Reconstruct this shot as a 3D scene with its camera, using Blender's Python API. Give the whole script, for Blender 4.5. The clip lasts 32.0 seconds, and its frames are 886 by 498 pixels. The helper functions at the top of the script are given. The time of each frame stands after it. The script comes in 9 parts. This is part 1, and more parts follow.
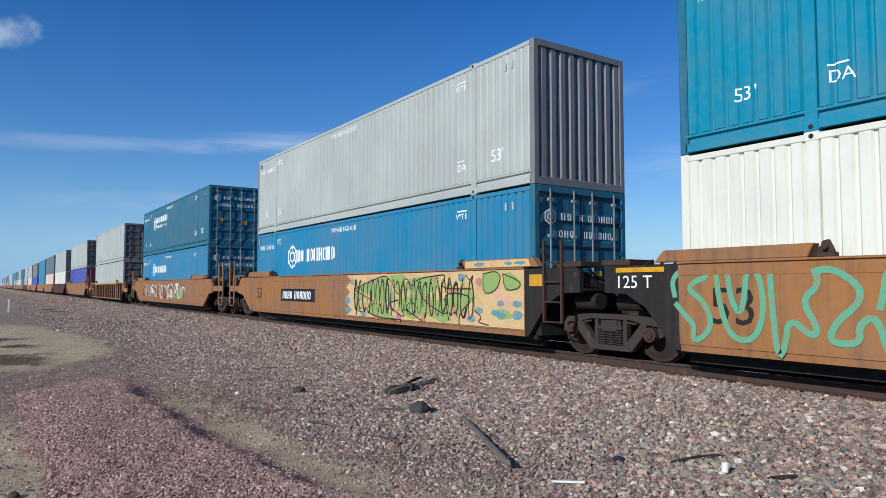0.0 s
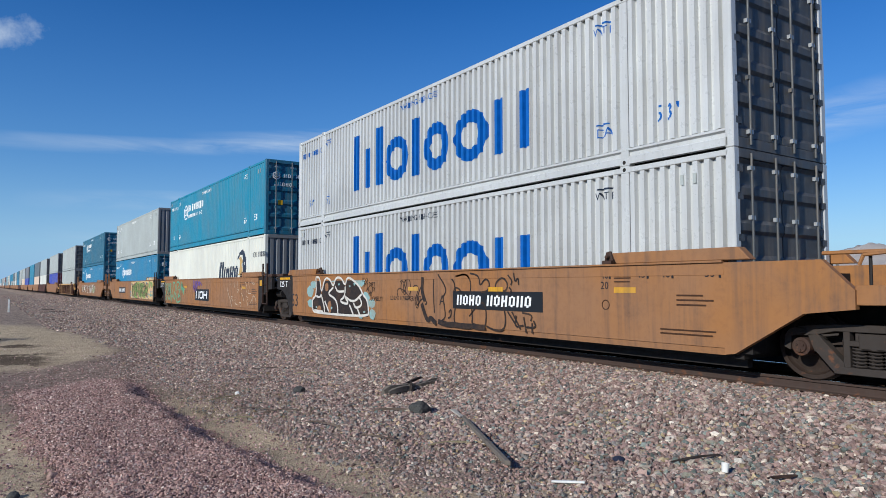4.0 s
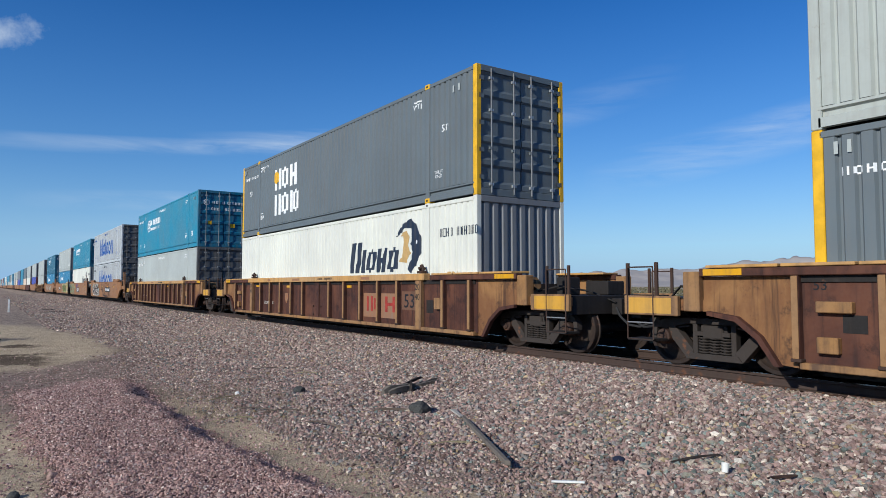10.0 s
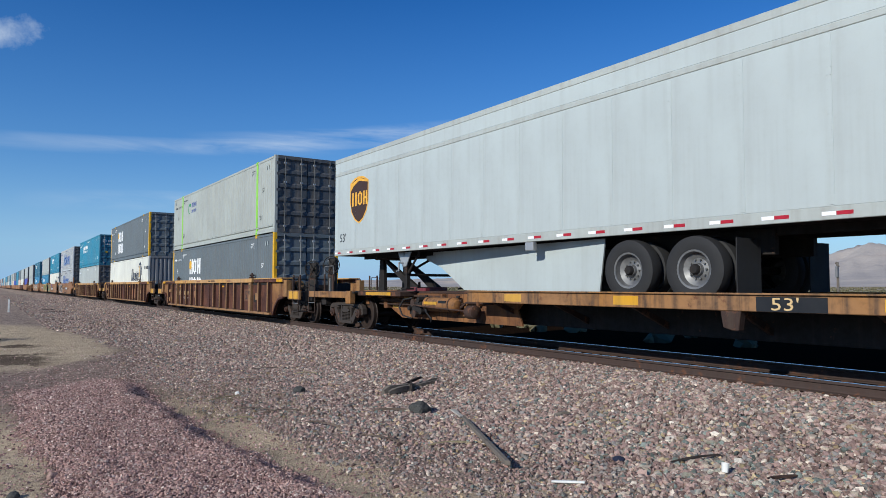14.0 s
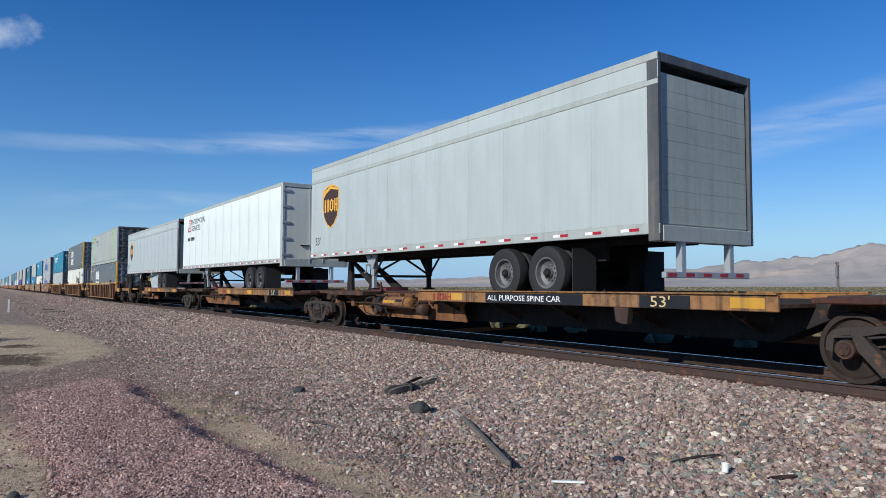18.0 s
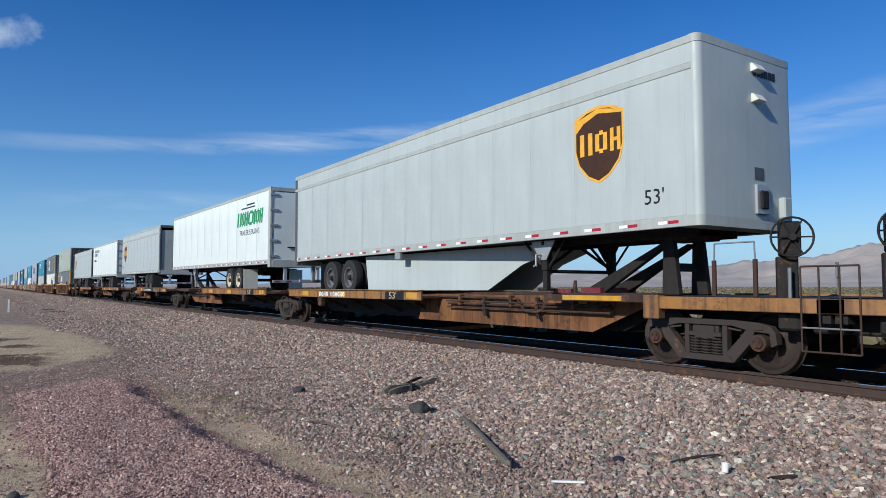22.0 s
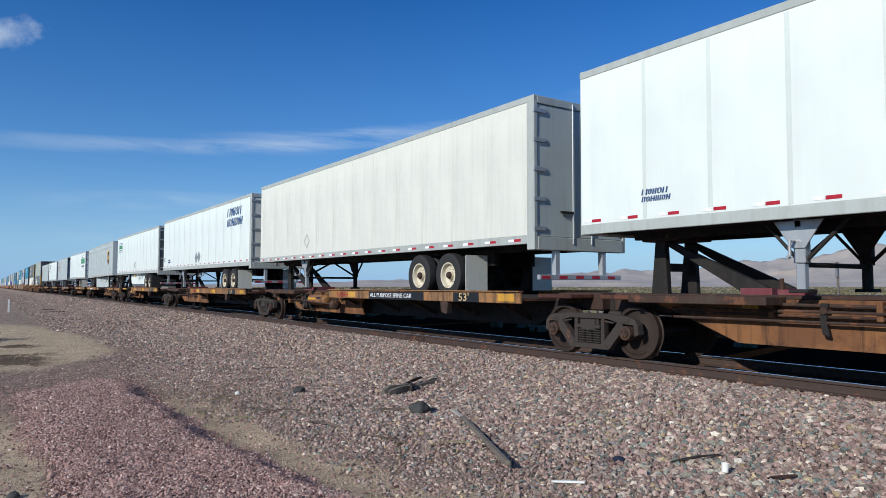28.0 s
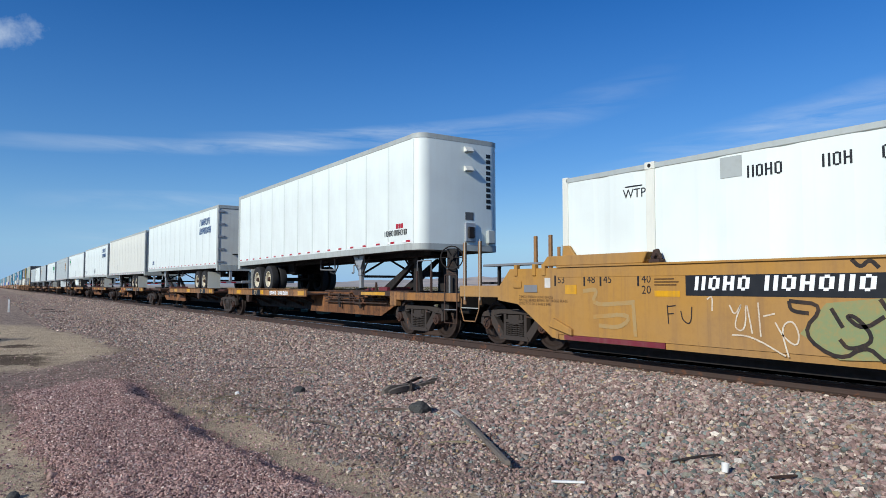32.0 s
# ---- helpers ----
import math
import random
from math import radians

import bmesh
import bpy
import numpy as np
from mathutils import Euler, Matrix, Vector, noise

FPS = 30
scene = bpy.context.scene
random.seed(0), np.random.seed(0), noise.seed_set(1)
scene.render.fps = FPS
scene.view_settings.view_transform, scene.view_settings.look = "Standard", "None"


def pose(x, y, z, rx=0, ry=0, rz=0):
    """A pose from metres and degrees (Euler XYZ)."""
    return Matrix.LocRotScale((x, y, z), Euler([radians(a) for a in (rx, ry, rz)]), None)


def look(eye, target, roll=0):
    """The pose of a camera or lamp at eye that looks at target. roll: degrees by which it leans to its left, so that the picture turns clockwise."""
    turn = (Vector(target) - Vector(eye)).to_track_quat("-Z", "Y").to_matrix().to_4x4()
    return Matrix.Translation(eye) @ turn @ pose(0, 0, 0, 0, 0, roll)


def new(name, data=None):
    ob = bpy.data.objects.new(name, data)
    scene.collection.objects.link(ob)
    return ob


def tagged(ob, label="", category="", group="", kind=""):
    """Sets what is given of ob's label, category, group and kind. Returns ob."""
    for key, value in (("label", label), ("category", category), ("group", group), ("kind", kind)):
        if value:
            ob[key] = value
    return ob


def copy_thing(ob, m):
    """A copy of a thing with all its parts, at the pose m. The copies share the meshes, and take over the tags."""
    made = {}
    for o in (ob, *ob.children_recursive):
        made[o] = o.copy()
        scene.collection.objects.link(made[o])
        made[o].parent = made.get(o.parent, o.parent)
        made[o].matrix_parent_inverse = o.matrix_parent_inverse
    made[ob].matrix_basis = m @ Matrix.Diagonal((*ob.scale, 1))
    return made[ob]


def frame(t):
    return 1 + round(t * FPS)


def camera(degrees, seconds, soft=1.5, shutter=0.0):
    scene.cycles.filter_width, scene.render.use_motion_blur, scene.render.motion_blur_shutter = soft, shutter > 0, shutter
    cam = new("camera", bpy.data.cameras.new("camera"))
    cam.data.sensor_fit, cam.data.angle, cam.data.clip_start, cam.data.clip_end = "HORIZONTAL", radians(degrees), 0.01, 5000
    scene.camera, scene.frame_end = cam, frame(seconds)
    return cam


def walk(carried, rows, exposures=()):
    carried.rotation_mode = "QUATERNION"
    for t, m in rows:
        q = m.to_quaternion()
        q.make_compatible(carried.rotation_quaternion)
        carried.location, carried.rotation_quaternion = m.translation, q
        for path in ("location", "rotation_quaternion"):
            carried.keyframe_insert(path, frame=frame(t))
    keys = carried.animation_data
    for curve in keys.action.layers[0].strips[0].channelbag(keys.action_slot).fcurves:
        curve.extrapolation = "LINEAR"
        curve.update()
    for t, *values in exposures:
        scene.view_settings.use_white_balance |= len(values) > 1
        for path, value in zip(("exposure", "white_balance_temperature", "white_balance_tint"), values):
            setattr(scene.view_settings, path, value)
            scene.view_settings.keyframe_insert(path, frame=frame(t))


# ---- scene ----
cam = camera(66.6, 32.0, soft=0.3)
VIEW = pose(0.0, 0.0, 1.25, 93.145, 0, -34.07)
walk(cam, [(0.0, VIEW), (32.0, VIEW)], exposures=[(0.0, 0.07, 6280, 6), (32.0, 0.07, 6280, 6)])

TRACK_X = 10.03          # centre line of the track; the top of the rail is z = 0
WIDTH = 2.591            # containers and trailers
SUN_TO = Vector((-0.87, -0.20, 0.44)).normalized()


def travel(t):
    """Metres that the train has gone after t seconds."""
    u = t / 16.0
    return 138.552 * u + 0.728 * u ** 2 + 2.333 * u ** 3 - 0.411 * u ** 4


# ---- light ----
world = bpy.data.worlds.new("sky")
scene.world = world
world.use_nodes = True
wn, wl = world.node_tree.nodes, world.node_tree.links
wn.clear()


def wmath(op, a, b=None, c=None):
    n = wn.new("ShaderNodeMath")
    n.operation = op
    for i, v in enumerate((a, b, c)):
        if v is None:
            continue
        if isinstance(v, (int, float)):
            n.inputs[i].default_value = v
        else:
            wl.new(v, n.inputs[i])
    return n.outputs[0]


sky = wn.new("ShaderNodeTexSky")
sky.sky_type = "NISHITA"
sky.sun_disc = False
sky.sun_elevation = math.asin(SUN_TO.z)
sky.sun_rotation = math.atan2(SUN_TO.x, SUN_TO.y)
sky.altitude = 700
sky.air_density = 1.0
sky.dust_density = 0.1
sky.ozone_density = 2.0
wcoord = wn.new("ShaderNodeTexCoord")
wsep = wn.new("ShaderNodeSeparateXYZ")
wl.new(wcoord.outputs["Generated"], wsep.inputs[0])
az = wmath("ARCTAN2", wsep.outputs[0], wsep.outputs[1])      # radians to the right of the track's heading
el = wmath("ARCSINE", wsep.outputs[2])
# wispy cirrus: noise stretched along the horizon
wcomb = wn.new("ShaderNodeCombineXYZ")
wl.new(wmath("MULTIPLY", az, 5.0), wcomb.inputs[0])
wl.new(wmath("MULTIPLY", wmath("ADD", el, wmath("MULTIPLY", az, 0.02)), 42.0), wcomb.inputs[1])
wnoise = wn.new("ShaderNodeTexNoise")
wnoise.inputs["Scale"].default_value = 1.0
wnoise.inputs["Detail"].default_value = 6.0
wnoise.inputs["Roughness"].default_value = 0.6
wnoise.inputs["Distortion"].default_value = 0.5
wl.new(wcomb.outputs[0], wnoise.inputs["Vector"])


def streak(az0, az1, el0, el1, half, strength):
    """A thin band of cirrus from (az0, el0) to (az1, el1), radians."""
    u = wmath("DIVIDE", wmath("SUBTRACT", az, az0), az1 - az0)
    mid = wmath("ADD", wmath("MULTIPLY", u, el1 - el0), el0)
    d = wmath("DIVIDE", wmath("SUBTRACT", el, mid), half)
    band = wmath("MAXIMUM", wmath("SUBTRACT", 1.0, wmath("MULTIPLY", d, d)), 0.0)
    e = wmath("SUBTRACT", wmath("MULTIPLY", u, 2.0), 1.0)
    ends = wmath("MAXIMUM", wmath("SUBTRACT", 1.0, wmath("MULTIPLY", e, e)), 0.0)
    return wmath("MULTIPLY", wmath("MULTIPLY", band, ends), strength)


wisps = wmath("MULTIPLY", wmath("MAXIMUM", wmath("SUBTRACT", wnoise.outputs[0], 0.36), 0.0), 3.2)
mask = streak(-0.06, 0.46, 0.178, 0.203, 0.013, 0.26)
for s in ((0.22, 0.74, 0.196, 0.240, 0.017, 0.42), (0.80, 1.34, 0.150, 0.262, 0.036, 0.32), (0.02, 0.46, 0.110, 0.126, 0.015, 0.24),
          (0.60, 0.95, 0.20, 0.30, 0.03, 0.12), (0.05, 0.5, 0.05, 0.06, 0.05, 0.2)):
    mask = wmath("ADD", mask, streak(*s))
mask = wmath("MINIMUM", wmath("MULTIPLY", mask, wisps), 0.75)
# one small puff high over the far end of the track
wpuff = wn.new("ShaderNodeTexNoise")
wpuff.inputs["Scale"].default_value = 26.0
wpuff.inputs["Detail"].default_value = 6.0
wpuff.inputs["Roughness"].default_value = 0.62
wl.new(wcoord.outputs["Generated"], wpuff.inputs["Vector"])
pu = wmath("DIVIDE", wmath("SUBTRACT", az, 0.012), 0.058)
pv = wmath("DIVIDE", wmath("SUBTRACT", wmath("SUBTRACT", el, 0.308), wmath("MULTIPLY", az, 0.25)), 0.030)
pr2 = wmath("ADD", wmath("MULTIPLY", pu, pu), wmath("MULTIPLY", pv, pv))
puff = wmath("MAXIMUM", wmath("SUBTRACT", wmath("MULTIPLY", wpuff.outputs[0], 1.9), wmath("ADD", pr2, 0.45)), 0.0)
mask = wmath("MINIMUM", wmath("ADD", mask, wmath("MULTIPLY", puff, 0.7)), 0.5)
wmix = wn.new("ShaderNodeMix")
wmix.data_type = "RGBA"
wl.new(mask, wmix.inputs["Factor"])
whue = wn.new("ShaderNodeHueSaturation")
whue.inputs["Saturation"].default_value = 1.42
whue.inputs["Value"].default_value = 1.08
whue.inputs["Hue"].default_value = 0.517
wl.new(sky.outputs[0], whue.inputs["Color"])
# the sky pales downwards, with thin haze low over the plain
wpale = wn.new("ShaderNodeMix")
wpale.data_type = "RGBA"
wl.new(wmath("MULTIPLY", wmath("MAXIMUM", wmath("SUBTRACT", 1.0, wmath("DIVIDE", wmath("MAXIMUM", el, 0.0), 0.44)), 0.0), 0.42), wpale.inputs["Factor"])
wl.new(whue.outputs[0], wpale.inputs[6])
wpale.inputs[7].default_value = (0.95, 3.1, 6.9, 1)
whaze = wn.new("ShaderNodeMix")
whaze.data_type = "RGBA"
low = wmath("MAXIMUM", wmath("SUBTRACT", 1.0, wmath("DIVIDE", wmath("MAXIMUM", el, 0.0), 0.19)), 0.0)
wl.new(wmath("MULTIPLY", wmath("MULTIPLY", low, low), 0.85), whaze.inputs["Factor"])
wl.new(wpale.outputs[2], whaze.inputs[6])
whaze.inputs[7].default_value = (2.4, 4.5, 7.7, 1)
wl.new(whaze.outputs[2], wmix.inputs[6])
wmix.inputs[7].default_value = (7.0, 7.6, 8.4, 1)
wback = wn.new("ShaderNodeBackground")
wback.inputs["Strength"].default_value = 0.098
wl.new(wmix.outputs[2], wback.inputs["Color"])
wout = wn.new("ShaderNodeOutputWorld")
wl.new(wback.outputs[0], wout.inputs[0])

sun_data = bpy.data.lights.new("sun", "SUN")
sun_data.energy = 4.05
sun_data.angle = radians(0.53)
sun_data.color = (1.0, 0.943, 0.862)
sun = new("sun", sun_data)
sun.matrix_world = look(SUN_TO * 60, (0, 0, 0))


# ---- materials ----
def srgb(r, g, b):
    return tuple((c / 255 / 12.92) if c / 255 <= 0.04045 else ((c / 255 + 0.055) / 1.055) ** 2.4 for c in (r, g, b))


class Mat:
    """Small builder for a node material with one Principled surface."""

    def __init__(self, name, rough=0.6, metal=0.0, spec=0.4):
        self.m = bpy.data.materials.new(name)
        self.m.use_nodes = True
        self.t = self.m.node_tree
        self.b = self.t.nodes["Principled BSDF"]
        self.b.inputs["Roughness"].default_value = rough
        self.b.inputs["Metallic"].default_value = metal
        self.b.inputs["Specular IOR Level"].default_value = spec
        self.co = self.t.nodes.new("ShaderNodeTexCoord").outputs["Object"]
        self.rand = self.t.nodes.new("ShaderNodeObjectInfo").outputs["Random"]

    def link(self, a, b):
        if isinstance(a, (int, float)):
            b.default_value = a
        elif isinstance(a, tuple):
            b.default_value = (*a, 1) if len(a) == 3 else a
        else:
            self.t.links.new(a, b)

    def scaled(self, sx, sy, sz, rz=0.0):
        n = self.t.nodes.new("ShaderNodeMapping")
        n.inputs["Scale"].default_value = (sx, sy, sz)
        n.inputs["Rotation"].default_value = (0, 0, rz)
        self.link(self.co, n.inputs["Vector"])
        return n.outputs[0]

    def noise(self, scale, detail=4, rough=0.55, vec=None, distort=0.0):
        n = self.t.nodes.new("ShaderNodeTexNoise")
        n.inputs["Scale"].default_value = scale
        n.inputs["Detail"].default_value = detail
        n.inputs["Roughness"].default_value = rough
        n.inputs["Distortion"].default_value = distort
        self.link(vec or self.co, n.inputs["Vector"])
        return n.outputs[0]

    def voronoi(self, scale, out="Distance", vec=None, feature="F1"):
        n = self.t.nodes.new("ShaderNodeTexVoronoi")
        n.feature = feature
        n.inputs["Scale"].default_value = scale
        self.link(vec or self.co, n.inputs["Vector"])
        return n.outputs[out]

    def ramp(self, x, lo, hi, a=0.0, b=1.0):
        n = self.t.nodes.new("ShaderNodeMapRange")
        n.interpolation_type = "SMOOTHSTEP"
        for i, v in enumerate((x, lo, hi, a, b)):
            self.link(v, n.inputs[i])
        return n.outputs[0]

    def math(self, op, a, b=0.0):
        n = self.t.nodes.new("ShaderNodeMath")
        n.operation = op
        self.link(a, n.inputs[0])
        self.link(b, n.inputs[1])
        return n.outputs[0]

    def mix(self, f, a, b, blend="MIX"):
        n = self.t.nodes.new("ShaderNodeMix")
        n.data_type = "RGBA"
        n.blend_type = blend
        self.link(f, n.inputs[0])
        self.link(a, n.inputs[6])
        self.link(b, n.inputs[7])
        return n.outputs[2]

    def hue(self, col, h=0.5, s=1.0, v=1.0):
        n = self.t.nodes.new("ShaderNodeHueSaturation")
        self.link(h, n.inputs["Hue"])
        self.link(s, n.inputs["Saturation"])
        self.link(v, n.inputs["Value"])
        self.link(col, n.inputs["Color"])
        return n.outputs[0]

    def island(self):
        return self.t.nodes.new("ShaderNodeNewGeometry").outputs["Random Per Island"]

    def color(self, c):
        self.link(c, self.b.inputs["Base Color"])
        return self

    def rough(self, r):
        self.link(r, self.b.inputs["Roughness"])
        return self

    def bump(self, h, strength=0.3, dist=0.01):
        n = self.t.nodes.new("ShaderNodeBump")
        n.inputs["Strength"].default_value = strength
        n.inputs["Distance"].default_value = dist
        self.link(h, n.inputs["Height"])
        self.link(n.outputs[0], self.b.inputs["Normal"])
        return self


RUST = (0.13, 0.055, 0.028)


def paint(name, rgb, rough=0.5, grime=0.3, rust=0.1, dirt=(0.20, 0.17, 0.14), metal=0.0):
    """Weathered vehicle paint: soft fading, run-off streaks, dust, rust specks."""
    m = Mat(name, rough, metal)
    fade = m.noise(0.45, 3)
    fine = m.noise(9.0, 5, 0.65)
    streaks = m.noise(1.0, 4, 0.6, m.scaled(7.0, 7.0, 0.35))
    col = m.hue(rgb, 0.5, m.ramp(fade, 0.3, 0.7, 0.90, 1.05), m.ramp(fade, 0.25, 0.75, 0.90, 1.08))
    col = m.hue(col, 0.5, 1.0, m.ramp(m.rand, 0.0, 1.0, 0.985, 1.012))
    f = m.math("MULTIPLY", m.ramp(streaks, 0.44, 0.72), grime)
    f = m.math("ADD", f, m.math("MULTIPLY", m.ramp(fine, 0.45, 0.75), grime * 0.4))
    blotch = m.noise(1.3, 6, 0.68, distort=0.6)
    f = m.math("MINIMUM", m.math("ADD", f, m.math("MULTIPLY", m.ramp(blotch, 0.48, 0.75), grime * 0.7)), 0.9)
    col = m.mix(f, col, dirt)
    chips = m.math("MULTIPLY", m.ramp(m.noise(22.0, 3, 0.8, m.scaled(1.0, 1.0, 0.6)), 0.68, 0.72), min(1.0, grime))
    col = m.mix(chips, col, dirt)
    rmask = m.math("MULTIPLY", m.ramp(m.noise(3.2, 8, 0.72), 0.66 - 0.22 * rust, 0.74 - 0.18 * rust), min(1.0, rust * 4))
    col = m.mix(rmask, col, RUST)
    m.color(col).rough(m.ramp(fine, 0.3, 0.75, rough - 0.07, rough + 0.16))
    return m.bump(m.math("ADD", fine, m.noise(1.1, 2)), 0.12, 0.006).m


def plain(name, rgb, rough=0.5, metal=0.0, var=0.12, scale=6.0):
    m = Mat(name, rough, metal)
    n = m.noise(scale, 5)
    m.color(m.hue(rgb, 0.5, 1.0, m.ramp(n, 0.25, 0.75, 1 - var, 1 + var))).rough(m.ramp(n, 0.3, 0.7, rough - 0.06, rough + 0.08))
    return m.bump(n, 0.15, 0.004).m


TEAL = paint("teal_paint", srgb(0, 128, 158), 0.42, 0.14, 0.06)
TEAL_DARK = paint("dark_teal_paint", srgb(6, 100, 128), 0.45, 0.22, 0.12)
BLUE_LIGHT = paint("sky_blue_paint", srgb(16, 124, 166), 0.45, 0.16, 0.07)
GREY = paint("light_grey_paint", srgb(170, 177, 174), 0.5, 0.14, 0.06)
# on container ends this darker grey stands in for shade
GREY_END = paint("darker_grey_paint", srgb(118, 121, 125), 0.5, 0.25, 0.12)
GREY_GREEN = paint("pale_green_grey_paint", srgb(168, 174, 168), 0.5, 0.2, 0.1)
CHARCOAL = paint("charcoal_paint", srgb(97, 107, 112), 0.5, 0.14, 0.05)
WHITE = paint("white_paint", srgb(216, 217, 206), 0.5, 0.10, 0.05)
WHITE_CLEAN = paint("clean_white_paint", srgb(222, 230, 225), 0.42, 0.05, 0.0, (0.36, 0.33, 0.28))
SEAM_WHITE = paint("dulled_white_seam", srgb(206, 214, 209), 0.5, 0.12, 0.0, (0.30, 0.27, 0.23))
MATSON_GREY = paint("silver_white_paint", srgb(196, 198, 197), 0.32, 0.14, 0.04, metal=0.08)
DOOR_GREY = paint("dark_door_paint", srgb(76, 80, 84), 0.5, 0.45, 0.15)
PURPLE = paint("royal_blue_paint", srgb(52, 72, 170), 0.5, 0.2, 0.1)
MAROON = paint("maroon_paint", srgb(110, 40, 50), 0.5, 0.2, 0.1)
CREAM = paint("cream_paint", srgb(224, 200, 176), 0.5, 0.2, 0.1)
YELLOW = plain("yellow_paint", srgb(218, 168, 28), 0.5, var=0.15)
PANEL_YELLOW = paint("worn_yellow_panel_paint", srgb(204, 150, 26), 0.55, 0.35, 0.08, (0.16, 0.10, 0.05))
LIME = plain("lime_paint", srgb(140, 205, 70), 0.45)
ORANGE = paint("weathered_orange_paint", srgb(150, 104, 63), 0.62, 0.5, 0.12, (0.12, 0.072, 0.05))
YELLOW_CAR = paint("yellow_ochre_car_paint", srgb(166, 125, 64), 0.62, 0.30, 0.10, (0.17, 0.10, 0.06))
def stained(name, dark, mid, light, rough=0.75):
    """Old oxide paint: large worn lighter fields, dark run-off streaks, specks of rust."""
    m = Mat(name, rough)
    field_ = m.noise(0.9, 5, 0.62, m.scaled(1.0, 1.0, 0.7), 0.8)
    runs = m.noise(1.0, 5, 0.62, m.scaled(9.0, 9.0, 0.5))
    fine = m.noise(11.0, 6, 0.7)
    col = m.mix(m.ramp(field_, 0.40, 0.66), mid, light)
    col = m.mix(m.math("MULTIPLY", m.ramp(runs, 0.48, 0.70), 0.75), col, dark)
    col = m.mix(m.math("MULTIPLY", m.ramp(m.noise(2.4, 7, 0.7), 0.52, 0.66), 0.7), col, dark)
    col = m.mix(m.math("MULTIPLY", m.ramp(fine, 0.60, 0.72), 0.5), col, RUST)
    m.color(col).rough(m.ramp(fine, 0.3, 0.75, rough - 0.08, rough + 0.14))
    return m.bump(m.math("ADD", fine, m.noise(1.1, 2)), 0.14, 0.006).m


BROWN = stained("rust_brown_paint", srgb(42, 25, 22), srgb(70, 40, 31), srgb(98, 60, 43))
BUFF = paint("worn_buff_edge_paint", srgb(150, 111, 68), 0.7, 0.7, 0.35, (0.09, 0.052, 0.034))
BLACK_STEEL = paint("sooty_black_steel", srgb(30, 27, 26), 0.75, 0.3, 0.2, (0.045, 0.034, 0.028))
DARK_BROWN = paint("dark_brown_grab_iron", srgb(62, 42, 32), 0.72, 0.5, 0.3, (0.05, 0.035, 0.028))
TRUCK_STEEL = paint("dusty_cast_steel", srgb(56, 49, 45), 0.8, 0.45, 0.3, (0.05, 0.04, 0.034))
SPINE = stained("dirty_ochre_spine_paint", srgb(44, 30, 24), srgb(104, 68, 42), srgb(136, 92, 54), 0.78)
RUSTY = paint("rusty_steel", srgb(58, 40, 33), 0.82, 0.6, 0.6, (0.06, 0.042, 0.032))
GALV = paint("galvanised_steel", srgb(172, 176, 180), 0.38, 0.2, 0.05, metal=0.4)
ALU = paint("aluminium_rail", srgb(170, 176, 172), 0.5, 0.22, 0.05)
ROLL_DOOR = paint("grey_roll_door_paint", srgb(172, 179, 171), 0.5, 0.3, 0.05)
UPS_GREY = paint("pearl_grey_paint", srgb(178, 187, 186), 0.45, 0.10, 0.02)
RUBBER = plain("tyre_rubber", (0.022, 0.022, 0.023), 0.8)
RIM = paint("cream_wheel_rim", srgb(206, 198, 176), 0.5, 0.35, 0.12, (0.22, 0.15, 0.09))
RIM_DARK = plain("dark_wheel_rim", srgb(112, 112, 112), 0.45, 0.4, 0.25)
WHEEL_STEEL = paint("dark_wheel_steel", srgb(48, 37, 32), 0.65, 0.5, 0.35, (0.055, 0.04, 0.03), 0.2)
RED = plain("red_reflector", srgb(168, 32, 48), 0.35)
REFL = plain("white_reflector", srgb(230, 230, 232), 0.35)
INK_WHITE = plain("white_lettering", srgb(232, 234, 234), 0.5, var=0.08)
INK_BLACK = plain("black_lettering", srgb(28, 30, 34), 0.5)
INK_BLUE = plain("blue_lettering", srgb(8, 90, 170), 0.45)
INK_NAVY = plain("navy_lettering", srgb(34, 44, 62), 0.45)
INK_GREEN = plain("green_lettering", srgb(10, 140, 80), 0.45)
INK_GOLD = plain("gold_shape", srgb(226, 168, 58), 0.4)
INK_TAN = plain("tan_shape", srgb(184, 152, 98), 0.5)
INK_BROWN = plain("dark_brown_shape", srgb(66, 42, 24), 0.4)


def spray(name, rgb, under, thin=0.45):
    """Thin sprayed paint that lets the paint below show through in specks."""
    m = Mat(name, 0.65)
    f = m.math("MULTIPLY", m.ramp(m.noise(14.0, 6, 0.75), 0.42, 0.70), thin)
    f = m.math("ADD", f, m.math("MULTIPLY", m.ramp(m.noise(2.2, 3), 0.45, 0.7), thin * 0.7))
    return m.color(m.mix(f, rgb, under)).m


SPRAY_MINT = spray("mint_spray_paint", srgb(84, 166, 136), srgb(150, 108, 68), 0.5)
SPRAY_SILVER = spray("thin_white_spray_paint", srgb(206, 196, 176), srgb(160, 116, 72), 0.55)
SPRAY_DUST = spray("faded_grey_blue_spray_paint", srgb(160, 136, 92), srgb(168, 128, 68), 0.8)
SPRAY_PALE_BLUE = spray("pale_blue_spray_paint", srgb(130, 170, 172), srgb(150, 108, 68), 0.4)
SPRAY_LIME = spray("green_spray_paint", srgb(134, 164, 94), srgb(160, 150, 96), 0.4)
SPRAY_CREAM = spray("cream_spray_paint", srgb(206, 178, 130), srgb(170, 124, 76), 0.35)
SPRAY_BLUE = spray("blue_spray_paint", srgb(84, 140, 156), srgb(190, 160, 110), 0.4)
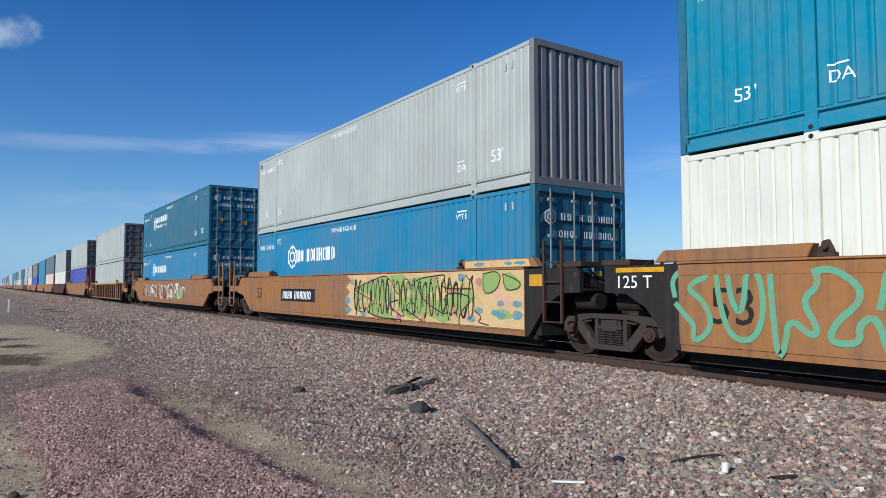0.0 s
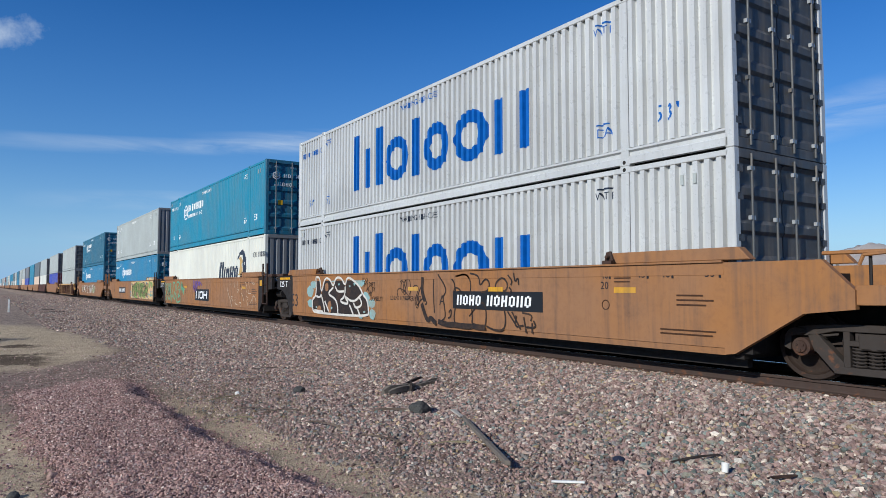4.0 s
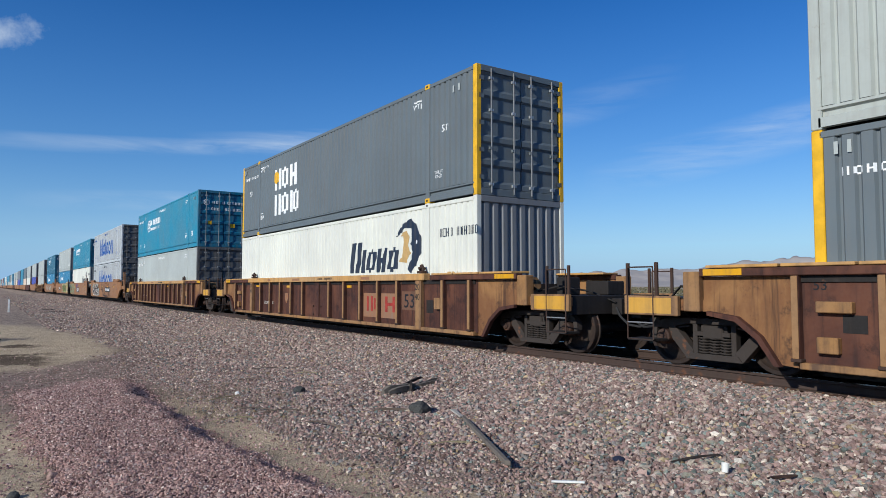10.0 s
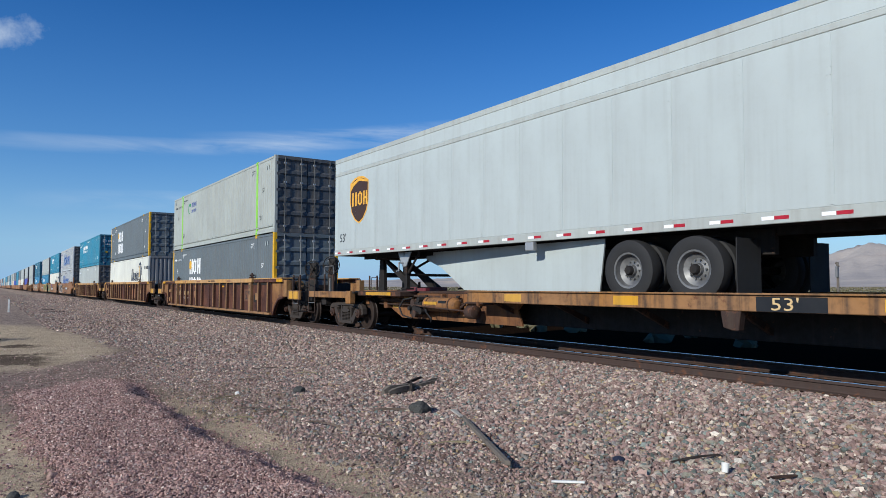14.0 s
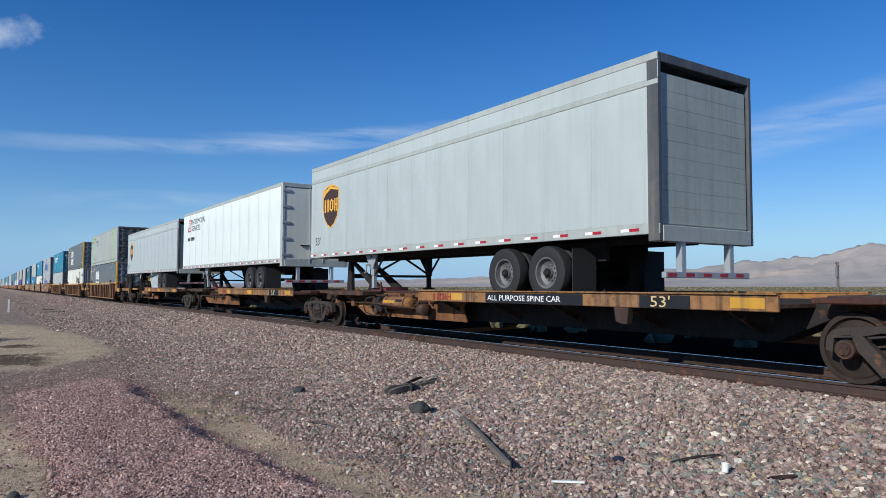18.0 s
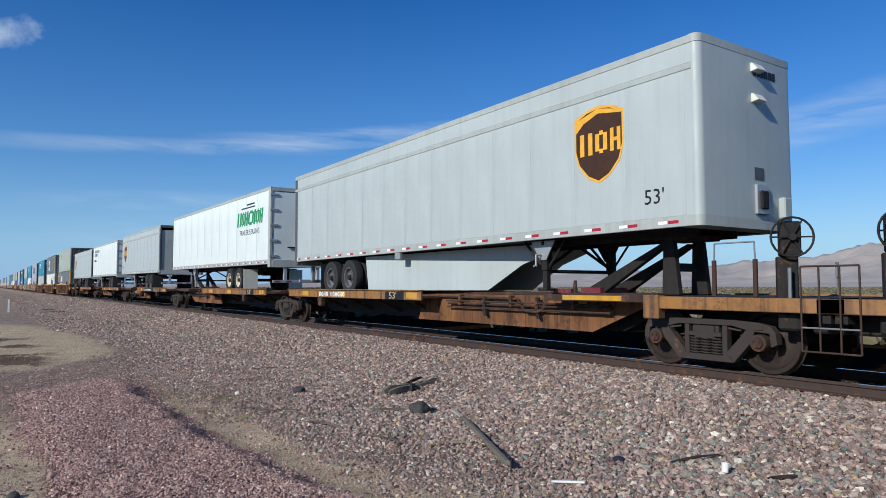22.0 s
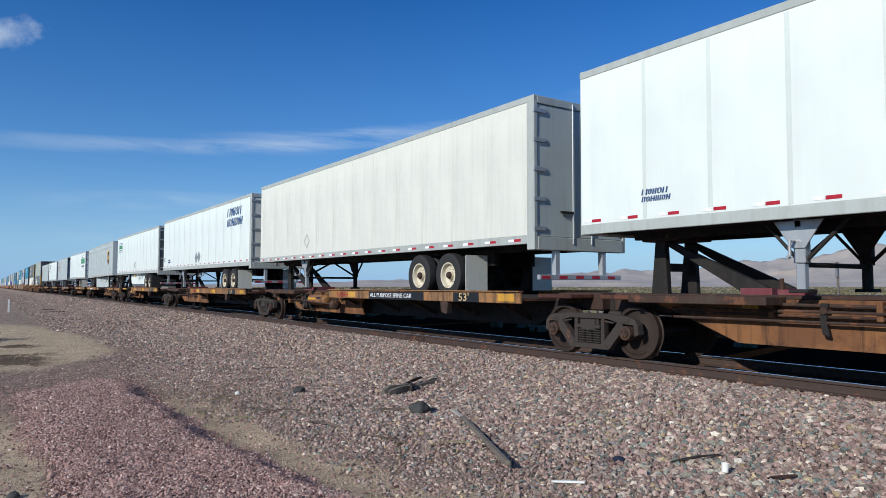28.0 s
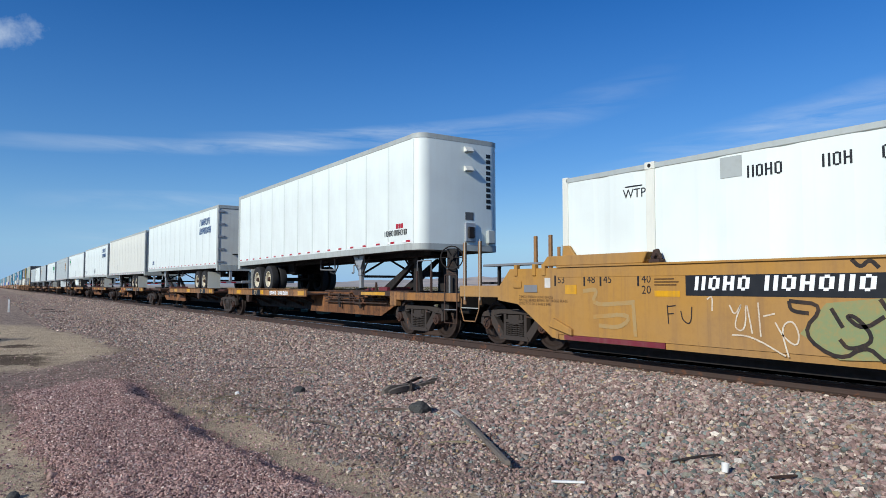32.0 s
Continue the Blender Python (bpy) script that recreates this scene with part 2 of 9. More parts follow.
SPRAY_PINK_PALE = spray("pale_pink_spray_paint", srgb(206, 164, 140), srgb(190, 150, 100), 0.4)
SPRAY_PINK = spray("pink_spray_paint", srgb(176, 112, 116), srgb(190, 160, 110), 0.4)
SPRAY_PURPLE = spray("purple_spray_paint", srgb(88, 66, 142), srgb(150, 108, 68), 0.35)
SPRAY_BLACK = spray("black_spray_paint", srgb(32, 28, 28), srgb(110, 78, 50), 0.25)
SPRAY_WHITE = plain("white_spray_paint", srgb(200, 196, 188), 0.6)
SPRAY_GREEN = spray("sage_spray_paint", srgb(126, 138, 96), srgb(170, 130, 70), 0.4)


# ---- mesh tools ----
def box(bm, x0, x1, y0, y1, z0, z1):
    v = [bm.verts.new(p) for p in ((x0, y0, z0), (x1, y0, z0), (x1, y1, z0), (x0, y1, z0),
                                   (x0, y0, z1), (x1, y0, z1), (x1, y1, z1), (x0, y1, z1))]
    for f in ((3, 2, 1, 0), (4, 5, 6, 7), (0, 1, 5, 4), (1, 2, 6, 5), (2, 3, 7, 6), (3, 0, 4, 7)):
        bm.faces.new([v[i] for i in f])
    return bm


def prism(bm, pts, axis, a, b):
    """A flat outline extruded along an axis: for x the outline is (y, z), for y (x, z), for z (x, y)."""
    def at(p, h):
        return {"x": (h, p[0], p[1]), "y": (p[0], h, p[1]), "z": (p[0], p[1], h)}[axis]
    lo = [bm.verts.new(at(p, a)) for p in pts]
    hi = [bm.verts.new(at(p, b)) for p in pts]
    n = len(pts)
    bm.faces.new(lo[::-1])
    bm.faces.new(hi)
    for i in range(n):
        bm.faces.new((lo[i], lo[(i + 1) % n], hi[(i + 1) % n], hi[i]))
    return bm


def tube(bm, p0, p1, r, n=10, r2=None):
    p0, p1 = Vector(p0), Vector(p1)
    q = (p1 - p0).to_track_quat("Z", "Y").to_matrix()
    r2 = r if r2 is None else r2
    lo, hi = [], []
    for i in range(n):
        c = q @ Vector((math.cos(math.tau * i / n), math.sin(math.tau * i / n), 0))
        lo.append(bm.verts.new(p0 + c * r))
        hi.append(bm.verts.new(p1 + c * r2))
    bm.faces.new(lo[::-1])
    bm.faces.new(hi)
    for i in range(n):
        bm.faces.new((lo[i], lo[(i + 1) % n], hi[(i + 1) % n], hi[i]))
    return bm


def lathe(bm, prof, axis_x0=0.0, n=28, at=(0, 0, 0), caps=True):
    """A profile of (x, radius) turned round the x axis."""
    rings = []
    for x, r in prof:
        rings.append([bm.verts.new((at[0] + x + axis_x0, at[1] + r * math.cos(math.tau * i / n), at[2] + r * math.sin(math.tau * i / n))) for i in range(n)])
    for a, b in zip(rings, rings[1:]):
        for i in range(n):
            bm.faces.new((a[i], a[(i + 1) % n], b[(i + 1) % n], b[i]))
    for ring, rev in ((rings[0], True), (rings[-1], False)):
        if caps and prof[0 if rev else -1][1] > 0.001:
            bm.faces.new(ring[::-1] if rev else ring)
    return bm


def soften(bm, offset=0.008, segments=1):
    bmesh.ops.recalc_face_normals(bm, faces=bm.faces)
    es = [e for e in bm.edges if len(e.link_faces) == 2 and e.calc_face_angle(0) > 0.6]
    bmesh.ops.bevel(bm, geom=es, offset=offset, segments=segments, affect="EDGES", clamp_overlap=True)
    return bm


def finish(bm, name, material, smooth=False):
    bmesh.ops.recalc_face_normals(bm, faces=bm.faces)
    me = bpy.data.meshes.new(name)
    bm.to_mesh(me)
    bm.free()
    me.materials.append(material)
    if smooth:
        me.shade_smooth()
        me.set_sharp_from_angle(angle=radians(35))
    return me


def part(name, bm, material, parent, label="", smooth=False):
    """Link a bmesh as one mesh object under a thing or a part."""
    ob = new(name, finish(bm, name, material, smooth))
    ob.parent = parent
    return tagged(ob, label)


STORE = {}


def shared(key, name, build, material, parent, m=None, label="", smooth=False):
    """Like part(), but alike pieces share one mesh."""
    k = (key, material.name)
    if k not in STORE:
        STORE[k] = finish(build(bmesh.new()), name, material, smooth)
    ob = new(name, STORE[k])
    ob.parent = parent
    if m is not None:
        ob.matrix_basis = m
    return tagged(ob, label)


def lettering(name, text, height, material, parent, m, wide=1.0):
    """Raised letters from the built-in font, in the plane x-y of m, 2 mm thick, starting at its origin."""
    k = ("text", text, height, wide, material.name)
    if k not in STORE:
        cu = bpy.data.curves.new("letters", "FONT")
        cu.body = text
        cu.size = height / 0.70
        cu.extrude = 0.001
        cu.resolution_u = 2
        ob = bpy.data.objects.new("letters", cu)
        me = bpy.data.meshes.new_from_object(ob)
        me.transform(Matrix.Diagonal((wide, 1, 1, 1)))
        me.materials.clear()
        me.materials.append(material)
        bpy.data.objects.remove(ob)
        STORE[k] = me
    ob = new(name, STORE[k])
    ob.parent = parent
    ob.matrix_basis = m
    return ob


def near_face(y, z, x):
    """A plane on the side that faces -x: letters run towards -y."""
    return Matrix(((0, 0, -1, x), (-1, 0, 0, y), (0, 1, 0, z), (0, 0, 0, 1)))


def rear_face(x, z, y):
    """A plane on an end that faces -y: letters run towards +x."""
    return Matrix(((1, 0, 0, x), (0, 0, -1, y), (0, 1, 0, z), (0, 0, 0, 1)))


def bars(bm, widths, height, gap, x=0.0, y=0.0, lean=0.0, thick=0.004):
    """A row of letter-sized plain bars; a width below zero is a gap."""
    for w in widths:
        if w > 0:
            h = height
            prism(bm, [(x, y), (x + w, y), (x + w + lean * h, y + h), (x + lean * h, y + h)], "z", 0.0, thick)
            x += w + gap
        else:
            x -= w
    return bm


def strokes(bm, widths, height, gap, x=0.0, y=0.0, lean=0.0, thick=0.004, fill=0.38):
    """A row of plain shapes, upright pairs and hollow boxes by turns; a width below zero is a gap."""
    k = 0
    for w in widths:
        if w < 0:
            x -= w
            continue
        t = min(w * fill, height * 0.30) if w > height * 0.38 else w

        def bar(a, b, c, d):
            prism(bm, [(x + a + lean * c, y + c), (x + b + lean * c, y + c), (x + b + lean * d, y + d), (x + a + lean * d, y + d)], "z", 0.0, thick)
        if t == w:
            bar(0, w, 0, height)
        else:
            cut = min(t * 0.8, height * 0.2)
            bar(0, t, 0 if k % 2 == 0 else cut * 0.6, height if k % 2 == 0 else height - cut * 0.6)
            bar(w - t, w, 0 if k % 2 == 0 else cut * 0.6, height if k % 2 == 0 else height - cut * 0.6)
            if k % 2:
                bar(t, w - t, 0, cut), bar(t, w - t, height - cut, height)
            elif k % 4 == 2:
                bar(t, w - t, height * 0.5 - cut / 2, height * 0.5 + cut / 2)
        k += 1
        x += w + gap
    return bm


def sheet(bm, pts, a=0.0, b=0.004):
    return prism(bm, pts, "z", a, b)


def ring(bm, outer, inner, n=6, cx=0.0, cy=0.0, turn=0.0, thick=0.004):
    for i in range(n):
        a0, a1 = turn + math.tau * i / n, turn + math.tau * (i + 1) / n
        sheet(bm, [(cx + inner * math.cos(a0), cy + inner * math.sin(a0)), (cx + outer * math.cos(a0), cy + outer * math.sin(a0)),
                   (cx + outer * math.cos(a1), cy + outer * math.sin(a1)), (cx + inner * math.cos(a1), cy + inner * math.sin(a1))], 0, thick)
    return bm


def ribbon(bm, pts, w, h0=0.0, h1=0.003):
    """A sprayed stroke of width w through points in the plane, smoothed."""
    ps = [Vector((p[0], p[1], 0)) for p in pts]
    for _ in range(2):
        q = [ps[0]]
        for a, b in zip(ps, ps[1:]):
            q += [a * 0.75 + b * 0.25, a * 0.25 + b * 0.75]
        ps = q + [ps[-1]]
    left, right = [], []
    for i, p in enumerate(ps):
        d = (ps[min(i + 1, len(ps) - 1)] - ps[max(i - 1, 0)])
        d = d.normalized() if d.length > 1e-6 else Vector((1, 0, 0))
        s = Vector((-d.y, d.x, 0)) * w / 2
        left.append(bm.verts.new((p.x + s.x, p.y + s.y, h1)))
        right.append(bm.verts.new((p.x - s.x, p.y - s.y, h1)))
    for i in range(len(ps) - 1):
        bm.faces.new((left[i], left[i + 1], right[i + 1], right[i]))
    return bm


# ---- ground, track, distance ----
def smooth01(x, a, b):
    t = np.clip((x - a) / (b - a), 0, 1)
    return t * t * (3 - 2 * t)


def mound_edge(y):
    """How far the heap of fine gravel reaches to the right at y."""
    return 2.20 + 0.036 * np.clip(9.4 - y, 0, 9) ** 1.6 + 0.035 * np.sin(y * 2.1) + 0.028 * np.sin(y * 5.3 + 1.0) + 0.02 * np.sin(y * 9.7)


def heap_share(x, y):
    """1 on the heap, 0 off it: steep to the right, fading out on the open side and at its far end."""
    edge = mound_edge(y)
    left = 0.30 + 0.05 * np.sin(y * 1.9) + 0.04 * np.sin(y * 4.4) + 0.06 * np.clip(9.0 - y, 0, 5)
    return (1 - smooth01(x, edge - 0.36, edge + 0.10)) * smooth01(x, left - 0.1, left + 0.5) * (1 - smooth01(y + 0.25 * np.sin(x * 2.2), 12.2, 14.2))


def ground_z(x, y):
    x, y = np.asarray(x, float), np.asarray(y, float)
    z = -0.53 + 0.34 * smooth01(x, 5.6, 8.5)
    z = z - 0.45 * smooth01(x, 11.6, 14.5) - 0.25 * smooth01(x, 14.5, 60)
    lumps = 0.025 * np.sin(1.7 * x + 0.6 * y) * np.sin(0.9 * y - 0.7 * x) + 0.012 * np.sin(4.1 * x + 1.0) * np.sin(3.3 * y)
    lumps = lumps + 0.008 * np.sin(9.3 * x + 2.0 * y) * np.sin(7.1 * y - 3.0 * x)
    z = z + lumps * (1 - smooth01(x, 6.5, 8.2))
    z = z + 0.145 * heap_share(x, y)
    dip = np.exp(-((x - (mound_edge(y) + 0.42)) / 0.30) ** 2) * (1 - smooth01(y, 10, 14))
    return z - 0.045 * dip


def spaced(fine0, fine1, step, far0, far1, grow=1.16):
    a = list(np.arange(fine0, fine1, step))
    s, v = step, fine1
    while v < far1:
        a.append(v)
        s *= grow
        v += s
    a.append(far1)
    s, v, b = step, fine0, []
    while v > far0:
        s *= grow
        v -= s
        b.append(max(v, far0))
    return np.array(b[::-1] + a)


def mesh_from_arrays(name, verts, faces):
    me = bpy.data.meshes.new(name)
    me.vertices.add(len(verts))
    me.vertices.foreach_set("co", np.ascontiguousarray(verts, np.float32).ravel())
    k = faces.shape[1]
    me.loops.add(faces.size)
    me.loops.foreach_set("vertex_index", np.ascontiguousarray(faces, np.int32).ravel())
    me.polygons.add(len(faces))
    me.polygons.foreach_set("loop_start", np.arange(0, faces.size, k, dtype=np.int32))
    me.update(calc_edges=True)
    me.validate()
    return me


def ground_material():
    m = Mat("desert_ground", 1.0, 0, 0.0)
    sep = m.t.nodes.new("ShaderNodeSeparateXYZ")
    m.link(m.co, sep.inputs[0])
    x, y = sep.outputs[0], sep.outputs[1]
    big, mid, fine, grit = m.noise(0.35, 4), m.noise(1.6, 5, 0.6), m.noise(14, 6, 0.7), m.noise(60, 4, 0.7)
    small = m.noise(6.0, 6, 0.7)
    wob = m.math("ADD", m.math("MULTIPLY", m.math("SUBTRACT", mid, 0.5), 1.5), m.math("MULTIPLY", m.math("SUBTRACT", small, 0.5), 0.8))
    xw = m.math("ADD", x, m.math("MULTIPLY", wob, 0.55))
    sand = m.mix(m.ramp(fine, 0.3, 0.7), (0.45, 0.355, 0.238), (0.59, 0.47, 0.33))
    sand = m.mix(m.math("MULTIPLY", m.ramp(grit, 0.52, 0.68), 0.6), sand, (0.30, 0.23, 0.17))
    # gravel and heap beds are dark: shade between the stones painted in
    gravel = m.mix(m.ramp(m.noise(38, 3, 0.8), 0.35, 0.65), (0.095, 0.068, 0.058), (0.26, 0.195, 0.165))
    heap = m.mix(m.ramp(m.noise(45, 3, 0.8), 0.35, 0.65), (0.07, 0.040, 0.038), (0.20, 0.122, 0.112))
    gravel = m.mix(m.ramp(y, 14.0, 30.0), gravel, m.mix(m.ramp(m.noise(3.0, 8, 0.9), 0.40, 0.60), (0.15, 0.115, 0.092), (0.46, 0.37, 0.30)))
    plain_far = m.mix(m.ramp(m.noise(0.05, 5), 0.35, 0.65), (0.36, 0.30, 0.22), (0.42, 0.36, 0.28))
    # sand: a strip along the foot of the heap, the worn way further off, the open side
    foot = m.math("ADD", 2.66, m.math("MULTIPLY", m.math("POWER", m.math("MAXIMUM", m.math("SUBTRACT", 8.6, y), 0.0), 1.6), 0.036))
    strip = m.math("SUBTRACT", 1.0, m.ramp(m.math("ABSOLUTE", m.math("SUBTRACT", xw, foot)), 0.22, 0.44))
    strip = m.math("MULTIPLY", strip, m.ramp(m.math("ADD", y, wob), 12.6, 10.4, 0.0, 0.95))
    dy = m.math("SUBTRACT", m.math("ADD", y, m.math("MULTIPLY", wob, 2.2)), 22.0)
    ey = m.math("MAXIMUM", m.math("DIVIDE", dy, 17.0), m.math("DIVIDE", dy, -5.6))
    ex = m.math("DIVIDE", m.math("ADD", m.math("ADD", x, m.math("MULTIPLY", wob, 1.5)), 0.5), 3.7)
    way = m.ramp(m.math("ADD", m.math("MULTIPLY", ex, ex), m.math("MULTIPLY", ey, ey)), 1.12, 0.72)
    left = m.math("MULTIPLY", m.ramp(m.math("ADD", xw, m.math("MULTIPLY", m.math("MAXIMUM", m.math("SUBTRACT", y, 9.0), 0.0), 0.12)), 0.62, 0.30), m.ramp(y, 16.0, 12.0))
    near = m.math("MULTIPLY", m.ramp(m.math("ADD", y, m.math("MULTIPLY", wob, 1.2)), 5.3, 4.7), m.ramp(m.math("ADD", x, wob), 5.0, 4.5, 0.0, 0.7))
    s = m.math("MAXIMUM", m.math("MAXIMUM", strip, way), m.math("MAXIMUM", left, near))
    on_heap = m.math("MULTIPLY", m.ramp(m.math("SUBTRACT", x, foot), -0.22, -0.34), m.math("MULTIPLY", m.ramp(y, 14.4, 12.2), m.ramp(x, 0.2, 0.6)))
    trodden = m.math("MULTIPLY", m.ramp(xw, 5.4, 3.6, 0.0, 0.75), m.ramp(y, 24.0, 14.0, 0.4, 1.0))
    col = m.mix(trodden, gravel, m.mix(m.ramp(small, 0.38, 0.62), (0.25, 0.188, 0.15), (0.42, 0.33, 0.265)))
    col = m.mix(on_heap, col, heap)
    col = m.mix(s, col, sand)
    # two dark brown patches on the way
    dd = m.math("SUBTRACT", m.math("ADD", y, m.math("MULTIPLY", wob, 2.4)), 19.4)
    dark_bands = m.math("MULTIPLY", m.ramp(m.math("ABSOLUTE", dd), 1.7, 1.2), m.ramp(m.math("ADD", x, wob), 1.7, 1.0))
    d2 = m.math("SUBTRACT", m.math("ADD", y, m.math("MULTIPLY", wob, 1.4)), 23.6)
    dark_bands = m.math("MAXIMUM", dark_bands, m.math("MULTIPLY", m.ramp(m.math("ABSOLUTE", d2), 0.7, 0.35), m.ramp(m.math("ADD", x, wob), 1.6, 1.0)))
    col = m.mix(m.math("MULTIPLY", dark_bands, 0.82), col, (0.085, 0.062, 0.048))
    col = m.mix(m.ramp(x, 13.0, 18.0), col, plain_far)
    col = m.mix(m.ramp(x, -1.0, -6.0), col, plain_far)
    # between, beside and beyond the rails: oily grime, and the train's shade painted near-black
    bed_shade = m.math("MULTIPLY", m.ramp(x, 9.25, 9.5), m.ramp(x, 42.0, 27.0))
    col = m.mix(bed_shade, col, (0.017, 0.010, 0.006))
    col = m.hue(col, 0.5, 1.0, m.ramp(mid, 0.2, 0.8, 0.86, 1.12))
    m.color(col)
    return m.bump(m.math("ADD", fine, m.math("MULTIPLY", grit, 0.8)), 0.9, 0.04).m


xs = spaced(-1.0, 9.4, 0.07, -2500, 4500)
ys = spaced(3.0, 26.0, 0.09, -2500, 4500)
gx, gy = np.meshgrid(xs, ys)
gz = ground_z(gx, gy)
nx, ny = len(xs), len(ys)
gi = np.arange(nx * ny).reshape(ny, nx)
quads = np.stack([gi[:-1, :-1], gi[:-1, 1:], gi[1:, 1:], gi[1:, :-1]], -1).reshape(-1, 4)
gme = mesh_from_arrays("ground", np.stack([gx, gy, gz], -1).reshape(-1, 3), quads)
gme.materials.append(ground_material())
gme.shade_smooth()
ground = tagged(new("ground", gme), "dusty desert ground with pinkish gravel and sand", "ground", kind="structure")


def icosahedron():
    p = (1 + 5 ** 0.5) / 2
    v = np.array([(-1, p, 0), (1, p, 0), (-1, -p, 0), (1, -p, 0), (0, -1, p), (0, 1, p), (0, -1, -p), (0, 1, -p), (p, 0, -1), (p, 0, 1), (-p, 0, -1), (-p, 0, 1)], float)
    f = np.array([(0, 11, 5), (0, 5, 1), (0, 1, 7), (0, 7, 10), (0, 10, 11), (1, 5, 9), (5, 11, 4), (11, 10, 2), (10, 7, 6), (7, 1, 8),
                  (3, 9, 4), (3, 4, 2), (3, 2, 6), (3, 6, 8), (3, 8, 9), (4, 9, 5), (2, 4, 11), (6, 2, 10), (8, 6, 7), (9, 8, 1)])
    return v / np.linalg.norm(v[0]), f


ICO_V, ICO_F = icosahedron()
RNG = np.random.default_rng(7)


def scatter_stones(name, px, py, radius, material, label, flat=0.72, sink=0.32, rough=0.34, zf=ground_z):
    """Broken stones, each with its own shape and turn, joined into one mesh."""
    n = len(px)
    v = ICO_V[None] * (1 + RNG.uniform(-rough, rough, (n, 12, 1)))
    v = v * np.stack([RNG.uniform(0.75, 1.35, n), RNG.uniform(0.7, 1.1, n), RNG.uniform(0.5, 0.9, n) * flat / 0.72], -1)[:, None, :]
    q = RNG.normal(size=(n, 4)) * np.array([1, 0.35, 0.35, 1.0])
    q /= np.linalg.norm(q, axis=1, keepdims=True)
    w, x, y, z = q.T
    rot = np.stack([1 - 2 * (y * y + z * z), 2 * (x * y - z * w), 2 * (x * z + y * w), 2 * (x * y + z * w), 1 - 2 * (x * x + z * z), 2 * (y * z - x * w),
                    2 * (x * z - y * w), 2 * (y * z + x * w), 1 - 2 * (x * x + y * y)], -1).reshape(n, 3, 3)
    v = np.einsum("nij,nkj->nki", rot, v) * radius[:, None, None]
    base = np.stack([px, py, zf(px, py) + radius * (1 - 2 * sink) * 0.6], -1)
    v = v + base[:, None, :]
    f = ICO_F[None] + (np.arange(n) * 12)[:, None, None]
    me = mesh_from_arrays(name, v.reshape(-1, 3), f.reshape(-1, 3))
    me.materials.append(material)
    me.shade_flat()
    return tagged(new(name, me), label, "gravel", kind="stuff")


def stone_material(name, tones, value=1.0):
    m = Mat(name, 0.95, 0, 0.08)
    r = m.island()
    n = m.t.nodes.new("ShaderNodeValToRGB")
    n.color_ramp.interpolation = "CONSTANT"
    els = n.color_ramp.elements
    while len(els) < len(tones):
        els.new(0.5)
    pos = 0.0
    for e, (c, share) in zip(els, tones):
        e.position = pos
        e.color = (*[k * value for k in c], 1)
        pos += share
    m.link(r, n.inputs[0])
    speck = m.noise(55, 4, 0.7)
    jitter = m.math("FRACT", m.math("MULTIPLY", r, 57.0))
    col = m.hue(n.outputs[0], 0.5, 0.95, m.math("MULTIPLY", m.ramp(speck, 0.25, 0.75, 0.72, 1.25), m.ramp(jitter, 0.0, 1.0, 0.60, 1.34)))
    return m.color(col).bump(speck, 0.35, 0.006).m


BALLAST_MAT = stone_material("ballast_stone", [((0.326, 0.221, 0.186), 0.28), ((0.250, 0.166, 0.143), 0.19), ((0.371, 0.287, 0.240), 0.19), ((0.217, 0.197, 0.180), 0.11),
                                               ((0.435, 0.352, 0.275), 0.11), ((0.172, 0.198, 0.176), 0.05), ((0.412, 0.303, 0.180), 0.04), ((0.56, 0.48, 0.39), 0.025)], 0.99)
HEAP_MAT = stone_material("heap_gravel_stone", [((0.330, 0.200, 0.168), 0.36), ((0.400, 0.264, 0.220), 0.28), ((0.215, 0.128, 0.118), 0.20), ((0.44, 0.32, 0.275), 0.12), ((0.56, 0.46, 0.39), 0.04)], 1.04)
GREEN_MAT = stone_material("mixed_green_stone", [((0.19, 0.215, 0.185), 0.30), ((0.30, 0.285, 0.225), 0.22), ((0.42, 0.33, 0.19), 0.16), ((0.50, 0.42, 0.33), 0.14), ((0.11, 0.13, 0.125), 0.10), ((0.60, 0.54, 0.45), 0.08)])


def in_view(px, py, low=4.2):
    d = np.hypot(px, py)
    a = np.degrees(np.arctan2(px, py))
    return (d > low) & (a > -1.0) & (a < 69.5)


def field(x0, x1, y0, y1, per_m2):
    n = int((x1 - x0) * (y1 - y0) * per_m2)
    return RNG.uniform(x0, x1, n), RNG.uniform(y0, y1, n)


def worn_share(a, b):
    wavy = 0.35 * np.sin(b * 0.9) + 0.25 * np.sin(b * 2.3 + a)
    worn = smooth01(a + wavy - 0.5 * (1 - smooth01(b, 4.5, 7.0)), 2.9, 5.2)
    return np.maximum(worn, smooth01(b + 1.5 * np.sin(a * 1.3) + 2.0 * (a - 1.0), 22.0, 29.0))


def sparse(a, b):
    """Share of the stones that lie at (a, b): full on the ballast, thin where feet and wheels pass, none on bare sand."""
    bare = ((a + 0.5) / 4.0) ** 2 + np.maximum((b - 22.0) / 17.0, (b - 22.0) / -5.6) ** 2
    return (0.42 + 0.58 * worn_share(a, b)) * smooth01(bare + 0.12 * np.sin(a * 3.1 + b) + 0.1 * np.sin(b * 2.7), 0.75, 1.25)


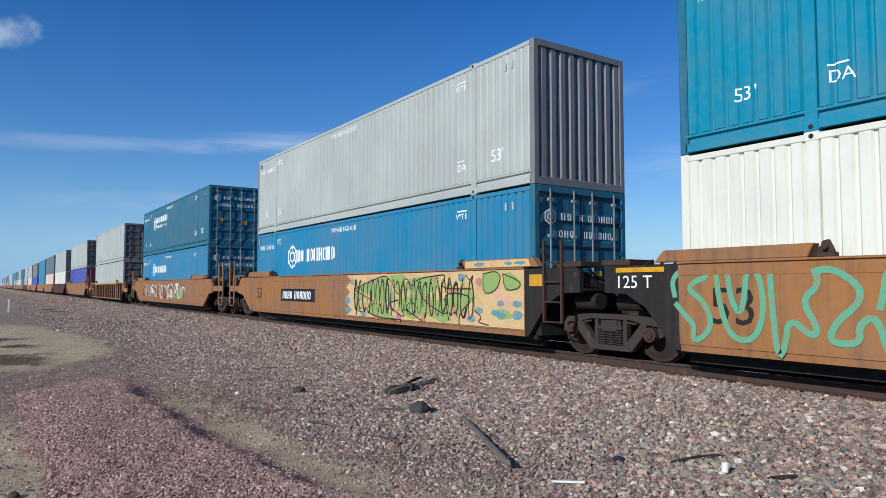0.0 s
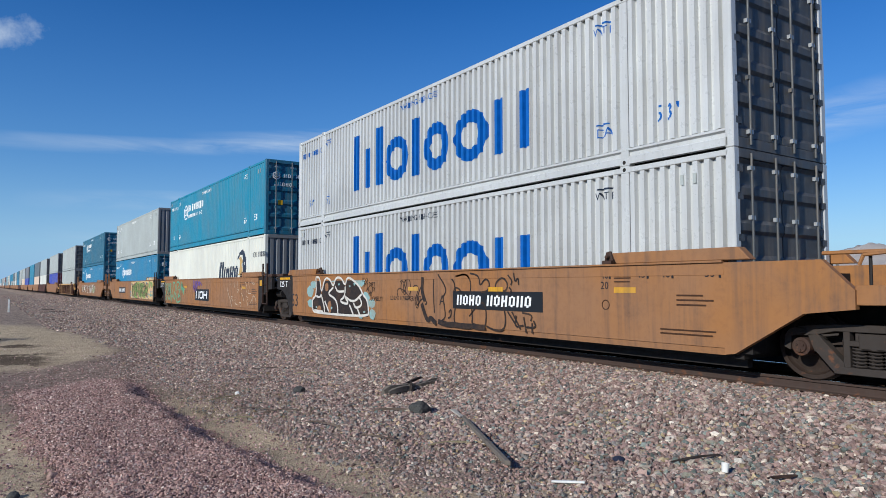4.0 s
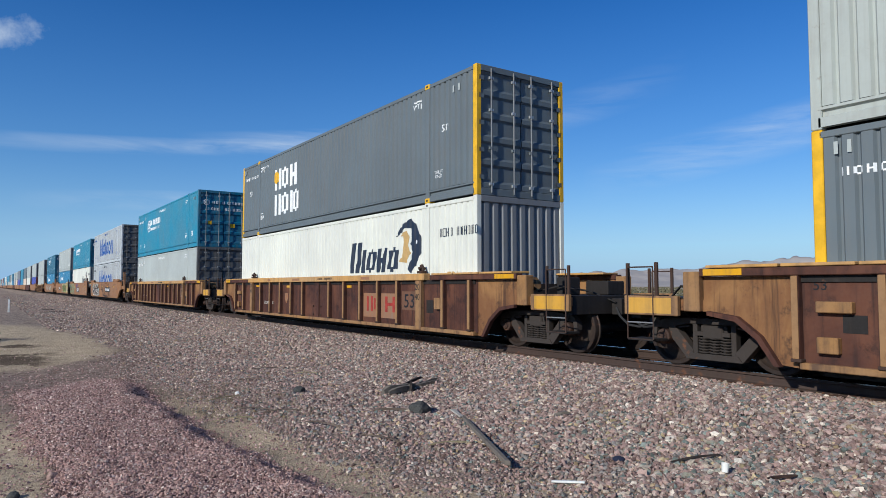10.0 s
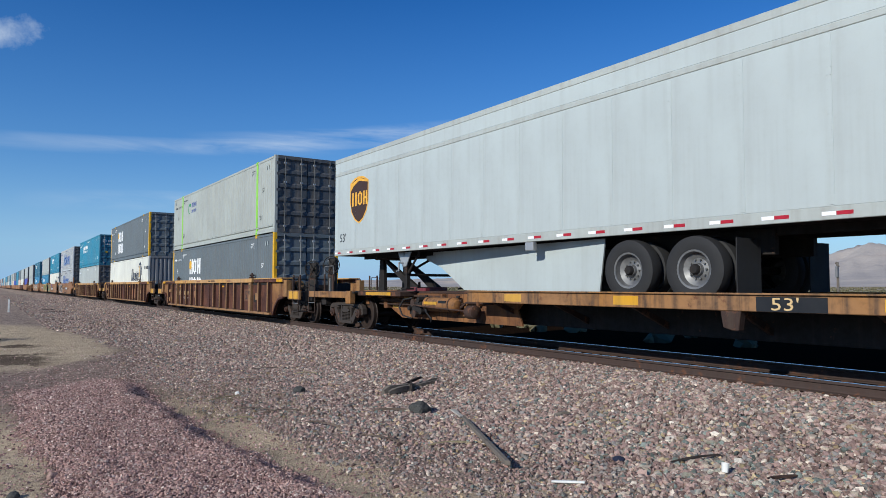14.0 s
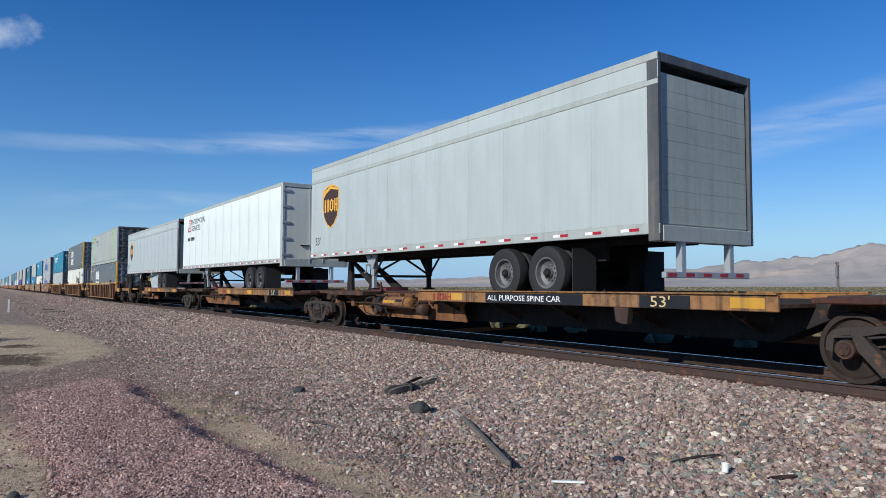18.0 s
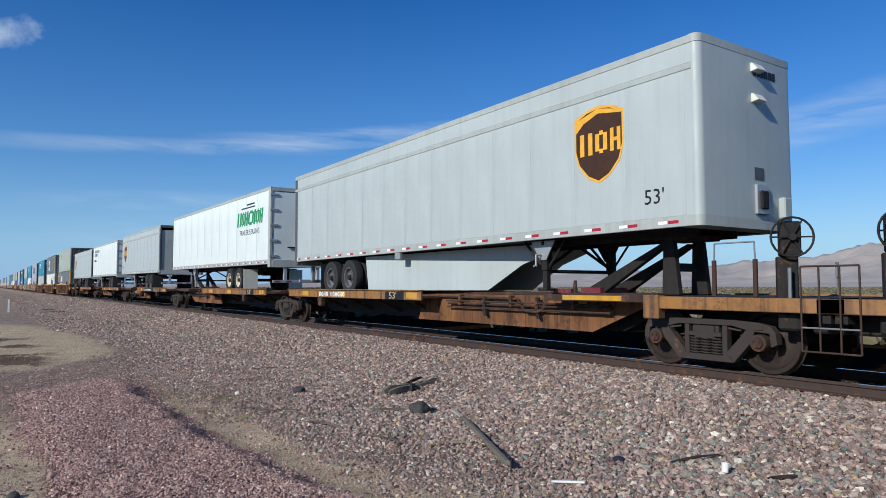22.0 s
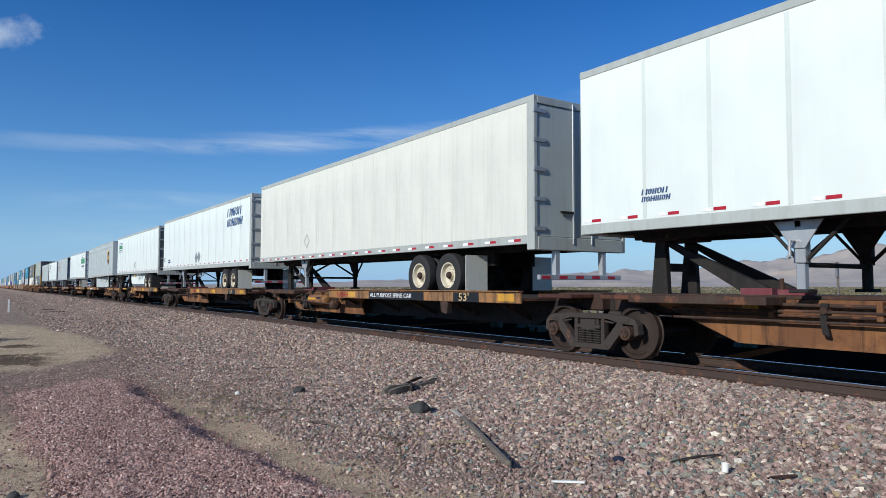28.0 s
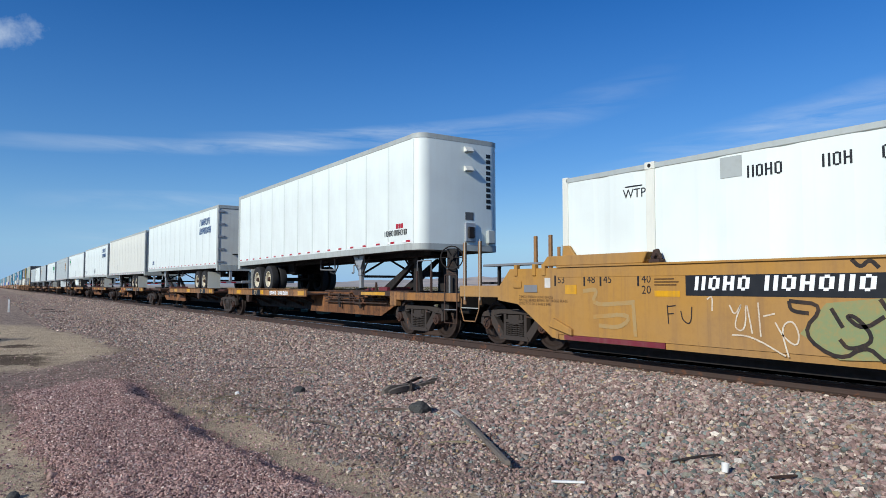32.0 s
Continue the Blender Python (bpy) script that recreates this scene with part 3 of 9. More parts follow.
px, py, pr = [], [], []
for x0, x1, y0, y1, dens, r0, r1 in ((2.9, 9.2, 1.6, 9.0, 1250, 0.011, 0.043), (2.6, 9.2, 9.0, 16.0, 820, 0.013, 0.042), (2.4, 9.2, 16.0, 30.0, 360, 0.018, 0.050),
                                     (2.4, 9.2, 30.0, 70.0, 120, 0.028, 0.066), (-1.0, 9.2, 70.0, 150.0, 26, 0.05, 0.10),
                                     (-1.0, 2.4, 26.0, 60.0, 110, 0.022, 0.055), (-0.5, 2.6, 13.4, 22.0, 520, 0.010, 0.034)):
    a, b = field(x0, x1, y0, y1, dens)
    keep = in_view(a, b) & (RNG.random(len(a)) < sparse(a, b)) & (a > mound_edge(b) + 0.30 * (b < 12.8))
    a, b = a[keep], b[keep]
    px.append(a), py.append(b), pr.append(r0 + (r1 - r0) * RNG.random(len(a)) ** 1.9 * (0.5 + 0.5 * worn_share(a, b)))
ballast = scatter_stones("ballast", np.concatenate(px), np.concatenate(py), np.concatenate(pr), BALLAST_MAT, "pinkish grey crushed stone ballast beside the rails", rough=0.37, flat=0.64)
# a scatter of greenish and yellow stones low on the bank
a, b = field(4.2, 7.2, 1.8, 6.2, 170)
keep = in_view(a, b) & (RNG.random(len(a)) < np.exp(-((a - 5.9 - 0.25 * (b - 3.6)) / 0.55) ** 2))
scatter_stones("mixed_stones", a[keep], b[keep], 0.014 + 0.034 * RNG.random(int(keep.sum())) ** 1.6, GREEN_MAT, "greenish and yellow broken stones among pink ballast", rough=0.42, flat=0.62, sink=0.22)
px, py, pr = [], [], []
for x0, x1, y0, y1, dens, r0, r1 in ((0.0, 3.4, 4.6, 9.0, 3300, 0.008, 0.0185), (0.0, 2.9, 9.0, 14.4, 1900, 0.010, 0.021)):
    a, b = field(x0, x1, y0, y1, dens)
    keep = in_view(a, b) & (RNG.random(len(a)) < 0.02 + 0.98 * np.clip(heap_share(a - 0.10, b) * 4.0, 0, 1))
    px.append(a[keep]), py.append(b[keep]), pr.append(r0 + (r1 - r0) * RNG.random(int(keep.sum())) ** 1.5)
a, b = field(-0.4, 6.5, 4.0, 24.0, 520)
keep = in_view(a, b) & (RNG.random(len(a)) < 0.03 + 0.8 * sparse(a, b))
px.append(a[keep]), py.append(b[keep]), pr.append(0.006 + 0.014 * RNG.random(int(keep.sum())) ** 2)
heap_gravel = scatter_stones("heap_gravel", np.concatenate(px), np.concatenate(py), np.concatenate(pr), HEAP_MAT, "low heap of fine reddish purple gravel", rough=0.42, flat=0.66)

# rails on sleepers
RAIL_STEEL = paint("rusty_rail", srgb(66, 51, 45), 0.75, 0.5, 0.45, (0.06, 0.043, 0.035), 0.1)
RAIL_HEAD = plain("polished_rail_head", (0.55, 0.56, 0.58), 0.22, 0.9)
TIE = Mat("creosoted_tie", 1.0, 0, 0.0)
TIE_WOOD = TIE.color(TIE.mix(TIE.noise(6, 5, 0.6, TIE.scaled(1, 8, 8)), (0.022, 0.018, 0.015), (0.07, 0.055, 0.045))).bump(TIE.noise(9, 5), 0.4, 0.01).m
track = tagged(new("track"), "rusty steel rails on dark sleepers in ballast", "railway track", kind="structure")
RAIL = [(-0.076, -0.172), (0.076, -0.172), (0.076, -0.158), (0.02, -0.142), (0.009, -0.125), (0.009, -0.048), (0.036, -0.036), (0.036, -0.006), (0.028, -0.001),
        (-0.028, -0.001), (-0.036, -0.006), (-0.036, -0.036), (-0.009, -0.048), (-0.009, -0.125), (-0.02, -0.142), (-0.076, -0.158)]
for side in (-1, 1):
    bm = bmesh.new()
    prism(bm, RAIL, "y", -60, 1600)
    rail = part("rail", bm, RAIL_STEEL, track)
    rail.location.x = TRACK_X + side * 0.7535
    bm = bmesh.new()
    box(bm, -0.026, 0.026, -60, 1600, -0.002, 0.0005)
    part("running_surface", bm, RAIL_HEAD, rail, "polished rail head")
for i in range(-12, 150):
    y = i * 0.5 + RNG.uniform(-0.03, 0.03)
    shared("tie", "sleeper", lambda bm: soften(box(bm, -1.3, 1.3, -0.11, 0.11, -0.36, -0.176), 0.012), TIE_WOOD, track, pose(TRACK_X + RNG.uniform(-0.03, 0.03), y, RNG.uniform(-0.006, 0.0), 0, 0, RNG.uniform(-1, 1)))
for i in range(-4, 40):
    for side in (-1, 1):
        shared("plate", "tie_plate", lambda bm: soften(box(bm, -0.17, 0.17, -0.09, 0.09, -0.176, -0.160), 0.004), RUSTY, track, pose(TRACK_X + side * 0.7535, i * 0.5, 0))

# joint bars and spikes where the rail passes near
for y in (3.1, 15.0, 26.9):
    shared("joint_bar", "joint_bar", lambda bm: soften(prism(bm, [(-0.075, -0.155), (-0.03, -0.135), (-0.018, -0.05), (-0.034, -0.044), (-0.05, -0.13)], "y", -0.46, 0.46), 0.004), RUSTY, track, pose(TRACK_X - 0.7535, y, 0))
    for k in range(6):
        shared("joint_bolt", "bolt", lambda bm: tube(bm, (-0.062, 0, -0.092), (-0.02, 0, -0.092), 0.018, 6), RUSTY, track, pose(TRACK_X - 0.7535, y - 0.36 + 0.144 * k, 0))
for i in range(4, 40):
    shared("anchor", "rail_anchor", lambda bm: soften(box(bm, -0.085, 0.085, -0.015, 0.015, -0.20, -0.150), 0.004), RUSTY, track, pose(TRACK_X - 0.7535, i * 0.5 + 0.14, 0))

# mountains far across the plain
def ridge_height(a):
    """Height of the skyline in degrees by heading."""
    pts = ((-180, 1.5), (-90, 1.0), (-20, 0.15), (8, 0.12), (22, 0.35), (34, 0.75), (44, 1.15), (49, 1.5), (55, 1.55), (58, 1.95), (61, 2.25), (64, 2.7), (67, 3.3), (74, 4.0), (90, 3.4), (130, 2.2), (180, 1.5))
    return np.interp(a, [p[0] for p in pts], [p[1] for p in pts])


heads = np.radians(np.arange(-30, 131, 0.22))
rads = np.linspace(0, 1, 26)
hh, rr = np.meshgrid(heads, rads)
hv = np.zeros_like(hh)
for i in range(hh.shape[0]):
    for j in range(hh.shape[1]):
        p = Vector((hh[i, j] * 26, rr[i, j] * 3.2, 2.0))
        hv[i, j] = noise.fractal(p, 1.0, 2.1, 6) * 0.5 + (1 - abs(noise.noise(p * 1.7))) * 0.45
dist = 2600 + 1500 * rr
shape = np.clip(rr * 1.12, 0, 1) ** 1.5
top = np.tan(np.radians(ridge_height(np.degrees(hh)))) * dist
mz = -2 + top * shape * (0.80 + 0.36 * hv) * np.where(rr > 0.95, 0.8, 1.0)
mv = np.stack([np.sin(hh) * dist, np.cos(hh) * dist, mz], -1).reshape(-1, 3)
mi = np.arange(mv.shape[0]).reshape(hh.shape)
mq = np.stack([mi[:-1, :-1], mi[:-1, 1:], mi[1:, 1:], mi[1:, :-1]], -1).reshape(-1, 4)
mme = mesh_from_arrays("mountains", mv, mq)
mm = Mat("bare_mountain_rock", 0.95, 0, 0.1)
mcol = mm.mix(mm.ramp(mm.noise(0.0035, 6, 0.6), 0.35, 0.65), (0.38, 0.345, 0.315), (0.48, 0.425, 0.37))
mcol = mm.mix(mm.ramp(mm.noise(0.0016, 3), 0.56, 0.66), mcol, (0.55, 0.46, 0.37))
mme.materials.append(mm.color(mcol).bump(mm.noise(0.012, 6), 0.6, 14.0).m)
tagged(new("mountains", mme), "bare purple brown desert mountain range in haze", "mountain", kind="structure")

# scrub on the plain behind the track
def scrub_material():
    m = Mat("dry_scrub", 0.95, 0, 0.1)
    return m.color(m.mix(m.island(), (0.085, 0.085, 0.05), (0.20, 0.17, 0.10))).m


sx, sy, sr = [], [], []
for d0, d1, n in ((22, 60, 260), (60, 160, 1700), (160, 420, 3800), (420, 1100, 3200)):
    d = RNG.uniform(d0, d1, n)
    h = np.radians(RNG.uniform(18, 80, n))
    cx, cy, r = d * np.sin(h), d * np.cos(h), RNG.uniform(0.25, 0.6, n) * (1 + d / 900)
    ok = cx > 19
    for k in range(4):
        sx.append((cx + RNG.normal(0, 0.4, n) * r)[ok]), sy.append((cy + RNG.normal(0, 0.4, n) * r)[ok]), sr.append((r * RNG.uniform(0.35, 0.7, n))[ok])
scatter_stones("scrub", np.concatenate(sx), np.concatenate(sy), np.concatenate(sr), scrub_material(), "low dry olive scrub dotted over the plain", flat=0.75, sink=0.1, rough=0.5)["category"] = "scrub"


# ---- loose things on the ground ----
OLD_WOOD = paint("weathered_grey_wood", srgb(112, 104, 95), 0.9, 0.5, 0.0, (0.06, 0.045, 0.035))
DARK_WOOD = paint("dark_wood_and_shadow", srgb(52, 44, 40), 0.9, 0.4, 0.0, (0.04, 0.03, 0.03))
PALE_PLASTIC = plain("pale_plastic", srgb(226, 226, 220), 0.45)
SLAG = stone_material("slag_stone", [((0.05, 0.05, 0.05), 0.5), ((0.09, 0.09, 0.085), 0.5)])
GRASS_DRY = plain("dry_grass", (0.26, 0.22, 0.13), 0.9, var=0.4)
TWIG = plain("dry_twig", (0.12, 0.09, 0.07), 0.9, var=0.3)


def floor_at(x, y):
    return float(ground_z(x, y))


def splintered(bm, length, w, h, seed, bend=0.0):
    """A rough piece of timber with broken ends, lying along x."""
    rnd = random.Random(seed)
    n = 7
    rings = []
    for i in range(n + 1):
        x = -length / 2 + length * i / n
        taper = 0.55 if i in (0, n) else rnd.uniform(0.88, 1.05)
        b = bend * math.sin(math.pi * i / n)
        rings.append([bm.verts.new((x + rnd.uniform(-0.04, 0.04), sy * w / 2 * taper + rnd.uniform(-0.006, 0.006), b + (h if sz else 0.0) * taper)) for sy, sz in ((-1, 0), (1, 0), (1, 1), (-1, 1))])
    for a, b in zip(rings, rings[1:]):
        for k in range(4):
            bm.faces.new((a[k], a[(k + 1) % 4], b[(k + 1) % 4], b[k]))
    bm.faces.new(rings[0][::-1])
    bm.faces.new(rings[-1])
    return bm


def lay(name, bm, material, x0, y0, x1, y1, label, category, lift=0.012):
    """Lay a piece built along x on the ground from (x0, y0) towards (x1, y1)."""
    ob = tagged(new(name, finish(bm, name, material)), label, category)
    a, b = Vector((x0, y0, floor_at(x0, y0))), Vector((x1, y1, floor_at(x1, y1)))
    d = (b - a).normalized()
    side = Vector((0, 0, 1)).cross(d).normalized()
    up = d.cross(side)
    mid = (a + b) / 2 + up * lift
    ob.matrix_world = Matrix(((d.x, side.x, up.x, mid.x), (d.y, side.y, up.y, mid.y), (d.z, side.z, up.z, mid.z), (0, 0, 0, 1)))
    return ob


wood = tagged(new("broken_timber"), "splintered grey timber lying on gravel", "wood")
wood.location = (5.95, 9.75, floor_at(5.95, 9.75) + 0.02)
# one flat dark splinter lies where the timber's shadow falls, standing for it
for k, (l, w_, h_, dx, dy, dz, ry, rz, mat) in enumerate(((0.56, 0.07, 0.11, -0.24, 0.03, 0.00, -2, 6, OLD_WOOD), (0.50, 0.06, 0.09, -0.20, -0.04, 0.00, -3, 9, OLD_WOOD), (0.62, 0.05, 0.07, -0.12, 0.09, 0.02, -4, 3, OLD_WOOD),
                                                          (0.70, 0.045, 0.05, 0.22, 0.02, 0.05, -7, 3, OLD_WOOD), (0.58, 0.035, 0.045, 0.10, 0.16, 0.10, -9, 22, DARK_WOOD), (0.52, 0.03, 0.04, 0.36, 0.08, 0.08, -10, 12, OLD_WOOD),
                                                          (0.62, 0.05, 0.035, 0.30, -0.10, 0.00, 0, -6, DARK_WOOD), (0.34, 0.04, 0.12, 0.0, 0.0, 0.01, 0, 60, DARK_WOOD), (0.22, 0.05, 0.05, 0.80, 0.36, 0.0, 0, 30, DARK_WOOD))):
    part("splinter", splintered(bmesh.new(), l, w_, h_, 30 + k), mat, wood).matrix_basis = pose(dx, dy, dz, 0, ry, rz)
PALE_WOOD = paint("bleached_wood", srgb(176, 170, 160), 0.85, 0.3, 0.0, (0.2, 0.18, 0.15))
lay("board", soften(prism(bmesh.new(), [(-1.13, -0.020), (1.10, -0.030), (1.14, 0.022), (-1.12, 0.028)], "z", 0.0, 0.05), 0.006), OLD_WOOD, 5.29, 7.38, 4.25, 5.10, "long narrow grey wooden board on gravel", "wood", 0.025)
lay("lath", soften(prism(bmesh.new(), [(-0.33, -0.035), (0.33, -0.025), (0.30, 0.03), (-0.30, 0.035)], "z", 0.0, 0.025), 0.005), PALE_WOOD, 5.56, 7.98, 5.28, 7.36, "short bleached lath at the end of a board", "wood", 0.03)
lay("white_bar", soften(box(bmesh.new(), -0.15, 0.15, -0.018, 0.018, 0, 0.02), 0.006), PALE_PLASTIC, 4.30, 4.62, 4.52, 4.38, "short white plastic bar on gravel", "litter", 0.02)
lay("stick", splintered(bmesh.new(), 0.55, 0.02, 0.018, 43, 0.01), DARK_WOOD, 5.72, 4.38, 6.2, 4.12, "thin dark stick on ballast", "stick", 0.04)
lay("stick", splintered(bmesh.new(), 0.30, 0.028, 0.022, 44), RUSTY, 5.85, 3.46, 6.15, 3.34, "short reddish brown stick on ballast", "stick", 0.04)
lay("wood_block", splintered(bmesh.new(), 0.17, 0.05, 0.035, 45), OLD_WOOD, 6.15, 6.55, 6.4, 6.4, "small pale wooden block on ballast", "wood", 0.04)
lay("stick", splintered(bmesh.new(), 0.60, 0.03, 0.03, 46, 0.02), TWIG, 4.62, 8.62, 5.1, 8.3, "thin dry stick on gravel", "stick")
lay("stick", splintered(bmesh.new(), 1.3, 0.07, 0.06, 47, 0.03), DARK_WOOD, 3.3, 57.5, 4.2, 56.6, "dark stick far along the track side", "stick")
lay("stick", splintered(bmesh.new(), 1.6, 0.06, 0.05, 48, 0.03), DARK_WOOD, 3.4, 53.0, 4.4, 52.5, "dark stick far along the track side", "stick")
lay("stick", splintered(bmesh.new(), 0.6, 0.06, 0.05, 49), DARK_WOOD, 3.7, 40.5, 4.2, 40.2, "dark stick far along the track side", "stick")
for k, (x, y, l, a) in enumerate(((2.55, 9.25, 0.5, 20), (3.0, 9.9, 0.7, -15), (3.25, 9.3, 0.55, 5), (2.9, 10.9, 0.6, 30), (3.9, 12.6, 0.7, 10), (4.6, 14.2, 0.8, 30), (5.3, 13.2, 0.5, -10), (3.4, 8.2, 0.6, -30), (3.7, 7.2, 0.7, -35), (4.1, 6.4, 0.5, 12))):
    d = Vector((0.83, -0.56)) * math.cos(radians(a)) + Vector((0.56, 0.83)) * math.sin(radians(a))
    lay("twig", splintered(bmesh.new(), l, 0.016, 0.014, 60 + k, 0.03), TWIG if k % 3 else GRASS_DRY, x, y, x + d.x * l, y + d.y * l, "thin dry twig on sandy gravel", "twig")


def lone_stone(name, x, y, r, material, label, seed, flat=0.8, category="stone"):
    rnd = random.Random(seed)
    bm = bmesh.new()
    bmesh.ops.create_icosphere(bm, subdivisions=3, radius=r)
    for v in bm.verts:
        v.co *= 1 + 0.28 * noise.noise(v.co / r * 1.1 + Vector((seed, 0, 0))) + 0.08 * noise.noise(v.co / r * 4 + Vector((seed, 5, 0)))
        v.co.z *= flat
    ob = tagged(new(name, finish(bm, name, material)), label, category)
    ob.location = (x, y, floor_at(x, y) + r * flat * 0.55)
    return ob


lone_stone("stone", 5.12, 8.15, 0.145, SLAG, "dark lump of slag among pale gravel", 3)
lone_stone("stone", 4.38, 10.75, 0.10, SLAG, "black stone on gravel", 4, 0.7)
lone_stone("stone", 3.48, 11.2, 0.04, PALE_PLASTIC, "white stone on gravel", 5)
lone_stone("stone", 5.40, 4.78, 0.06, plain("navy_cloth", srgb(30, 36, 56), 0.9), "small dark blue crumpled scrap", 6, 0.6, "litter")
lone_stone("stone", 0.24, 6.78, 0.045, SLAG, "small dark stone on sand", 8)
lone_stone("stone", 0.55, 7.15, 0.045, HEAP_MAT, "pale stone at the foot of the gravel heap", 9)
bm = lathe(bmesh.new(), [(0.0, 0.028), (0.001, 0.03), (0.085, 0.036), (0.087, 0.033), (0.03, 0.026)], n=16)
cup = tagged(new("paper_cup", finish(bm, "paper_cup", PALE_PLASTIC, True)), "small white paper cup on ballast", "cup")
cup.matrix_world = pose(5.77, 3.83, floor_at(5.77, 3.83) + 0.03, 0, -80, 10)

# dry weeds on the sandy strip, a bush at the edge of the way
def blades(bm, cx, cy, n, spread, h, rnd, thick=0.004):
    for _ in range(n):
        x, y = cx + rnd.gauss(0, spread), cy + rnd.gauss(0, spread)
        z = floor_at(x, y)
        a, t = rnd.uniform(0, 6.28), rnd.uniform(0.3, 1.2)
        l = h * rnd.uniform(0.5, 1.1)
        tip = Vector((x + math.cos(a) * l * math.sin(t), y + math.sin(a) * l * math.sin(t), z + l * math.cos(t)))
        s = Vector((-math.sin(a), math.cos(a), 0)) * thick
        v = [bm.verts.new(Vector((x, y, z)) - s), bm.verts.new(Vector((x, y, z)) + s), bm.verts.new(tip)]
        bm.faces.new(v)
    return bm


rnd = random.Random(5)
bm = bmesh.new()
for _ in range(60):
    blades(bm, rnd.uniform(2.3, 4.0), rnd.uniform(8.6, 12.8), 14, 0.10, 0.12, rnd)
for _ in range(40):
    blades(bm, rnd.uniform(2.8, 4.4), rnd.uniform(5.5, 9.0), 6, 0.10, 0.09, rnd)
tagged(new("dry_weeds", finish(bm, "dry_weeds", GRASS_DRY)), "sparse dry weeds on sandy gravel", "weeds", kind="stuff")
LEAF = Mat("grey_green_leaf", 0.9)
LEAF.color(LEAF.mix(LEAF.island(), (0.05, 0.06, 0.03), (0.14, 0.13, 0.07)))
bush = tagged(new("bush"), "low dry desert bush at the edge of a sandy way", "bush")
bush.location = (-0.62, 26.4, floor_at(-0.62, 26.4))
bm = bmesh.new()
for _ in range(70):
    a, t, l = rnd.uniform(0, 6.28), rnd.uniform(0.1, 1.25), rnd.uniform(0.5, 1.05)
    tube(bm, (0, 0, 0), (math.cos(a) * math.sin(t) * l, math.sin(a) * math.sin(t) * l, math.cos(t) * l), 0.012, 4, 0.003)
part("stem", bm, TWIG, bush)["kind"] = "stuff"
bm = bmesh.new()
for _ in range(3800):
    a, t, l = rnd.uniform(0, 6.28), math.acos(rnd.uniform(0.02, 1.0)), rnd.uniform(0.45, 1.1)
    c_ = Vector((math.cos(a) * math.sin(t) * l, math.sin(a) * math.sin(t) * l, math.cos(t) * l * 0.85))
    s = rnd.uniform(0.02, 0.05)
    vs = [bm.verts.new(c_ + Vector((rnd.uniform(-s, s), rnd.uniform(-s, s), rnd.uniform(-s, s)))) for _ in range(3)]
    bm.faces.new(vs)
part("foliage", bm, LEAF.m, bush)["kind"] = "stuff"
post = tagged(new("marker_post"), "slim white marker post beside the way", "post")
post.location = (1.3, 54.0, floor_at(1.3, 54.0))
part("shaft", soften(box(bmesh.new(), -0.055, 0.055, -0.03, 0.03, -0.1, 0.88), 0.012), PALE_PLASTIC, post)
part("cap", soften(box(bmesh.new(), -0.06, 0.06, -0.035, 0.035, 0.88, 0.92), 0.01), GREY_END, post)
pole = tagged(new("utility_stub"), "grey wooden stub pole with fittings on the plain", "pole")
pole.location = (38.4, 18.4, floor_at(38.4, 18.4))
part("shaft", tube(bmesh.new(), (0, 0, -0.3), (0, 0, 3.35), 0.07, 10, 0.06), OLD_WOOD, pole)
part("bracket", soften(box(bmesh.new(), -0.16, 0.05, -0.06, 0.06, 2.5, 3.1), 0.02), GREY_END, pole)
part("cross_piece", tube(bmesh.new(), (0.0, -0.10, 3.1), (0.0, 0.12, 3.3), 0.03, 6), OLD_WOOD, pole)


# ---- containers ----
CL, CH, HW = 16.154, 2.896, WIDTH / 2
LIFT = 6.096             # the lifting posts stand 40 feet apart


DEPTH = {"silver_white_paint": 0.075, "light_grey_paint": 0.014, "white_paint": 0.036, "clean_white_paint": 0.012}

PITCH = {"silver_white_paint": 0.20, "clean_white_paint": 1.05}

BOXES = []


def panel_profile(pitch, even):
    """Breaks (y, share of the depth) along the three pressed walls of a side."""
    out = []
    for y0, y1 in ((-CL / 2 + 0.12, -LIFT - 0.08), (-LIFT + 0.08, LIFT - 0.08), (LIFT + 0.08, CL / 2 - 0.12)):
        n = max(1, round((y1 - y0) / pitch))
        p = (y1 - y0) / n
        out.append((y0 - 0.001, -1))
        for i in range(n):
            for u, d in ((0, 1), (0.36, 1), (0.46, 0), (0.90, 0)) if even else ((0, 1), (0.14, 1), (0.28, 0), (0.86, 0)):
                out.append((y0 + (i + u) * p, d))
        out += [(y1, 1), (y1 + 0.001, -1)]
    return out


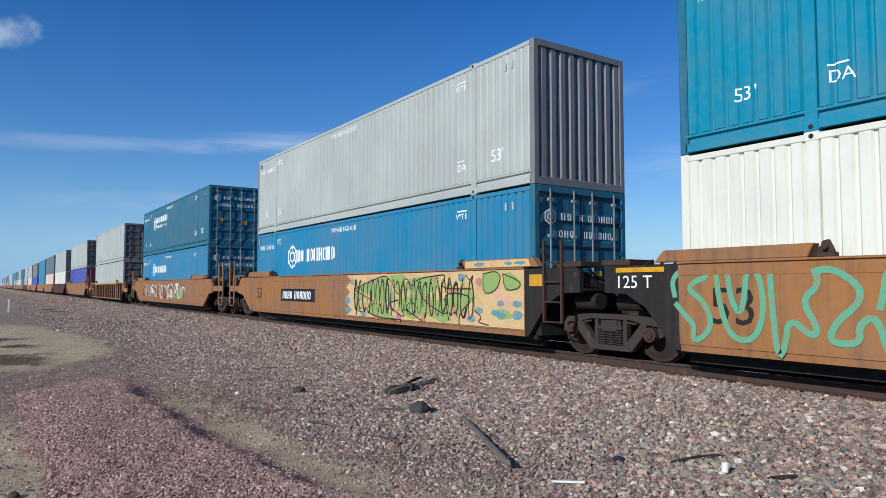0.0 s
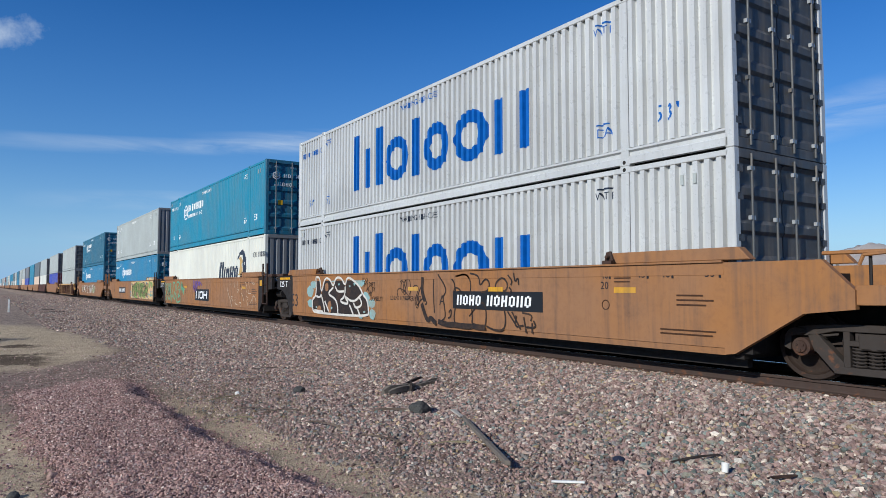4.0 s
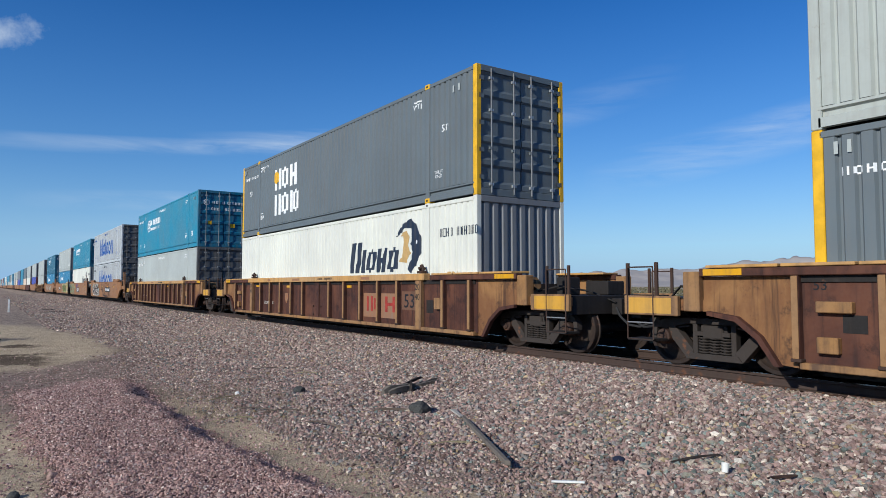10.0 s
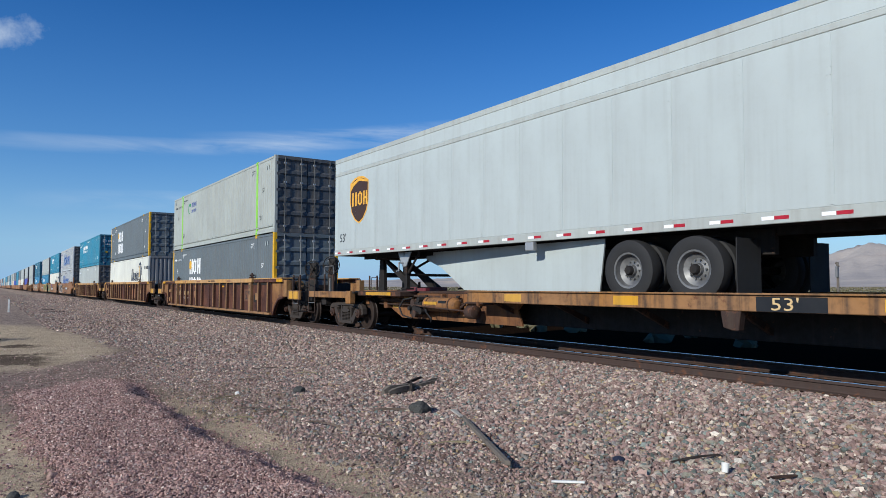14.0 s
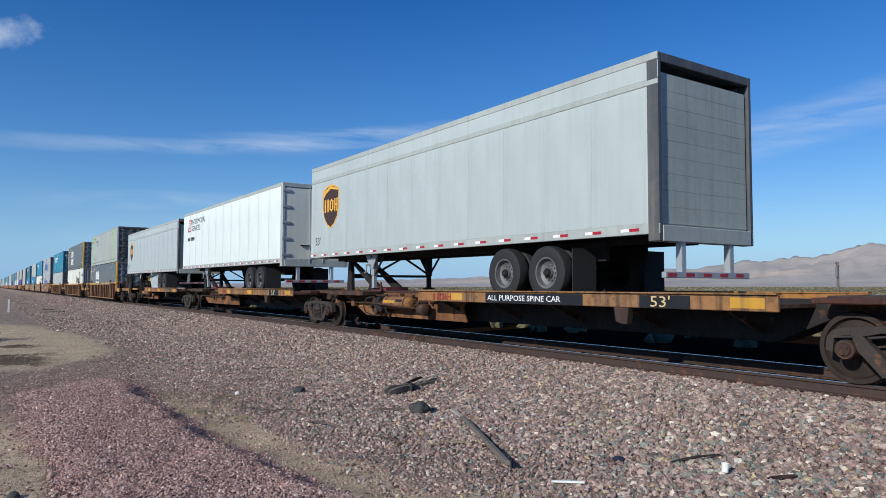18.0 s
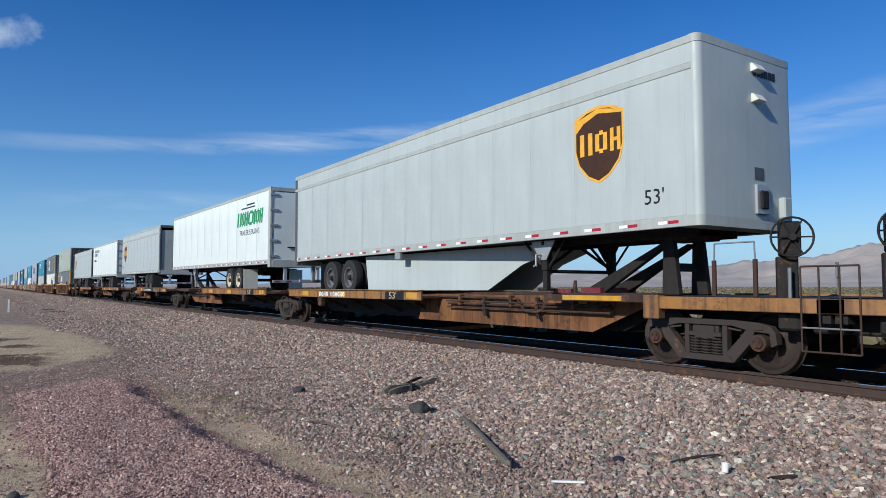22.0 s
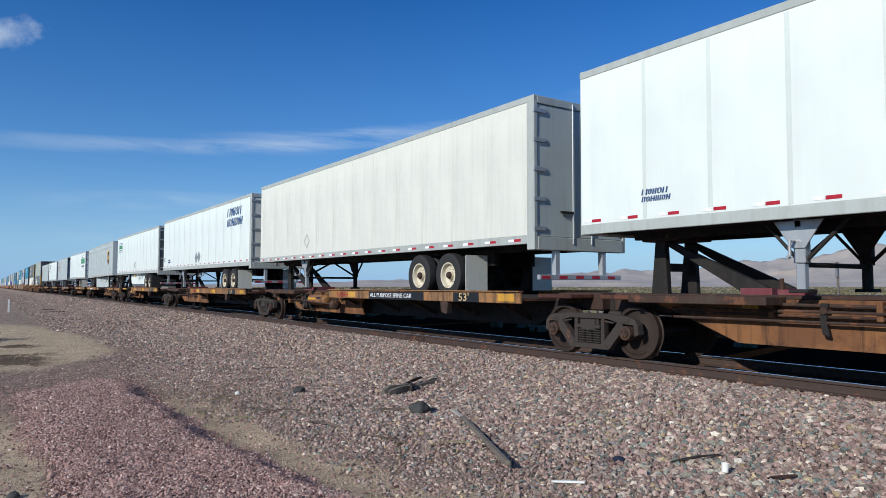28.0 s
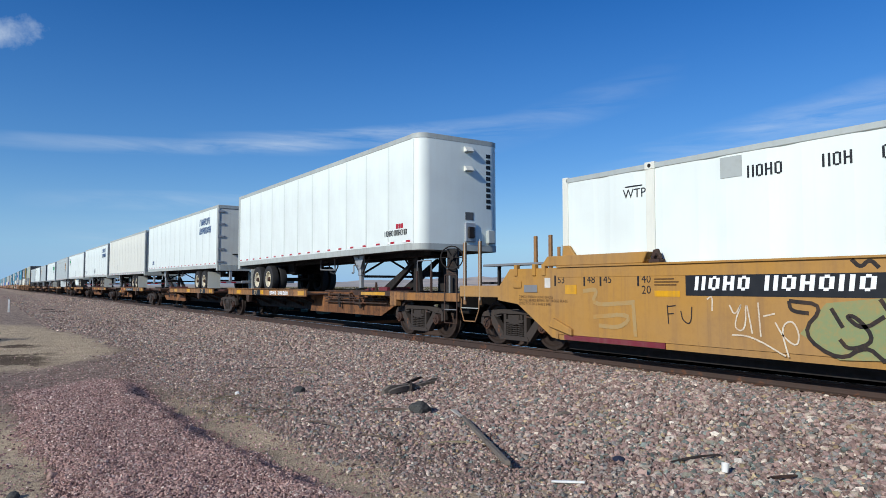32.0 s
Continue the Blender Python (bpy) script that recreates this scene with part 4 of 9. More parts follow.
def drape_signs():
    """Press the painted signs into the pressed walls that carry them."""
    for c, depth, pitch, even in BOXES:
        prof = panel_profile(pitch, even)
        ys = [p[0] for p in prof]
        ds = [0.0 if p[1] < 0 else 0.0115 + depth * p[1] for p in prof]
        for ob in c.children:
            if ob.name.split(".")[0] not in ("marking", "name_sign", "number_sign", "overline", "hexagon_sign", "head_emblem", "tan_emblem", "emblem_eye", "yellow_patch", "patch"):
                continue
            m = ob.matrix_basis.copy()
            if m.translation.x > -HW:
                continue
            bm = bmesh.new()
            bm.from_mesh(ob.data)
            bm.transform(m)
            bmesh.ops.triangulate(bm, faces=bm.faces[:])
            lo, hi = min(v.co.y for v in bm.verts), max(v.co.y for v in bm.verts)
            for y in ys:
                if lo < y < hi:
                    bmesh.ops.bisect_plane(bm, geom=bm.verts[:] + bm.edges[:] + bm.faces[:], dist=1e-5, plane_co=(0, y, 0), plane_no=(0, 1, 0))
            for v in bm.verts:
                v.co.x += float(np.interp(v.co.y, ys, ds))
            bm.transform(m.inverted())
            me = ob.data.copy()
            bm.to_mesh(me)
            bm.free()
            ob.data = me


def corrugated(bm, y0, y1, z0, z1, x_out, depth, pitch, inward, even=False):
    """A pressed steel wall along y; inward is the sign of x towards the middle."""
    n = max(1, round((y1 - y0) / pitch))
    p = (y1 - y0) / n
    prof = []
    for i in range(n):
        a = y0 + i * p
        prof += [(a, 1), (a + 0.36 * p, 1), (a + 0.46 * p, 0), (a + 0.90 * p, 0), (a + p, 1)] if even else [(a, 1), (a + 0.14 * p, 1), (a + 0.28 * p, 0), (a + 0.86 * p, 0), (a + p, 1)]
    cols = []
    last = None
    for y, d in prof:
        if last is not None and abs(y - last) < 1e-6:
            continue
        last = y
        x = x_out + inward * depth * d
        cols.append((bm.verts.new((x, y, z0)), bm.verts.new((x, y, z1))))
    for a, b in zip(cols, cols[1:]):
        bm.faces.new((a[0], b[0], b[1], a[1]))
    return bm


def corrugated_end(bm, x0, x1, z0, z1, y_out, depth, pitch, inward):
    n = round((x1 - x0) / pitch)
    p = (x1 - x0) / n
    cols = []
    for i in range(n):
        a = x0 + i * p
        for u, d in ((0, 1), (0.28, 1), (0.42, 0), (0.86, 0)):
            y = y_out + inward * depth * d
            cols.append((bm.verts.new((a + u * p, y, z0)), bm.verts.new((a + u * p, y, z1))))
    y = y_out + inward * depth
    cols.append((bm.verts.new((x1, y, z0)), bm.verts.new((x1, y, z1))))
    for a, b in zip(cols, cols[1:]):
        bm.faces.new((a[0], b[0], b[1], a[1]))
    return bm


def door_leaf(bm, x0, x1, z0, z1):
    """A door leaf facing -y, pressed into level panels."""
    pts = [(0.05, z0), (-0.012, z0)]
    n = 5
    p = (z1 - z0) / n
    for i in range(n):
        a = z0 + i * p
        pts += [(-0.012, a + 0.10), (0.022, a + 0.16), (0.022, a + p - 0.06), (-0.012, a + p - 0.005)]
    pts += [(-0.012, z1), (0.05, z1)]
    return prism(bm, pts, "x", x0, x1)


def container(body, end=None, door=None, door_end=-1, post=None, edge=None, label="", full=True, frame_col=None, length=CL):
    """A 53-foot steel box, its base at z = 0 and its length along y. door_end: the end of y with the doors."""
    end, door, frame_col = end or body, door or body, frame_col or body
    post = post or frame_col
    c = tagged(new("container"), label, "container", "intermodal containers of the train")
    BOXES.append((c, DEPTH.get(body.name, 0.040), PITCH.get(body.name, 0.225), body is MATSON_GREY))
    h = length / 2
    segs = ((-h + 0.12, -LIFT - 0.08), (-LIFT + 0.08, LIFT - 0.08), (LIFT + 0.08, h - 0.12))
    for sx in (-1, 1):
        for k, (a, b) in enumerate(segs):
            if sx > 0 and not full:
                continue
            shared(("side", sx, k, length), "side_panel", lambda bm: corrugated(bm, a, b, 0.30, CH - 0.10, sx * (HW - 0.012), DEPTH.get(body.name, 0.040), PITCH.get(body.name, 0.225), -sx, body is MATSON_GREY), body, c)
        shared(("toprail", sx, length), "top_rail", lambda bm: soften(box(bm, min(sx * HW, sx * (HW - 0.07)), max(sx * HW, sx * (HW - 0.07)), -h + 0.1, h - 0.1, CH - 0.11, CH - 0.02), 0.01), frame_col, c)
        shared(("botrail", sx, length), "bottom_rail", lambda bm: prism(bm, [(sx * HW, 0.03), (sx * HW, 0.15), (sx * (HW - 0.045), 0.165), (sx * (HW - 0.045), 0.232), (sx * (HW + 0.004), 0.252), (sx * (HW + 0.004), 0.288), (sx * (HW - 0.1), 0.30), (sx * (HW - 0.1), 0.03)], "y", -h + 0.1, h - 0.1), frame_col, c)
        for sy in (-1, 1):
            shared(("corner", sx, sy, length), "corner_post", lambda bm: soften(box(bm, min(sx * HW, sx * (HW - 0.13)), max(sx * HW, sx * (HW - 0.13)), min(sy * h, sy * (h - 0.14)), max(sy * h, sy * (h - 0.14)), 0, CH), 0.012), edge or (end if sy == door_end or end != body else frame_col), c)
            shared(("post", sx, sy), "lifting_post", lambda bm: soften(box(bm, min(sx * (HW + 0.002), sx * (HW - 0.09)), max(sx * (HW + 0.002), sx * (HW - 0.09)), sy * LIFT - 0.085, sy * LIFT + 0.085, 0.0, CH), 0.01), post, c)
            if full:
                for z in (0.0, CH - 0.118):
                    shared(("casting", sx, sy, z), "corner_casting", lambda bm: soften(box(bm, min(sx * (HW + 0.01), sx * (HW - 0.15)), max(sx * (HW + 0.01), sx * (HW - 0.15)), sy * LIFT - 0.10, sy * LIFT + 0.10, z - 0.003, z + 0.121), 0.012), YELLOW if edge is YELLOW else post, c)
                    # solid black disc in place of a hole, painting the shade inside
                    shared(("hole", sx, sy, z), "lifting_hole", lambda bm: tube(bm, (sx * (HW - 0.03), sy * LIFT, z + 0.06), (sx * (HW + 0.0115), sy * LIFT, z + 0.06), 0.034, 10), BLACK_STEEL, c)
    shared(("roof", length), "roof", lambda bm: box(bm, -HW + 0.05, HW - 0.05, -h + 0.08, h - 0.08, CH - 0.05, CH - 0.02), GREY_END, c)
    shared(("floor", length), "floor", lambda bm: box(bm, -HW + 0.09, HW - 0.09, -h + 0.08, h - 0.08, 0.06, 0.2), BLACK_STEEL, c)
    # callers give ends and doors darker paint than the sides, painting their shade
    for sy in (-1, 1):
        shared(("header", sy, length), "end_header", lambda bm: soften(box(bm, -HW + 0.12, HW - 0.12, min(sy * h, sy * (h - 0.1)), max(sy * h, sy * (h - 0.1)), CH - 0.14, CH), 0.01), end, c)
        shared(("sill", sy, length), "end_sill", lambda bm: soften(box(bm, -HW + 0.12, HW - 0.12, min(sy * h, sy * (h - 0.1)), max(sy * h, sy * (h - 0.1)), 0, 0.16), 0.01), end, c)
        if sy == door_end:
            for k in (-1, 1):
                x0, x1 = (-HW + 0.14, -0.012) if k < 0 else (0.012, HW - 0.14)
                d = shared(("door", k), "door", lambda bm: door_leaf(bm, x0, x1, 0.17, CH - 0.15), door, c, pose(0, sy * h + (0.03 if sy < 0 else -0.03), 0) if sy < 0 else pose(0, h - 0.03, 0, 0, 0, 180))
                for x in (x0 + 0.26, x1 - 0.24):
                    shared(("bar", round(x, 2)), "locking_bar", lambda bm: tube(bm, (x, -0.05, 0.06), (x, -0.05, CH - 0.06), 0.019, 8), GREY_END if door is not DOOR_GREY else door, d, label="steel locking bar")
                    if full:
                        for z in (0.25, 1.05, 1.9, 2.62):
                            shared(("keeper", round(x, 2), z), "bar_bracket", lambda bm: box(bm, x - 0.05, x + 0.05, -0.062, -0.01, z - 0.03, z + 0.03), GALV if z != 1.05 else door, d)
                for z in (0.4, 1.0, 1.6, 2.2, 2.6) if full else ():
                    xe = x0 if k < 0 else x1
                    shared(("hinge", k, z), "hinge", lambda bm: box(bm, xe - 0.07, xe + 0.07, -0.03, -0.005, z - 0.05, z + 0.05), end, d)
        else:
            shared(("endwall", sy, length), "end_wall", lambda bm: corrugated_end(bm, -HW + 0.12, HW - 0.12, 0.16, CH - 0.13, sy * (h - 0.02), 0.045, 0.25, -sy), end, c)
    return c


def mark(c, text, size, y, z, ink=INK_WHITE, wide=1.0):
    return lettering("marking", text, size, ink, c, near_face(y, z, -HW - 0.003), wide)


def side_bars(name, c, y, z, rows, ink):
    """Plain bars in place of a name. rows: (y, z, widths, height, gap, lean)."""
    bm = bmesh.new()
    for dy, dz, widths, hgt, gap, lean in rows:
        if name in ("name_sign", "number_sign"):
            strokes(bm, widths, hgt, gap, dy, dz, lean, fill=0.38 if name == "name_sign" else 0.28)
        else:
            bars(bm, widths, hgt, gap, dy, dz, lean)
    ob = part(name, bm, ink, c)
    ob.matrix_basis = near_face(y, z, -HW - 0.003)
    return ob


def small_marks(c, ink, num_y, tall=0.16, plain_box=False, warn=0.14):
    """Number row, size and lifting notes as on every box."""
    if plain_box:
        mark(c, "53'", 0.27, -LIFT - 0.80, 0.98, ink)
        mark(c, "53'", 0.16, CL / 2 - 0.7, 0.92, ink)
        side_bars("number_sign", c, -LIFT - 0.50, 2.05, [(0, 0, [0.10] * 4 + [-0.12] + [0.09] * 6, 0.2, 0.05, 0)], INK_NAVY)
        return
    side_bars("number_sign", c, CL / 2 - 0.35, CH - 0.62, [(0, 0, [0.10] * 4 + [-0.12] + [0.09] * 6, tall if warn > 0.1 else 0.11, 0.05, 0)], ink)
    big = 0.26 if warn > 0.1 else 0.17
    size_z = 0.62 if warn > 0.1 else 1.62
    mark(c, "53'", big, -LIFT - 0.60, size_z, ink)
    mark(c, "53'", 0.20, CL / 2 - 0.9, size_z, ink)
    mark(c, "WARNING HIGH CUBE", warn, 1.3 if warn > 0.1 else 5.9, CH - 0.36, ink, 0.85)
    for y in (-LIFT + 0.62, LIFT - 0.22):
        if warn > 0.1 or y > 0:
            mark(c, "DA", 0.16, y, 0.58, ink)
            side_bars("overline", c, y, 0.79, [(0.0, 0, [0.26], 0.025, 0, 0)], ink)
        else:
            mark(c, "TOPLIFT", 0.075, -LIFT - 0.25, 0.66, ink)
            mark(c, "ONLY", 0.075, -LIFT - 0.33, 0.56, ink)
        mark(c, "WTP", 0.13, y + 0.05, CH - 0.5, ink)
        side_bars("overline", c, y, CH - 0.33, [(0.0, 0, [0.36], 0.03, 0, 0)], ink)
    side_bars("vent", c, -CL / 2 + 0.9, CH - 0.45, [(0, 0, [0.06], 0.16, 0, 0), (0.22, 0, [0.06], 0.16, 0, 0)], GREY)
    side_bars("vent", c, CL / 2 - 0.28, CH - 0.34, [(0, 0, [0.05], 0.16, 0, 0), (0.16, 0, [0.05], 0.16, 0, 0)], GREY)


CHR_NAME = [0.26, -0.06, 0.30, -0.22, 0.27, 0.32, 0.27, 0.07, 0.31, 0.25, 0.32, 0.31]


def hexagon_sign(c, y, z, ink, rows=2):
    """Hexagon ring of centre (y, z) and two rows of plain bars."""
    bm = bmesh.new()
    ring(bm, 0.43, 0.36, 6, 0, 0, math.pi / 6)
    ring(bm, 0.22, 0.155, 6, 0, 0, math.pi / 6)
    for i in range(6):
        a = math.tau * i / 6 + math.pi / 6
        d, s = Vector((math.cos(a), math.sin(a))), Vector((-math.sin(a), math.cos(a))) * 0.03
        p, q = d * 0.18, d * 0.39
        sheet(bm, [(p + s)[:], (p - s)[:], (q - s)[:], (q + s)[:]], 0, 0.0045)
    part("hexagon_sign", bm, ink, c).matrix_basis = near_face(y, z, -HW - 0.003)
    r = [(0.42, 0.0 if rows == 2 else -0.2, [w * 0.80 if w > 0 else w for w in CHR_NAME], 0.36 if rows == 2 else 0.42, 0.06, 0)]
    if rows == 2:
        r.append((0.42, -0.32, [0.17, 0.14, 0.13, 0.11, 0.14, 0.16, 0.05, 0.14, 0.11, -0.18, 0.05, 0.14, 0.13], 0.17, 0.10, 0))
    side_bars("name_sign", c, y, z, r, ink)


def door_sign(c, ink, y=-CL / 2):
    bm = bmesh.new()
    ring(bm, 0.17, 0.13, 6, 0.42, 2.28, math.pi / 6)
    ring(bm, 0.09, 0.06, 6, 0.42, 2.28, math.pi / 6)
    strokes(bm, [0.10, -0.02, 0.10, -0.18, 0.1, -0.10, 0.1, 0.04, 0.1, 0.1, 0.1, 0.1], 0.14, 0.05, 0.72, 2.22, fill=0.26)
    strokes(bm, [0.10] * 4 + [-0.25] + [0.09] * 6, 0.14, 0.05, 0.5, 1.88, fill=0.26)
    part("door_marking", bm, ink, c).matrix_basis = rear_face(-HW, 0, y - 0.004 + 0.018)
    bm = bmesh.new()
    sheet(bm, [(1.62, 1.02), (1.86, 1.02), (1.86, 1.22), (1.62, 1.22)])
    sheet(bm, [(0.5, 1.15), (0.68, 1.15), (0.68, 1.33), (0.5, 1.33)])
    part("placard", bm, YELLOW, c).matrix_basis = rear_face(-HW, 0, y - 0.004 + 0.018)


def rail_sign(c, y, z, s=1.0, ink=INK_WHITE, accent=YELLOW):
    """Two rows of bold upright bars with a yellow patch."""
    for row, ws in ((1.0, (0.62, 0.66, 0.72)), (0.0, (0.62, 0.70, 0.22, 0.50))):
        bm = strokes(bmesh.new(), [w * s for w in ws], 0.82 * s, 0.14 * s, 0.0, row * s, 0, 0.004, 0.36)
        part("name_sign", bm, ink, c).matrix_basis = near_face(y, z, -HW - 0.003)
    bm = bmesh.new()
    r = 0.26 * s
    sheet(bm, [(0.16 * s + r * math.cos(i * 0.7), 1.5 * s + r * math.sin(i * 0.7)) for i in range(9)], 0.004, 0.006)
    part("yellow_patch", bm, accent, c).matrix_basis = near_face(y, z, -HW - 0.004)


def bison_sign(c, y, z):
    """Navy slanted bars beside an animal-head emblem of plain shapes."""
    bm = strokes(bmesh.new(), (0.62,), 0.86, 0.1, 0.0, 0.0, 0.22, 0.004, 0.40)
    strokes(bm, (0.20, 0.48, 0.50, 0.52), 0.64, 0.10, 0.72, 0.0, 0.22, 0.004, 0.40)
    part("name_sign", bm, INK_NAVY, c).matrix_basis = near_face(y, z, -HW - 0.003)
    def strip(outer, inner, name, ink):
        bm = bmesh.new()
        for i in range(len(outer) - 1):
            sheet(bm, [(2.66 + p[0], p[1]) for p in (inner[i], inner[i + 1], outer[i + 1], outer[i])])
        part(name, bm, ink, c).matrix_basis = near_face(y, z, -HW - 0.003)
    strip([(0.02, 0.90), (0.35, 1.20), (0.75, 1.32), (1.05, 1.12), (1.20, 0.85), (1.25, 0.50), (1.05, 0.20), (0.75, -0.05)], [(0.18, 0.93), (0.45, 1.10), (0.74, 1.08), (0.80, 0.90), (0.72, 0.68), (0.86, 0.48), (0.74, 0.28), (0.62, 0.05)], "head_emblem", INK_NAVY)
    strip([(0.30, 0.97), (0.55, 1.03), (0.71, 0.86), (0.63, 0.66), (0.74, 0.45), (0.52, 0.22)], [(0.26, 0.90), (0.40, 0.90), (0.43, 0.75), (0.40, 0.60), (0.36, 0.42), (0.18, 0.26)], "tan_emblem", INK_TAN)
    part("emblem_eye", ring(bmesh.new(), 0.06, 0.02, 10, 2.66 + 1.02, 0.72, 0, 0.006), INK_WHITE, c).matrix_basis = near_face(y, z, -HW - 0.003)


def matson_sign(c, y, z):
    """Big blue plain shapes in place of a name: uprights and rings."""
    x = 0.0
    for w, hgt, kind in ((1.64, 1.58, 3), (1.20, 1.16, 0), (0.36, 1.44, 1), (1.06, 1.16, 0), (1.26, 1.16, 0), (1.16, 1.16, 2)):
        bm = bmesh.new()
        t = 0.34

        def bar(a, b, c0, c1):
            sheet(bm, [(x + a, c0), (x + b, c0), (x + b, c1), (x + a, c1)])
        if kind == 0:
            for i in range(18):
                a0, a1 = math.tau * i / 18, math.tau * (i + 1) / 18
                ro, ri, sx = hgt / 2, hgt / 2 - 0.28, w / hgt
                sheet(bm, [(x + w / 2 + sx * r * math.cos(a), hgt / 2 + r * math.sin(a)) for r, a in ((ri, a0), (ro, a0), (ro, a1), (ri, a1))])
        elif kind == 1:
            bar(0, w, 0, hgt)
        else:
            bar(0, t, 0, hgt), bar(w - t, w, 0, hgt)
            if kind == 3:
                bar(w / 2 - t / 2, w / 2 + t / 2, 0, hgt * 0.7)
        part("name_sign", bm, INK_BLUE, c).matrix_basis = near_face(y, z, -HW - 0.003)
        x += w + 0.19


# ---- running gear ----
WHEEL_R = 0.457
SPIN_FRONT, SPIN_REAR = [], []


def wheelset_mesh(bm):
    half = [(-0.865, 0.05), (-0.865, 0.115), (-0.80, 0.125), (-0.775, 0.16), (-0.76, 0.36), (-0.79, 0.385), (-0.826, 0.392), (-0.826, 0.448), (-0.815, WHEEL_R), (-0.725, WHEEL_R + 0.003),
            (-0.712, 0.478), (-0.692, 0.478), (-0.684, 0.40), (-0.715, 0.37), (-0.735, 0.16), (-0.69, 0.12), (-0.69, 0.09)]
    return lathe(bm, half + [(-x, r) for x, r in half[::-1]], n=32)


def side_frame(bm):
    a, b = -0.075, 0.065
    # arched top member with a pedestal over each bearing
    prism(bm, [(-1.12, 0.44), (-1.10, 0.60), (-1.03, 0.69), (-0.86, 0.735), (-0.42, 0.765), (0.42, 0.765), (0.86, 0.735), (1.03, 0.69), (1.10, 0.60), (1.12, 0.44), (1.03, 0.40), (1.01, 0.59), (0.73, 0.61),
               (0.45, 0.675), (-0.45, 0.675), (-0.73, 0.61), (-1.01, 0.59), (-1.03, 0.40)], "x", a, b)
    for s in (-1, 1):
        # sloping tension member, column, inner jaw
        prism(bm, [(s * 0.80, 0.625), (s * 0.66, 0.625), (s * 0.60, 0.55), (s * 0.345, 0.275), (s * 0.36, 0.15), (s * 0.47, 0.15), (s * 0.73, 0.44)], "x", a, b)
        prism(bm, [(s * 0.36, 0.22), (s * 0.28, 0.22), (s * 0.28, 0.70), (s * 0.36, 0.70)], "x", a + 0.012, b - 0.01)
        prism(bm, [(s * 0.73, 0.62), (s * 0.66, 0.60), (s * 0.66, 0.42), (s * 0.73, 0.40)], "x", a + 0.02, b - 0.01)
        box(bm, a - 0.012, a, *sorted((s * 0.92, s * 0.80)), 0.63, 0.70)
        # rim of the side window
        prism(bm, [(s * 0.62, 0.625), (s * 0.40, 0.655), (s * 0.40, 0.625), (s * 0.58, 0.60)], "x", a - 0.018, a)
    prism(bm, [(-0.47, 0.145), (0.47, 0.145), (0.40, 0.235), (-0.40, 0.235)], "x", a - 0.025, b + 0.02)
    box(bm, a - 0.02, b, -0.28, 0.28, 0.50, 0.565)
    box(bm, a + 0.02, b, -0.22, 0.22, 0.565, 0.66)
    return soften(bm, 0.016)


def springs(bm):
    """One coil spring."""
    for i in range(6):
        lathe_ring(bm, 0.0, 0.258 + i * 0.042)
    return bm


def lathe_ring(bm, y, z, r=0.078, t=0.014, n=12):
    rings = []
    for dx, dz in ((-t, 0), (0, t), (t, 0), (0, -t)):
        rings.append([bm.verts.new(((r + dx) * math.cos(math.tau * i / n), y + (r + dx) * math.sin(math.tau * i / n), z + dz + 0.006 * math.sin(math.tau * i / n))) for i in range(n)])
    for k in range(4):
        a, b = rings[k], rings[(k + 1) % 4]
        for i in range(n):
            bm.faces.new((a[i], a[(i + 1) % n], b[(i + 1) % n], b[i]))


def bearing(bm):
    lathe(bm, [(-0.15, 0.02), (-0.15, 0.075), (-0.125, 0.085), (-0.115, 0.12), (0.06, 0.125)], n=16)
    for i in range(3):
        a = math.tau * i / 3 + 0.5
        tube(bm, (-0.165, 0.05 * math.cos(a), 0.05 * math.sin(a)), (-0.14, 0.05 * math.cos(a), 0.05 * math.sin(a)), 0.018, 6)
    return bm


def add_truck(car, y, steel=TRUCK_STEEL, name="truck", full=True):
    """A two-axle bogie under a car, at y along it."""
    t = shared("bolster", name, lambda bm: soften(box(box(box(bm, -1.1, 1.1, -0.17, 0.17, 0.46, 0.66), -0.35, 0.35, -0.22, 0.22, 0.66, 0.78), -0.7, 0.7, -0.10, 0.10, 0.36, 0.46), 0.02), steel, car, pose(0, y, 0))
    for s in (-1, 1):
        shared("side_frame", "side_frame", side_frame, steel, t, pose(s * 1.0, 0, 0))
        if full or s < 0:
            for y_s in (-0.18, 0.0, 0.18):
                shared("springs", "coil_spring", springs, steel, t, pose(s * 1.02, y_s, 0), smooth=True)
        for q in (-1, 1):
            if full or s < 0:
                shared("bearing", "axle_bearing", bearing, RUSTY, t, pose(s * 1.0, q * 0.865, WHEEL_R, 0, 0, 0 if s < 0 else 180), smooth=True)
    for q in (-1, 1):
        w = shared("wheelset", "wheelset", wheelset_mesh, WHEEL_STEEL, t, pose(0, q * 0.865, WHEEL_R), "rusty steel wheels on an axle", True)
        (SPIN_FRONT if q > 0 else SPIN_REAR).append(w)
        if full:
            shared(("brake", q), "brake_beam", lambda bm: tube(box(bm, -0.8, 0.8, q * 0.31 - 0.03, q * 0.31 + 0.03, 0.32, 0.40), (-0.5, q * 0.33, 0.38), (-0.5, q * 0.15, 0.55), 0.02, 6), BLACK_STEEL, t)
    return t


